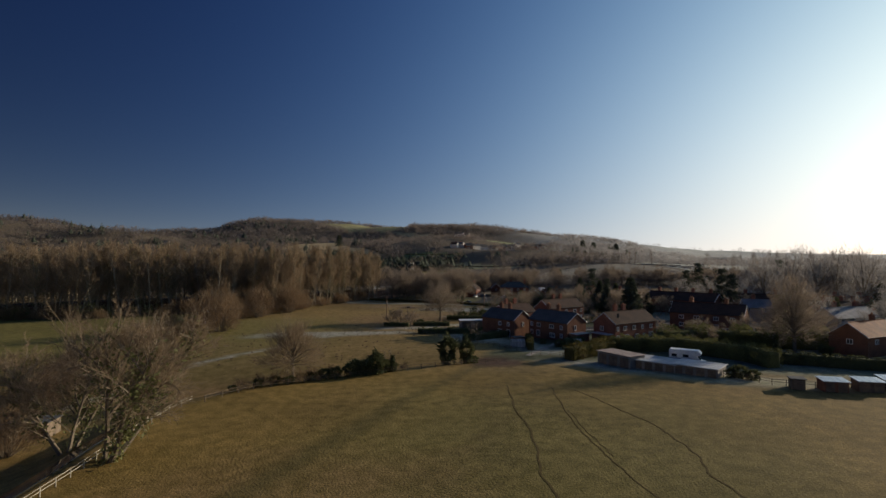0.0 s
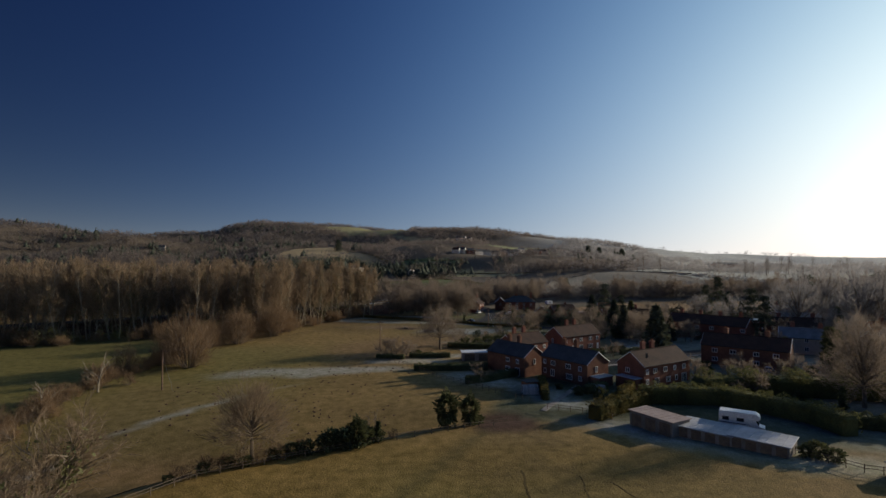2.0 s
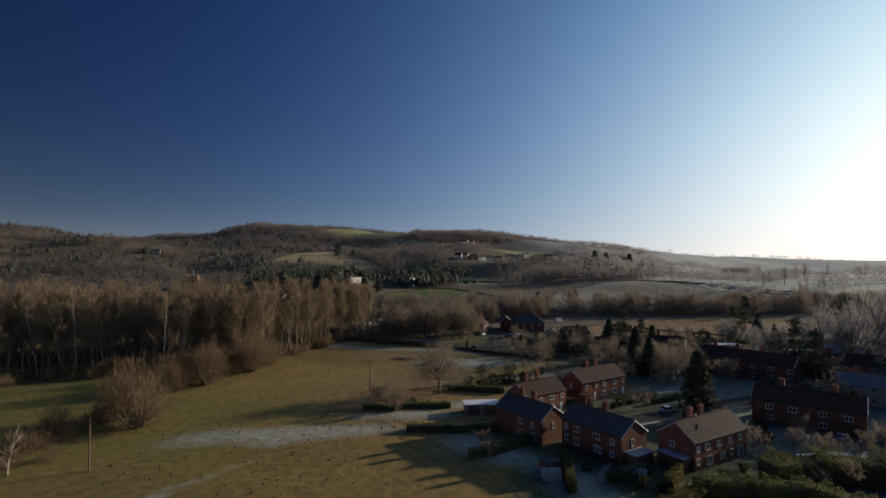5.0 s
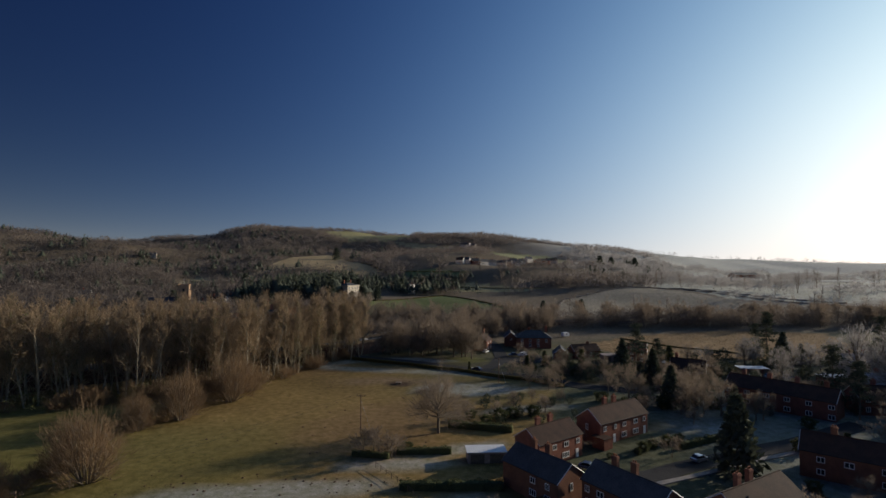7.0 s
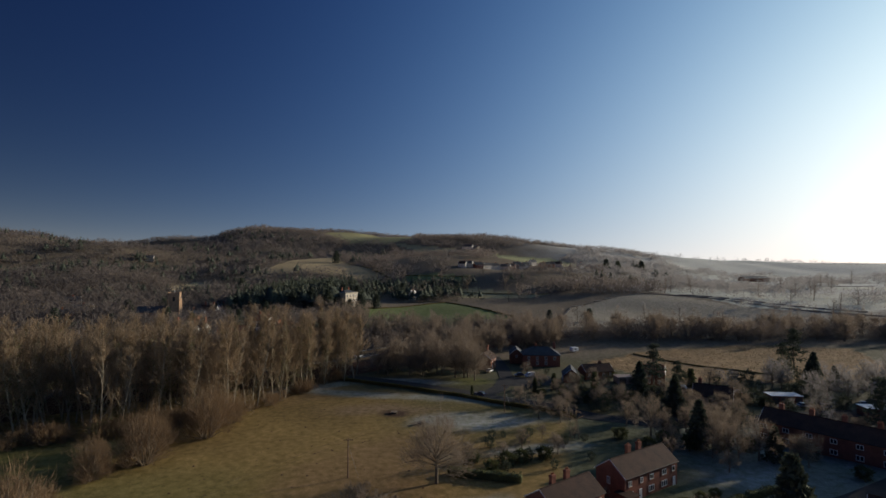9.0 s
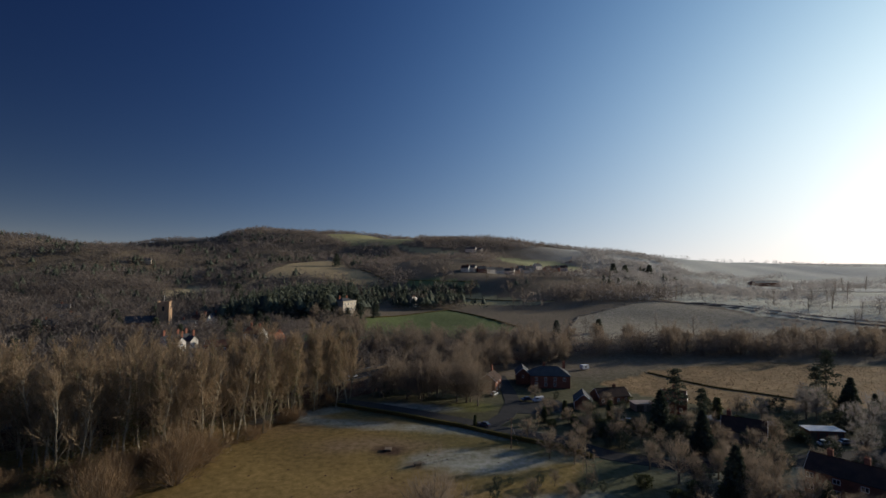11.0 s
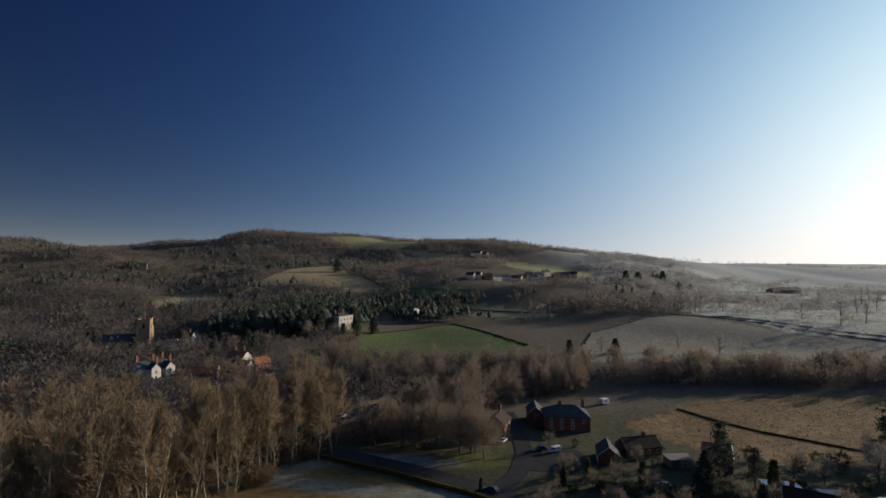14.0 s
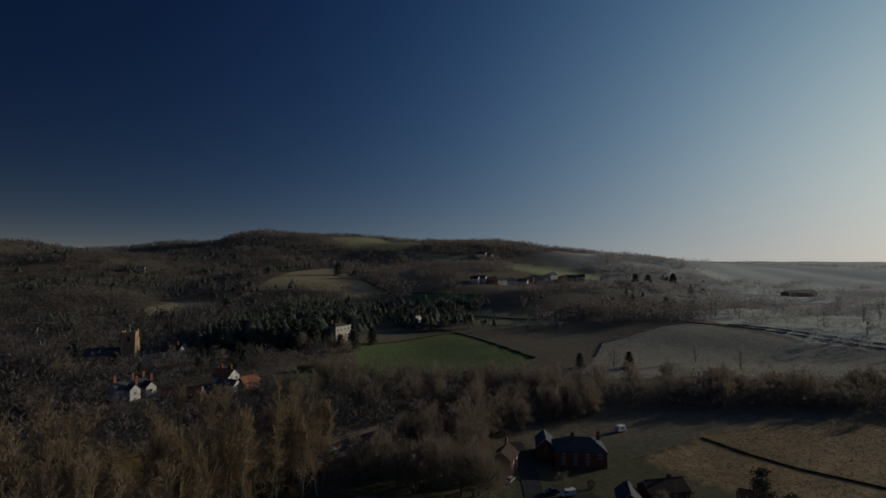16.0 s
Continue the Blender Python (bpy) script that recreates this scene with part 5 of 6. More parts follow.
# narrow beasts' trails worn through the near field
for line, w in (([(11.4, 92), (11.2, 85.5), (10.8, 76.5), (11.4, 67.5), (11, 59.5), (10.1, 53.5), (10.6, 48.5), (10, 36)], 0.26),
                ([(19, 90), (18.5, 83.5), (17.9, 73.5), (18, 66.5), (18.3, 62.5), (18.7, 57.5), (19.1, 53.5), (20.5, 44)], 0.18),
                ([(18.4, 76), (18.5, 73.5), (18.7, 66.5), (19.1, 61), (19.3, 57.5)], 0.14),
                ([(22.5, 88), (24.6, 82.5), (26.2, 75.5), (28.4, 70.5), (28.8, 65.5), (29.1, 61.5), (28.8, 57.5), (27.5, 53.5), (28, 48), (30, 36)], 0.24)):
    trail = []
    for (xa, ya), (xb, yb) in zip(line, line[1:]):
        for k in range(6):
            f = k / 6
            trail.append((xa + (xb - xa) * f + 0.12 * math.sin(3 * ya + 7 * f), ya + (yb - ya) * f))
    strip("trail", trail, w, TRACK, "narrow dark trail worn through the rough grass", "track", lift=0.02)

# stream in the low ground
strip("stream", [(-41, -80), (-40.5, -20), (-40, 20), (-41, 44), (-43.5, 62), (-46, 82), (-40, 92), (-34, 97)], 2.0, WATER, "dark narrow stream below the field bank", "water", lift=0.12)


# ---- hedges and fences ----
def hedge(pts, width, height, mat, label, dense=130, seed=1, name="hedge", uneven=1.0):
    """A clipped hedge along a line: a leafy body with an uneven top."""
    rng = np.random.default_rng(seed + int(abs(pts[0][0]) * 7))
    mx, my = np.mean([p[0] for p in pts]), np.mean([p[1] for p in pts])
    mz = gz(mx, my)
    ob = thing(name, mx, my, mz, 0, label, "hedge")
    leaves, run = [], [pts[0]]
    for (x0, y0), (x1, y1) in zip(pts, pts[1:]):
        n = max(1, math.ceil(math.hypot(x1 - x0, y1 - y0) / 14))
        run += [(x0 + (x1 - x0) * k / n, y0 + (y1 - y0) * k / n) for k in range(1, n + 1)]
    pts = run
    for (x0, y0), (x1, y1) in zip(pts, pts[1:]):
        L = math.hypot(x1 - x0, y1 - y0)
        turn = math.degrees(math.atan2(y1 - y0, x1 - x0))
        cx, cy = (x0 + x1) / 2, (y0 + y1) / 2
        top = block(L + width * 0.4, width * 0.8, height * 0.9 + 0.4, cx - mx, cy - my, gz(cx, cy) - mz - 0.4, 0.12 * width, turn=turn)
        part("body", top, mat, ob)
        k = int(L * dense * (height + width) / 4)
        u = rng.uniform(-L / 2 - width * 0.2, L / 2 + width * 0.2, k)
        face = rng.random(k)
        wob = 1 + uneven * (0.10 * np.sin(u * 1.3 / uneven + seed) + 0.07 * np.sin(u * 3.1 / uneven))
        v = np.where(face < 0.4, rng.uniform(-1, 1, k), np.sign(rng.uniform(-1, 1, k))) * width / 2 * wob * rng.uniform(0.85, 1.05, k)
        w = np.where(face < 0.4, height * rng.uniform(0.9, 1.04, k), rng.uniform(0, 1, k) * height) * wob
        ca, sa = math.cos(radians(turn)), math.sin(radians(turn))
        gxy = np.stack((cx + u * ca - v * sa, cy + u * sa + v * ca), 1)
        leaves.append(np.stack((gxy[:, 0] - mx, gxy[:, 1] - my, land(gxy[:, 0], gxy[:, 1]) - mz + w), 1))
    part("leaves", leaf_cloud("leaves", np.concatenate(leaves), 0.15, mat, seed), mat, ob)
    return ob


def fence(pts, spacing, height, rails, mat, label, name="fence", thick=0.1):
    ob = thing(name, pts[0][0], pts[0][1], gz(*pts[0]), 0, label, "fence")
    ox, oy, oz = ob.matrix_basis.translation
    post = block(thick, thick, height + 0.4, 0, 0, -0.4, 0.015)
    me = bpy.data.meshes.new("post")
    post.to_mesh(me)
    post.free()
    me.materials.append(mat)
    for (x0, y0), (x1, y1) in zip(pts, pts[1:]):
        L = math.hypot(x1 - x0, y1 - y0)
        n = max(1, round(L / spacing))
        turn = math.atan2(y1 - y0, x1 - x0)
        spots = [(x0 + (x1 - x0) * k / n, y0 + (y1 - y0) * k / n) for k in range(n + 1)]
        for x, y in spots[:-1]:
            o = part("post", me, mat, ob)
            o.location, o.rotation_euler = (x - ox, y - oy, gz(x, y) - oz), (0, 0, turn)
        for (xa, ya), (xb, yb) in zip(spots, spots[1:]):
            for r in range(rails):
                h = height * (0.9 - 0.36 * r)
                part("rail", rod((xa - ox, ya - oy, gz(xa, ya) - oz + h), (xb - ox, yb - oy, gz(xb, yb) - oz + h), thick * 0.4, thick * 0.4, 4), mat, ob)
    return ob


hedge([(28.5, 115), (34, 119.5), (41, 125)], 3.4, 2.9, GOLD_HEDGE, "thick clipped hedge with a golden sunlit top", seed=2)
hedge([(42, 127), (57, 124.5), (67, 112), (68, 106)], 3.8, 3.5, SUN_HEDGE, "tall dark evergreen hedge behind the caravan yard", seed=3)
hedge([(56, 131), (66, 133), (76, 131), (92, 126), (108, 118)], 5.4, 4.2, SUN_HEDGE, "tall uneven conifer hedge with a golden-green sunlit top", 170, seed=4, uneven=1.8)
hedge([(68, 112), (82, 104), (98, 98)], 2.2, 2.4, HEDGE, "dark hedge beside the paddock", seed=5)
hedge([(6, 143.5), (11, 146), (22, 156)], 1.8, 1.9, HEDGE, "dark clipped hedge in a garden", seed=6)
hedge([(-7.5, 160), (2, 160), (12, 160)], 1.8, 1.7, HEDGE, "long low garden hedge", seed=7)
hedge([(-10, 178), (2, 179)], 1.6, 1.5, HEDGE, "low dark hedge by the shrubs", seed=8)
hedge([(2, 198), (18, 194)], 2.0, 1.8, HEDGE, "dark hedge around the lawn", seed=9)
hedge([(24, 144), (22, 129)], 1.6, 2.1, GOLD_HEDGE, "rounded golden-brown hedge between gardens", seed=10)
hedge([(-45, 291), (-35, 287), (-18, 279), (-8, 273.5), (3, 267.5), (12, 261.5), (22, 255.5), (35, 248), (42, 241)], 1.4, 1.3, GOLD_HEDGE, "low trimmed field hedge along the road", 22, seed=11)
hedge([(43.6, 270.8), (54, 265), (66, 259)], 3.0, 3.0, HEDGE, "square-cut dark hedge beside the drive", seed=12)
hedge([(56, 181), (72, 188)], 1.4, 1.5, HEDGE, "clipped green hedge beside the lane", seed=13)
hedge([(32, 134), (37, 136.5)], 2.2, 2.0, HEDGE, "rounded evergreen bush by the glass frame", seed=14)
hedge([(-20, 176.5), (-12, 175)], 1.4, 1.3, HEDGE, "low dark hedge at the meadow edge", seed=15)
hedge([(44, 138), (38, 129)], 1.8, 2.2, GOLD_HEDGE, "sloping golden-brown hedge beside the house", seed=16)
for k, (p, q) in enumerate((((-71, 488), (-3, 554)), ((-3, 554), (50, 473)), ((90, 477), (105, 514)), ((105, 514), (186, 567)), ((186, 567), (330, 466)), ((203, 602), (325, 732)),
                            ((-7, 644), (100, 592)), ((-62, 726), (26, 691)), ((306, 768), (560, 760)), ((215, 558), (330, 485)), ((-78, 720), (-125, 787)))):
    # hedges further right take the haze-paled twig colour
    hedge([p, q], 1.2, 0.8, (HAZE_TWIG if max(p[0], q[0]) > 100 else GOLD_HEDGE), "field hedge on the far slope", 30, seed=20 + k, name="field_hedge")

fence([(-14, 170), (-8.6, 163), (1, 147), (8, 140), (14.6, 132), (19.5, 125.5)], 2.2, 1.2, 2, WOOD, "dark post and rail fence along the gardens", "garden_fence")
fence([(-38, 82), (-33, 89.5), (-23, 96), (-10, 102.5), (4, 109.5), (12, 113)], 3.0, 1.1, 2, WOOD, "weathered stock fence under the hedgerow", "stock_fence")
fence([(21, 122), (27, 118.5), (33, 113.5)], 2.0, 1.2, 2, WOOD, "wooden post and rail paddock fence", "paddock_fence")
fence([(53, 97), (58, 90.5), (70, 86), (84, 82)], 2.2, 1.2, 2, WOOD, "wooden paddock fence by the sheds", "paddock_fence")
fence([(-37, 40), (-38.3, 49), (-39.4, 60.5), (-40.4, 69), (-41, 77), (-40, 82)], 2.5, 1.0, 2, material("pale_rail_wood", (0.5, 0.46, 0.36), (0.38, 0.34, 0.27), 1, 0.8, 0.3), "pale wooden rail fence along the stream bank", "rail_fence", 0.09)
fence([(66, 325), (92, 342), (98, 347)], 3.5, 1.2, 2, WOOD, "field fence round the rough pasture", "pasture_fence")
hedge([(97, 345), (106, 330), (117, 317), (144, 295)], 0.8, 0.55, GOLD_HEDGE, "low dark ditch hedge dividing the rough pasture", 40, seed=17)

# molehills
r6 = np.random.default_rng(66)
mv, mf = [], []
for k in range(420):
    x, y = (r6.uniform(-62, -8), r6.uniform(100, 165)) if k < 260 else (r6.uniform(-60, 20), r6.uniform(150, 270))
    if y < 105 + 0.3 * (x + 40) or (x > 2 and y < 200):
        continue
    r, z, b = r6.uniform(0.18, 0.4), gz(x, y), len(mv)
    mv += [(x + r * math.cos(q) * r6.uniform(0.8, 1.2), y + r * math.sin(q), z - 0.05) for q in np.arange(7) * 2 * math.pi / 7] + [(x, y, z + r * 0.6)]
    mf += [(b + q, b + (q + 1) % 7, b + 7) for q in range(7)]
tagged(new("molehills", mesh_of("molehills", mv, mf, SOIL)), "scattered dark molehills in the meadow grass", "molehill", kind="stuff")

# hedgerow bushes below the near field
bush = shrub("dark leafy hedgerow bush", 81, 3.2, 2.6)
for x, y, s in ((-33, 91.5, 0.7), (-30.5, 93.5, 0.75), (-28, 94, 0.7), (-25, 96.5, 0.8), (-22.5, 97.8, 1.0), (-20.5, 98.6, 1.05), (-18, 99.8, 1.15), (-15.5, 101, 1.3), (-13.4, 101.8, 1.7), (-12, 103.2, 1.3),
                (-10.6, 103.5, 0.95), (6.8, 114.5, 0.9), (-36, 88, 0.55), (-17, 100.8, 1.5)):
    tagged(put(bush, x, y, x * 50, s * 0.85), group="hedgerow bushes")
for x, y, s in ((55.5, 95.8, 1.0), (57, 94.2, 0.8), (54, 96.2, 0.7), (30, 133, 0.8), (34, 131, 0.9), (37, 129, 0.7), (27, 138, 0.6), (46, 131, 0.8), (50, 134, 0.7), (55, 137, 0.6), (60, 130, 0.8), (64, 141, 0.8), (68, 152, 0.9), (71, 158, 0.9), (47, 180, 0.9),
                (50, 182, 0.8), (54, 184, 0.9), (58, 186, 0.8), (45, 178, 0.6), (38, 176, 0.5), (12, 200, 1.2), (16, 204, 1.4), (20, 206, 1.3), (8, 206, 1.1), (26, 208, 1.3), (54, 212, 1.5), (60, 216, 1.6), (66, 214, 1.7),
                (73, 212, 1.5), (80, 212, 1.4), (50, 222, 1.3), (76, 236, 1.5), (44, 262, 1.2), (50, 258, 1.1), (36, 268, 1.0), (64, 262, 1.3), (88, 214, 1.3), (95, 194, 1.2), (82, 178, 1.2), (92, 148, 1.0), (74, 126, 0.9),
                (80, 130, 1.1), (108, 108, 1.2), (96, 108, 1.1), (88, 118, 1.0), (116, 118, 1.3), (120, 128, 1.4), (70, 296, 1.3), (64, 300, 1.2), (78, 268, 1.4), (98, 268, 1.4), (108, 252, 1.2), (-8, 180, 0.9)):
    tagged(put(bush, x, y, x * 50, s), group="garden shrubs")
retire(bush)
evergreen = shrub("tall dark evergreen bush beside the field gate", 84, 3.7, 6.2, HEDGE, 1900, "tall_bush")
for x, y, s in ((1.0, 111.6, 1.08), (5.2, 112.8, 0.93), (-13.4, 102, 0.76)):
    put(evergreen, x, y, x * 50, s)
retire(evergreen)
thorn = bare_tree("low bare garden shrub tree", 91, BARK, GREY_TWIG, 1.0, height=4.5, spread=3.2, bole=0.1, upright=0.4, limbs=9, forks=5, twigs=6, radius=0.1, name="thorn_tree")
for x, y, s in ((-18, 178, 1.1), (-14, 176, 1.2), (-11, 175, 1.15), (-16, 180, 1.0), (9, 146, 0.9), (66, 128, 1.1), (70, 138, 1.2), (58, 131, 0.9), (62, 146, 1.1), (78, 140, 1.2), (52, 176, 1.0), (86, 136, 1.1),
                (33, 182, 0.8), (56, 204, 1.2), (96, 140, 1.3), (104, 140, 1.4), (112, 160, 1.5), (100, 176, 1.5), (74, 206, 1.4), (110, 184, 1.5), (120, 200, 1.6), (6, 204, 1.1)):
    put(thorn, x, y, x * 29, s)
retire(thorn)


# ---- poles and wires ----
POLES = [(-64, 137, 9.0, 34), (-21.5, 195, 9.5, 36), (20, 248, 9.0, 33)]
pole_proto = thing("telegraph_pole", 0, 0, 0, 0, "tall brown wooden telegraph pole with a cross-arm", "pole", "overhead line")
part("shaft", rod((0, 0, -1), (0, 0, 9.2), 0.17, 0.12, 8), POLE, pole_proto)
part("cross_arm", block(2.2, 0.12, 0.14, 0, 0.16, 8.6, 0.02), POLE, pole_proto)
for k in (-1.0, -0.45, 0.45, 1.0):
    part("insulator", rod((k, 0.16, 8.74), (k, 0.16, 9.0), 0.06, 0.04, 6), DARK, pole_proto)
part("stay", rod((0.1, 0, 7.4), (2.6, 0, -0.2), 0.015, 0.015, 4), METAL, pole_proto)
for x, y, h, turn in POLES:
    copy_thing(pole_proto, pose(x, y, gz(x, y), 0, 0, turn - 90 + 54))
retire(pole_proto)
for (xa, ya, _, _), (xb, yb, _, _) in zip(POLES, POLES[1:]):
    span = np.array((xb - xa, yb - ya))
    s = np.array((-span[1], span[0])) / np.linalg.norm(span)
    for o in (-1.0, 1.0):
        cu = bpy.data.curves.new("overhead_wire", "CURVE")
        cu.dimensions, cu.bevel_depth = "3D", 0.012
        sp = cu.splines.new("POLY")
        sp.points.add(15)
        for i in range(16):
            f = i / 15
            sp.points[i].co = (xa + (xb - xa) * f + s[0] * o, ya + (yb - ya) * f + s[1] * o, 9.0 - 5.0 * f * (1 - f) * 0.35, 1)
        cu.materials.append(DARK)
        tagged(new("overhead_wire", cu), "thin dark overhead wire between the poles", "wire", "overhead line")


# ---- sheds, vehicles and yard things ----
def flat_shed(x, y, turn, sx, sy, h, wall, roof, label, name="flat_roofed_shed", doors=0, slope=0.0, group=""):
    ob = thing(name, x, y, gz(x, y), turn, label, "shed", group)
    part("wall", block(sx, sy, h + 0.6, 0, 0, -0.6, 0.03), wall, ob)
    top = part("roof", block(sx + 0.5, sy + 0.5, 0.14, 0, 0, h, 0.03), roof, ob)
    top.rotation_euler = (radians(slope), 0, 0)
    for k in range(int(sx / 1.1)):
        part("roof_batten", block(0.06, sy + 0.46, 0.035, -sx / 2 + 0.5 + 1.1 * k, 0, h + 0.141), roof, top)
    for k in range(doors):
        d = part("door", block(sx / doors * 0.72, 0.08, h * 0.85, -sx / 2 + sx / doors * (k + 0.5), -sy / 2 - 0.02, 0, 0.02), WOOD, ob, "plank door")
        part("hinge", block(0.4, 0.03, 0.05, -sx / 2 + sx / doors * (k + 0.5) - 0.1, -sy / 2 - 0.075, h * 0.6), DARK, d)
    return ob


flat_shed(38, 109.7, -60, 8.6, 4.6, 2.5, CONCRETE, RUSTY, "grey block store with a flat pinkish roof", "block_store", 3)
flat_shed(44.3, 105.2, -44, 8.4, 5.6, 1.75, CONCRETE, FELT, "low open shed with a frosted flat roof", "low_shed", 4, 2, "row of low sheds")
flat_shed(49.9, 99.8, -44, 8.0, 5.4, 1.75, CONCRETE, FELT, "low shed with a frosted white flat roof", "low_shed", 4, 2, "row of low sheds")
flat_shed(10, 175, 4, 8.5, 4.2, 2.4, RUSTY, WHITE, "garden lodge with a white flat roof", "garden_lodge", 2)
flat_shed(66, 87, -14, 3.6, 2.8, 1.8, BROWN_BRICK, METAL, "small stable with a pale metal roof", "stable", 2, 4, "stables by the paddock")
flat_shed(71.5, 86.5, -14, 3.6, 2.8, 1.8, WOOD, METAL, "small brown wooden stable", "stable", 2, 4, "stables by the paddock")
flat_shed(76.5, 87.5, -14, 3.4, 2.8, 1.8, DARK, METAL, "small dark stable with a curved pale roof", "stable", 1, 6, "stables by the paddock")
flat_shed(61, 88.5, -20, 2.0, 2.0, 1.7, WOOD, SLATE, "small wooden field shelter by the fence", "field_shelter", 1)
flat_shed(-59, 74, 10, 5.5, 3.5, 2.2, WOOD, SLATE, "low dark open-fronted field shed", "field_shed", 2)
flat_shed(20.2, 138.2, 20, 3.0, 2.4, 2.0, ORANGE_TILE, SLATE, "orange-brown garden shed beside the greenhouse", "garden_shed", 1)
flat_shed(68, 138, 12, 4.0, 2.4, 2.0, WOOD, FELT, "garden hut with a pale roof", "garden_shed", 1)
flat_shed(73, 138.5, -8, 5.0, 2.6, 2.1, BRICK, FELT, "brick garden store with a pale roof", "garden_store", 2)
flat_shed(22.6, 160, -30, 5, 3.2, 2.2, WHITE, METAL, "white-fronted carport with a metal roof", "carport", 2)
flat_shed(73, 287, 5, 7.5, 5.0, 2.6, RUSTY, RUSTY, "low garage with a brown flat roof", "garage", 2)
flat_shed(92, 266, -10, 9, 5.5, 2.8, RENDER_WALL, METAL, "pale rendered garage with metal roof", "garage", 2)
flat_shed(117, 256, -4, 10, 5, 2.8, BRICK, WHITE, "flat-roofed garage block with a white roof", "garage_block", 4)
flat_shed(136, 240, -6, 9, 5, 2.8, BRICK, WHITE, "flat-roofed garage with a bright roof", "garage_block", 3)
flat_shed(104, 262, -6, 8, 4, 2.6, BRICK, FELT, "flat-roofed brick workshop behind the terrace", "workshop", 3)
flat_shed(-80, 421, 15, 14, 6, 3.0, WOOD, TILE, "low timber pavilion by the green", "pavilion", 4)
flat_shed(-16.4, 244.8, 0, 1.6, 1.6, 0.5, WOOD, WOOD, "round hay feeder on bare soil", "hay_feeder")
flat_shed(-7, 234.6, 30, 1.8, 0.9, 0.6, WOOD, WOOD, "cattle trough on bare soil", "cattle_trough")


def glasshouse(x, y, turn, sx, sy, h):
    ob = thing("greenhouse", x, y, gz(x, y), turn, "small white-framed greenhouse with frosty panes", "greenhouse")
    for k in range(5):
        px = -sx / 2 + sx * k / 4
        for s in (-1, 1):
            part("post", block(0.07, 0.07, h, px, s * sy / 2, 0, 0.01), WHITE, ob)
            part("rafter", rod((px, s * sy / 2, h), (px, 0, h + 0.6), 0.035, 0.035, 4), WHITE, ob)
            if k < 4:
                part("pane", block(sx / 4 - 0.08, 0.02, h - 0.1, px + sx / 8, s * sy / 2, 0.05), FELT, ob)
                bm = bmesh.new()
                c = [bm.verts.new(v) for v in ((px + 0.04, s * sy / 2, h), (px + sx / 4 - 0.04, s * sy / 2, h), (px + sx / 4 - 0.04, 0, h + 0.6), (px + 0.04, 0, h + 0.6))]
                bm.faces.new(c)
                bmesh.ops.solidify(bm, geom=bm.faces[:], thickness=0.02)
                part("roof_pane", bm, FELT, ob)


glasshouse(19.6, 134.6, 5, 3.4, 1.8, 1.5)
glasshouse(34.5, 134.6, -30, 3.6, 2.0, 1.3)


def wheel(parent, x, y, r=0.32, w=0.2):
    t = part("wheel", rod((x, y - w / 2, r), (x, y + w / 2, r), r, r, 14), DARK, parent, "dark tyre")
    part("rim", rod((x, y - w / 2 - 0.01, r), (x, y + w / 2 + 0.01, r), r * 0.6, r * 0.6, 10), METAL, t)


def side_shape(pts, width, bevel=0.06):
    """A body pressed from its side outline."""
    bm = bmesh.new()
    f = bm.faces.new([bm.verts.new((x, -width / 2, z)) for x, z in pts])
    r = bmesh.ops.extrude_face_region(bm, geom=[f])
    bmesh.ops.translate(bm, verts=[v for v in r["geom"] if isinstance(v, bmesh.types.BMVert)], vec=(0, width, 0))
    bmesh.ops.recalc_face_normals(bm, faces=bm.faces[:])
    bmesh.ops.bevel(bm, geom=bm.edges[:], offset=bevel, segments=2, affect="EDGES")
    return bm


def car(x, y, turn, mat, label, van=False, z=None):
    ob = thing("van" if van else "car", x, y, (gz(x, y) + 0.12) if z is None else z, turn, label, "van" if van else "car")
    if van:
        body = [(-2.3, 0.3), (2.3, 0.3), (2.35, 0.95), (1.6, 1.1), (1.0, 1.85), (-2.25, 1.9)]
        glaz = [(1.0, 1.15), (1.58, 1.15), (1.02, 1.75), (0.3, 1.75), (0.3, 1.15)]
    else:
        body = [(-2.1, 0.28), (2.1, 0.28), (2.15, 0.7), (1.1, 0.9), (-1.7, 0.92), (-2.15, 0.85)]
        glaz = [(-1.75, 0.9), (1.05, 0.9), (0.35, 1.4), (-1.15, 1.42)]
    shell = part("body", side_shape(body, 1.78), mat, ob)
    part("windows", side_shape(glaz, 1.8 if van else 1.62, 0.04), glass, ob, "dark car windows")
    if not van:
        part("roof", side_shape([(-1.2, 1.36), (0.4, 1.36), (0.2, 1.47), (-1.05, 1.48)], 1.5, 0.03), mat, ob)
    for sx in (-1.35, 1.35):
        for sy in (-0.8, 0.8):
            wheel(ob, sx, sy)
    for sy in (-0.6, 0.6):
        part("headlight", block(0.06, 0.34, 0.16, 2.13, sy, 0.62, 0.02), WHITE, shell)
        part("tail_light", block(0.06, 0.2, 0.22, -2.15, sy, 0.66, 0.02), RED, shell)
    return ob


car(57, 173.6, 24, SILVER, "silver car parked on the lane")
car(36, 297, 200, WHITE, "white van parked in the yard", True)
car(31.5, 298.5, 190, BLUE, "dark car parked in the yard")
car(62, 271, 160, BLUE, "dark blue car on a drive")
car(13, 267.6, 148, BLUE, "dark car on the village road")
car(31.5, 169.5, -30, BLUE, "dark car parked beside the hedge")
car(34, 166, -30, SILVER, "grey car parked in the drive")
car(-41.5, 318.5, 50, WHITE, "white car on the bridge road", z=4.35)
car(-121, 261, 42, SILVER, "silver car on the through road", z=4.35)
car(84, 152, 50, SILVER, "silver car parked by the house")
car(120, 250, 0, SILVER, "silver car among the garages")
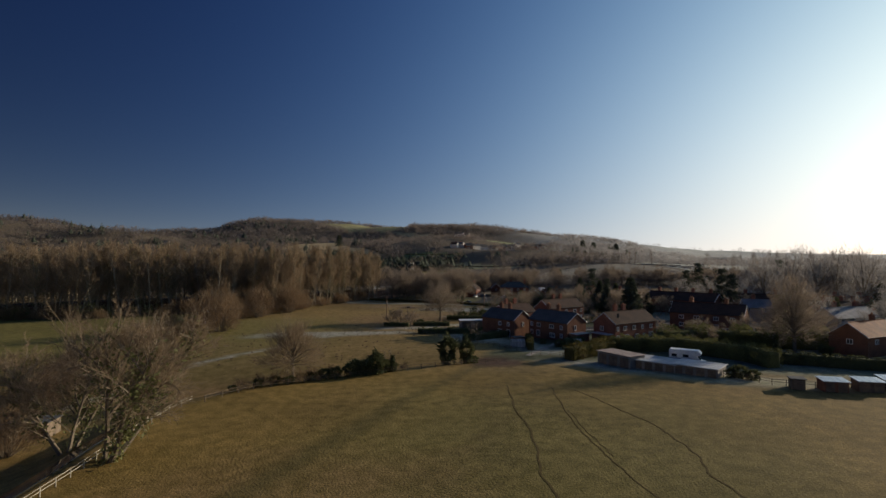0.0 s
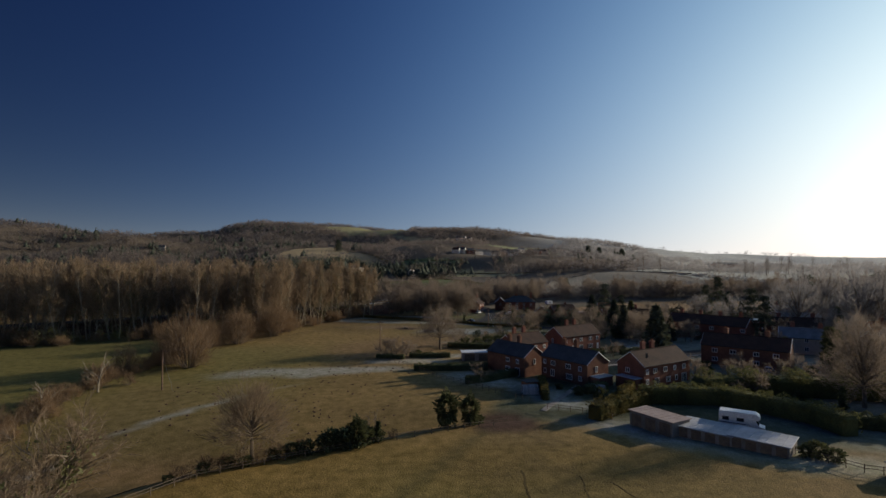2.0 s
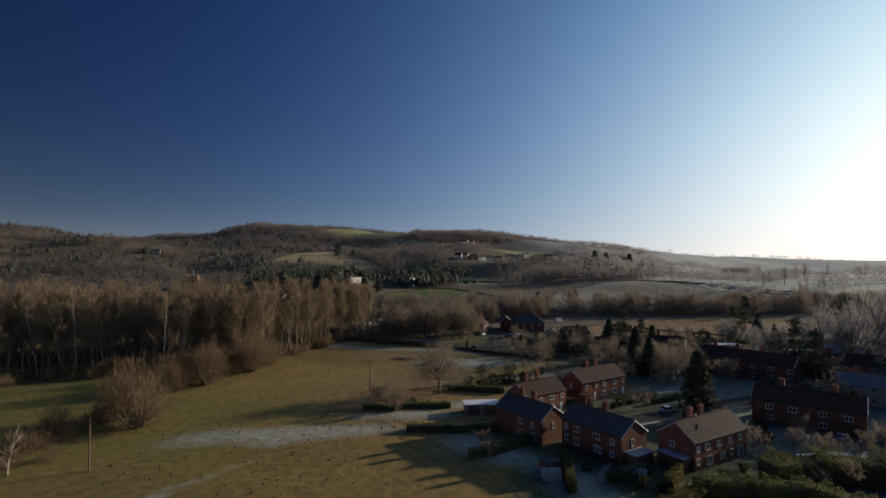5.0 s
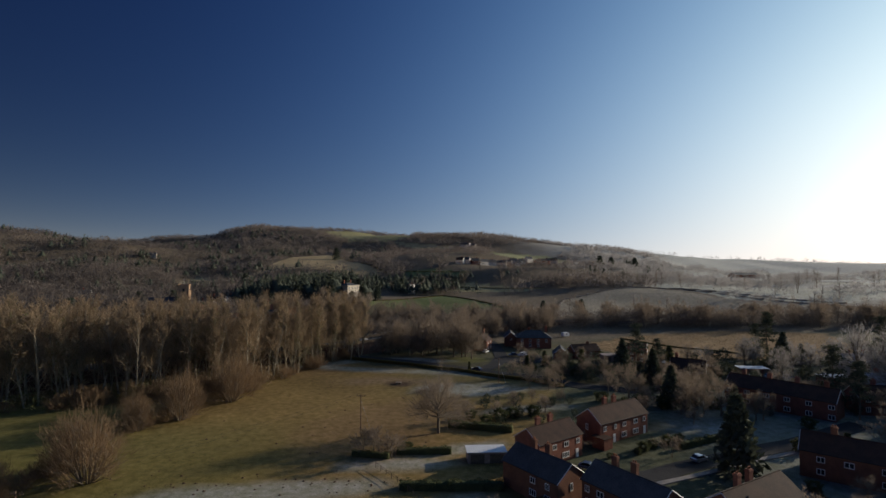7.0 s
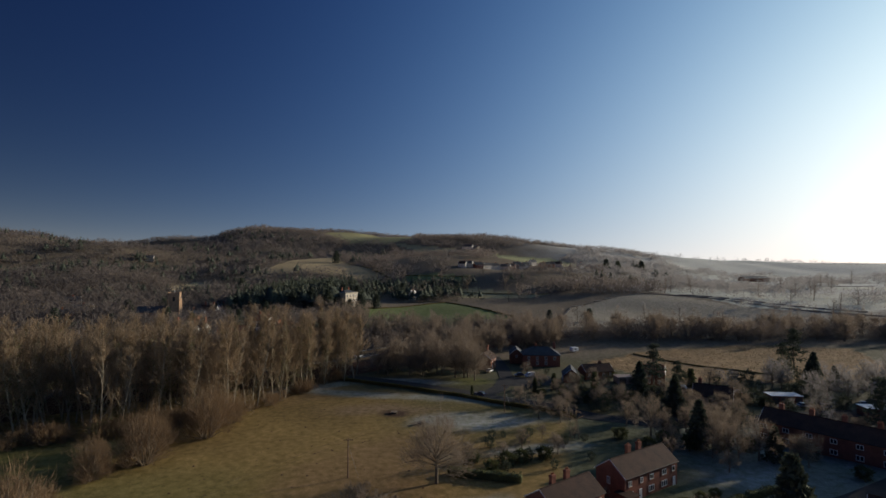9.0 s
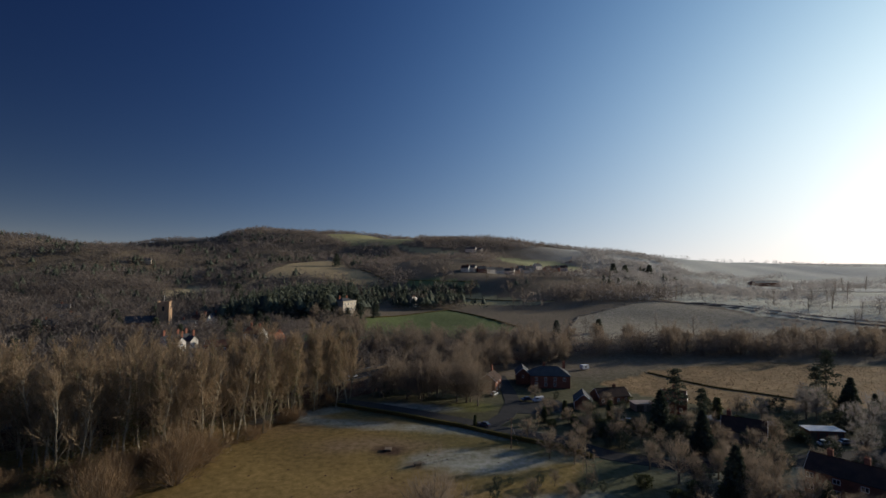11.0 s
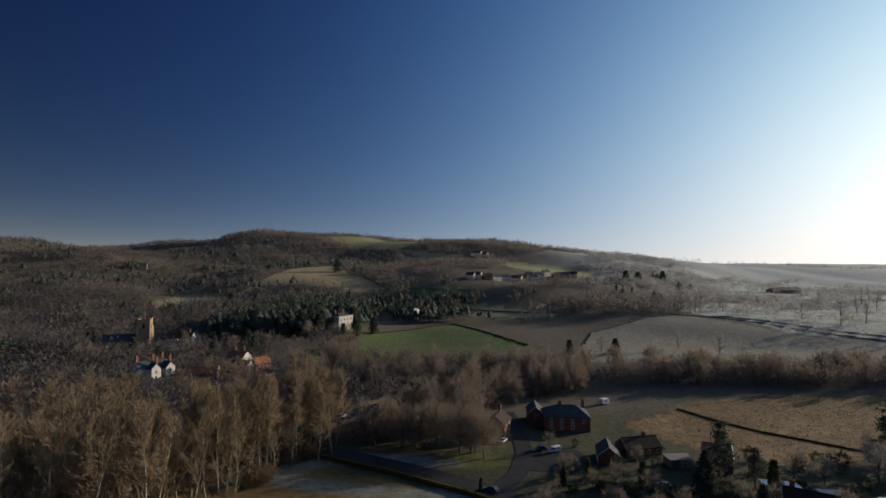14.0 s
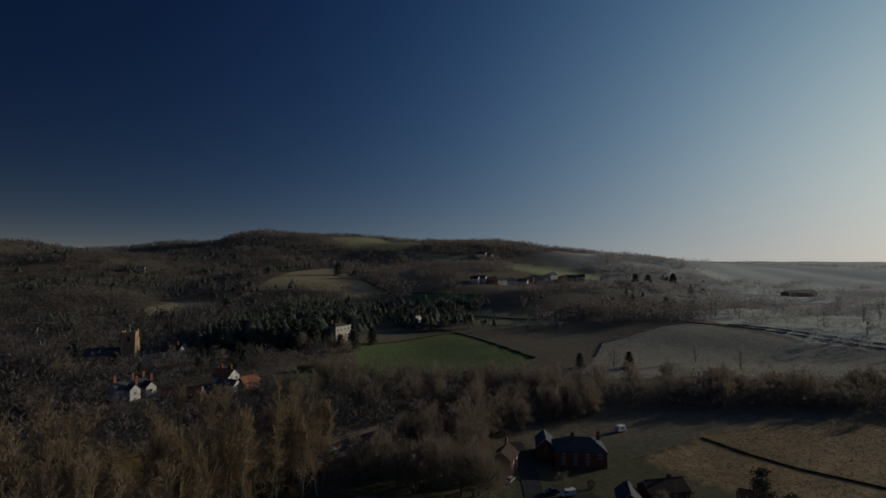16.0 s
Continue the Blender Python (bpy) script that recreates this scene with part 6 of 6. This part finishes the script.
car(126, 249, 10, BLUE, "dark blue car among the garages")
car(113, 249, 5, WHITE, "white car among the garages")
car(19.5, 306, 60, WHITE, "white car beside the brick house")
car(141, 252, 60, SILVER, "silver car parked beyond the garages")


def motorhome(x, y, turn):
    ob = thing("motorhome", x, y, gz(x, y) + 0.02, turn, "white motorhome with an over-cab berth parked by the hedge", "motorhome")
    ob.matrix_basis = ob.matrix_basis @ Matrix.Diagonal((1.1, 1.1, 1.1, 1))
    part("body", side_shape([(-3.2, 0.45), (1.3, 0.45), (1.3, 1.9), (2.3, 2.05), (2.45, 2.5), (1.9, 2.95), (-3.1, 2.95)], 2.25, 0.1), WHITE, ob)
    part("cab", side_shape([(1.2, 0.4), (3.0, 0.4), (3.05, 1.0), (2.3, 1.15), (1.75, 1.95), (1.2, 1.95)], 1.95, 0.06), WHITE, ob)
    part("windscreen", side_shape([(2.2, 1.2), (2.27, 1.2), (1.85, 1.82), (1.75, 1.82)], 1.7, 0.01), glass, ob, "dark windscreen")
    for k, (wx, w) in enumerate(((-2.2, 0.9), (-0.2, 1.0))):
        for s in (-1, 1):
            part("side_window", block(w, 0.04, 0.55, wx, s * 1.13, 1.6, 0.015), glass, ob, "dark side window")
    part("door", block(0.62, 0.04, 1.75, 0.8, -1.13, 0.55, 0.015), WHITE, ob)
    part("stripe", block(4.2, 0.03, 0.12, -1.0, -1.135, 1.2, 0.005), BLUE, ob, "blue side stripe")
    for sx in (-1.9, 2.3):
        for sy in (-0.95, 0.95):
            wheel(ob, sx, sy, 0.35)


motorhome(51.6, 108.2, -32)
caravan = thing("caravan", 68, 352, gz(68, 352), 30, "small white touring caravan at the field edge", "caravan")
part("body", side_shape([(-2.2, 0.5), (2.2, 0.5), (2.4, 1.4), (1.9, 2.5), (-1.9, 2.6), (-2.4, 1.6)], 2.2, 0.12), WHITE, caravan)
part("window", block(1.2, 0.05, 0.6, 0, -1.1, 1.4, 0.02), glass, caravan)
for s in (-1, 1):
    wheel(caravan, 0, s * 1.0)


# ---- beyond the village: villas, church, manor and far hamlets ----
def plain_windows(L, storeys, n, w=1.1, h=1.4):
    return [(-L / 2 + L * (k + 0.5) / n, 0.8 + 2.7 * f, w, h, 2) for k in range(n) for f in range(storeys)]


house(18.5, 315, 70, 9, 7, 5, 7.6, BRICK, TILE, "red brick cottage with a tall chimney beside the copse", ((3, 0.3, 2.4),), plain_windows(9, 2, 2), (), (), ((0, 3.2, 1, 1.2, 2),))
house(34, 329, 86, 10, 6, 4.6, 7.2, BROWN_BRICK, SLATE, "gabled brick annex beside the villa", (), plain_windows(10, 2, 2), (), ((0, 3, 0.9, 1.1, 1),), ())
yard_house = house(52, 291, 80, 9, 6.5, 3.0, 5.6, BRICK, SLATE, "brick outbuilding with four white garage doors", (), (), (), (), ((0, 3.4, 0.8, 0.8, 1),))
for k in range(4):
    part("garage_door", block(0.1, 1.5, 2.3, 0, 0, 0, 0.02), WHITE, yard_house, "white garage door").matrix_local = pose(-3.2 + 2.15 * k, 3.28, 0, 0, 0, 90)
house(64, 297, 14, 13, 7, 3.0, 5.4, BROWN_BRICK, TILE, "brown-roofed bungalow behind the yard", ((2, 0.3, 1.2),), plain_windows(13, 1, 4), (), (), ())
house(84, 285, -20, 8, 7, 5, 7.6, BRICK, ORANGE_TILE, "orange brick house among pines", ((0, 0.3, 2.2),), plain_windows(8, 2, 2), (), ((0, 3, 1, 1.2, 2),), ())
house(92, 254, -30, 12, 8, 3.4, 6.6, RENDER_WALL, TILE, "pale rendered house with a frosted gable roof", ((-4, 0.3, 2.0),), plain_windows(12, 1, 3), (), ((0, 3, 1.2, 1.2, 2),), ((0, 2, 1.2, 1.2, 2),))
for x, y, a_, L, wall, roof, lab in ((128, 206, -12, 22, BRICK, TILE, "red brick terrace with pale windows"), (140, 222, -14, 14, RENDER_WALL, FELT, "pale house with a frosted roof"),
                                     (112, 178, -35, 14, RENDER_WALL, HAZE_SLATE, "pale rendered house behind dark trees"), (128, 168, 10, 13, BRICK, TILE, "brick house with a dark tiled roof"),
                                     (118, 150, 15, 16, RENDER_WALL, HAZE_SLATE, "pale house under a dark roof"), (140, 142, 10, 18, BRICK, TILE, "long brick house under a dark roof"),
                                     (150, 190, -20, 15, BRICK, ORANGE_TILE, "brick house with an orange roof"), (165, 236, -10, 16, BRICK, FELT, "brick house under a frosted roof"),
                                     (158, 258, 10, 14, RENDER_WALL, HAZE_SLATE, "pale rendered bungalow under slate")):
    house(x, y, a_, L, 7.5, 4.8, 7.4, wall, roof, lab, ((L / 4, 0.3, 1.7), (-L / 4, 0.3, 1.7)), plain_windows(L, 2, int(L / 4)), (), ((0, 3, 1, 1.2, 2),), ((0, 3, 1, 1.2, 2),), group="village houses")

# tussocks in the rough pasture
r9 = np.random.default_rng(99)
tx_, ty_ = r9.uniform(55, 230, 30000), r9.uniform(280, 375, 30000)
keep = inside(tx_, ty_, ROUGH) & (ragged(tx_, ty_, 7) + 0.5 * ragged(tx_, ty_, 2.5) > -0.9)
tx_, ty_ = tx_[keep], ty_[keep]
tussocks = leaf_cloud("grass_tussocks", np.stack((tx_, ty_, land(tx_, ty_) + 0.06), 1), 0.22, TUSSOCK, 98, 0.3)
tagged(new("grass_tussocks", tussocks), "russet grass tussocks over the rough pasture", "grass", kind="stuff")

# church tower
tx, ty = -200, 447
tower = thing("church", tx, ty, gz(tx, ty) - 2.2, 20, "sandstone church with a tall square tower", "church")
part("tower_wall", block(7.6, 7.6, 20.5, 0, 0, -1, 0.1), STONE, tower)
for k in range(4):
    a_ = k * math.pi / 2 + math.pi / 4
    part("pinnacle", rod((4.9 * math.cos(a_), 4.9 * math.sin(a_), 19.5), (4.9 * math.cos(a_), 4.9 * math.sin(a_), 21.5), 0.5, 0.15, 5), STONE, tower)
    part("buttress", block(1.3, 1.3, 17, 5.0 * math.cos(a_), 5.0 * math.sin(a_), -1, 0.08, turn=45), STONE, tower)
    part("parapet", block(7.9, 0.5, 1.0, 0, 0, 0, 0.04), STONE, tower).matrix_local = pose(0, 0, 19.5, 0, 0, 90 * k) @ pose(0, -3.7, 0)
    part("belfry_opening", block(1.5, 0.2, 3.0, 0, 0, 0, 0.05), DARK, tower, "dark louvred belfry opening").matrix_local = pose(0, 0, 14.5, 0, 0, 90 * k) @ pose(0, -3.78, 0)
part("flagpole", rod((0, 0, 19.5), (0, 0, 25), 0.1, 0.06, 6), WHITE, tower)
part("nave_wall", block(20, 9, 8, -13.5, 0, -1, 0.1), STONE, tower)
part("nave_roof", roof_mesh(20, 9, 7, 11), SLATE, tower).matrix_local = pose(-13.5, 0, 0)

# the cream manor house
mx_, my_ = -85, 499
manor = thing("manor_house", mx_, my_, gz(mx_, my_) - 1.2, 60, "cream three-storey manor house with a flat parapet", "house")
part("wall", block(15, 12, 13.5, 0, 0, -1, 0.08), RENDER_WALL, manor)
part("cornice", block(15.8, 12.8, 0.5, 0, 0, 12.0, 0.06), RENDER_WALL, manor)
part("roof", roof_mesh(13, 10, 12.6, 14.2, hip=4.5), SLATE, manor)
for k in range(4):
    for f in range(3):
        window(manor, -5.4 + 3.6 * k, -6.0, 1.2 + 3.9 * f, 1.3, 2.0, 0)
        if k < 3:
            window(manor, 7.5, -3.6 + 3.6 * k, 1.2 + 3.9 * f, 1.3, 2.0, 90)
for s in (-4, 4):
    chimney(manor, s, 1, 13, 2.6)

villa = house(-153, 377, 58, 15, 8, 6.2, 8.8, LIMEWASH, SLATE, "large white rendered house with tall red chimneys", ((-6.4, 0.3, 3.2), (2, 1.5, 3.6)), plain_windows(15, 2, 5), (), (), plain_windows(8, 2, 2), group="churchside houses", z=gz(-153, 377) - 1.6)
for wx, wl_ in ((-1.5, 5.2), (5.2, 6.0)):
    wing = part("wing_wall", walls_mesh(wl_, 4.6, 6.0, 8.4), LIMEWASH, villa, "white gabled wing")
    wing.matrix_local = pose(wx, -4 - wl_ / 2 + 0.2, 0, 0, 0, 90)
    part("wing_roof", roof_mesh(wl_, 4.6, 6.0, 8.4), SLATE, wing)
    for f in range(2):
        window(wing, -wl_ / 2, 0, 0.9 + 2.8 * f, 1.2, 1.5, -90)
    chimney(villa, wx + 2.0, -5.2, 5.8, 4.6)
chimney(villa, 6.6, 1.2, 6.6, 4.4)
house(-114, 392, -20, 11, 7, 5, 8, LIMEWASH, ORANGE_TILE, "white house with red chimneys near the green", ((-3, 0.3, 2.6), (3, 0.3, 2.6)), plain_windows(11, 2, 3), (), (), plain_windows(7, 2, 2), group="churchside houses")
house(-101, 389, 55, 9, 6, 3, 5.8, BRICK, ORANGE_TILE, "orange brick barn with a tiled gable", ((3, 0.3, 1.4),), plain_windows(9, 1, 2), (), (), ((0, 2.6, 1, 1, 1),), group="churchside houses")
house(-109, 384, -15, 11, 6, 3, 5.4, LIMEWASH, SLATE, "low white range under a slate roof", (), plain_windows(11, 1, 3), (), (), plain_windows(6, 1, 2), group="churchside houses")
house(-124, 371, 12, 17, 6.5, 3, 5.8, BRICK, ORANGE_TILE, "long outbuilding with an orange tiled roof", (), plain_windows(17, 1, 4), (), (), ((0, 1, 1.2, 1.2, 2),), group="churchside houses")
house(-178, 455, 0, 12, 7, 5, 8, LIMEWASH, TILE, "white cottage with red chimneys below the church", ((-3, 0.3, 2.6), (3, 0.3, 2.6)), plain_windows(12, 2, 3), (), (), plain_windows(7, 2, 2), group="churchside houses")
house(-178, 436, 25, 10, 6, 4, 6.6, LIMEWASH, SLATE, "white cottage with pale gable in the trees", ((-2, 0.3, 2.0),), plain_windows(10, 1, 3), (), (), plain_windows(6, 2, 2), group="churchside houses")
house(-174, 470, 60, 9, 6.5, 5, 8, LIMEWASH, SLATE, "white gabled cottage beside the church", ((0, 0.3, 1.8),), plain_windows(9, 2, 2), (), ((0, 3, 1, 1.2, 2),), plain_windows(6.5, 2, 2), group="churchside houses")
house(-281, 466, 25, 12, 7, 5, 8, LIMEWASH, SLATE, "pale house among dark trees", ((0, 0.3, 1.8),), plain_windows(12, 2, 3), (), (), plain_windows(7, 2, 2), group="churchside houses")
house(-270, 430, 40, 12, 7, 5, 8, BROWN_BRICK, SLATE, "dark-roofed house in the trees", ((0, 0.3, 1.8),), plain_windows(12, 2, 3), (), (), (), group="churchside houses")
house(-330, 520, 30, 12, 7, 5, 8, RENDER_WALL, SLATE, "pale house deep in the trees", ((0, 0.3, 1.8),), plain_windows(12, 2, 3), (), (), plain_windows(7, 2, 2), group="churchside houses")
house(-36, 586, 60, 7, 5.5, 6, 9.5, LIMEWASH, LIMEWASH, "narrow white gabled lodge among evergreens", ((0, 0.3, 1.8),), plain_windows(7, 2, 2), (), ((0, 3, 1, 1.2, 1),), ((0, 3, 1, 1.2, 1),))
wall_ob = thing("garden_wall", -85, 382, gz(-85, 382), 20, "red brick garden wall by the green", "wall")
part("wall", block(22, 0.5, 3.0, 0, 0, -0.6, 0.03), BRICK, wall_ob)
part("coping", block(22.2, 0.7, 0.15, 0, 0, 2.4, 0.03), STONE, wall_ob)
r4 = np.random.default_rng(44)
for x, y in ((17, 750), (24, 756), (38, 755), (48, 760), (60, 768), (76, 776), (86, 790), (95, 808), (108, 812), (122, 833), (134, 818), (146, 826), (100, 796), (160, 836), (196, 850)):
    house(x, y, float(r4.uniform(-30, 40)), float(r4.uniform(9, 14)), 7, 5, 8, LIMEWASH if r4.random() < 0.75 else BRICK, SLATE if r4.random() < 0.6 else TILE,
          "white rendered house in the far hamlet", ((2, 0.3, 1.6),), plain_windows(9, 2, 3), (), plain_windows(7, 1, 2), (), group="far hamlet")
house(34, 1064, -25, 20, 9, 6, 10, LIMEWASH, SLATE, "white farmhouse high on the hill", ((4, 0.3, 1.8),), plain_windows(20, 2, 4), (), (), plain_windows(9, 2, 2))
house(50, 1066, -40, 12, 8, 5, 8, RENDER_WALL, SLATE, "white farm cottage on the hill", ((2, 0.3, 1.8),), plain_windows(12, 2, 3), (), (), ())
house(460, 858, 20, 50, 14, 5, 8, BROWN_BRICK, SLATE, "long dark farm barn on the misty slope", (), (), (), (), (), name="barn")
house(-488, 898, 20, 12, 7, 5, 8, RENDER_WALL, SLATE, "white cottage on the wooded hill", (), plain_windows(12, 2, 3), (), (), ())
house(-215, 985, 20, 10, 7, 4, 7, RENDER_WALL, SLATE, "white hut at the top of the tan field", (), (), (), (), ())

# field trees on the far slopes
spread_tree = bare_tree("bare hedgerow tree on the far slope", 101, BARK, GREY_TWIG, 2.2, height=15, spread=7, bole=0.15, upright=0.4, limbs=12, forks=5, twigs=5, radius=0.4, levels=2, name="field_tree")
pale_tree = bare_tree("hedgerow tree on the slope coloured pale for haze", 102, BARK, HAZE_TWIG, 2.2, height=15, spread=7, bole=0.15, upright=0.4, limbs=12, forks=5, twigs=5, radius=0.4, levels=2, name="field_tree")
for x, y, s in ((200, 600, 1), (215, 590, 1.1), (228, 608, 1.2), (245, 600, 1.0), (262, 640, 1.1), (290, 560, 1.0), (300, 530, 0.9), (330, 545, 1.2), (350, 600, 1.0), (380, 620, 1.1), (400, 700, 1.2), (430, 660, 1.3),
                (150, 470, 0.8), (170, 455, 0.9), (95, 455, 0.7), (120, 560, 0.9), (90, 600, 1.0), (70, 590, 1.1), (56, 560, 0.9), (60, 630, 1.1), (-30, 600, 0.9), (20, 640, 1.2), (40, 690, 1.0), (-10, 680, 1.0),
                (300, 480, 0.8), (320, 500, 0.9), (350, 520, 1.0), (460, 720, 1.3), (500, 760, 1.2), (480, 640, 1.1), (520, 680, 1.2), (560, 800, 1.3), (160, 640, 1.0), (140, 600, 1.0), (180, 680, 1.1)):
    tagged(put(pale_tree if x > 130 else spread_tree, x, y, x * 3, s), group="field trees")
retire(spread_tree, pale_tree)
cedar = conifer("tall dark cedar with layered branches", 111, 18, 12, FAR_FIR, 1100, "cedar_tree", 2.0)
for x, y, s in ((-165, 404, 0.5), (-190, 420, 0.6), (-138, 412, 0.55), (-122, 432, 0.55), (-230, 440, 0.8), (-252, 400, 0.75), (-215, 400, 0.55), (-160, 446, 0.5), (-136, 455, 0.6), (-205, 372, 0.45), (-185, 350, 0.4), (-235, 365, 0.6), (-95, 478, 0.9), (-100, 494, 1.1), (-100, 500, 1.2), (-110, 486, 1.0), (-120, 470, 0.9), (-60, 500, 0.7), (-48, 606, 0.9), (-28, 606, 0.8),
                (208, 760, 1.0), (230, 780, 1.0), (288, 850, 1.1), (103, 452, 0.55), (74, 452, 0.5), (-175, 860, 1.1), (-150, 500, 1.0), (-230, 640, 1.0), (-165, 470, 0.7), (-225, 478, 0.7), (-79, 484, 0.46), (-85, 486, 0.4), (-91, 487, 0.5), (-98, 489, 0.5), (-69, 478, 0.8), (-103, 520, 0.8), (-90, 512, 1.0), (-78, 512, 0.95)):
    tagged(put(cedar, x, y, x * 3, s), group="dark evergreens round the manor")
retire(cedar)
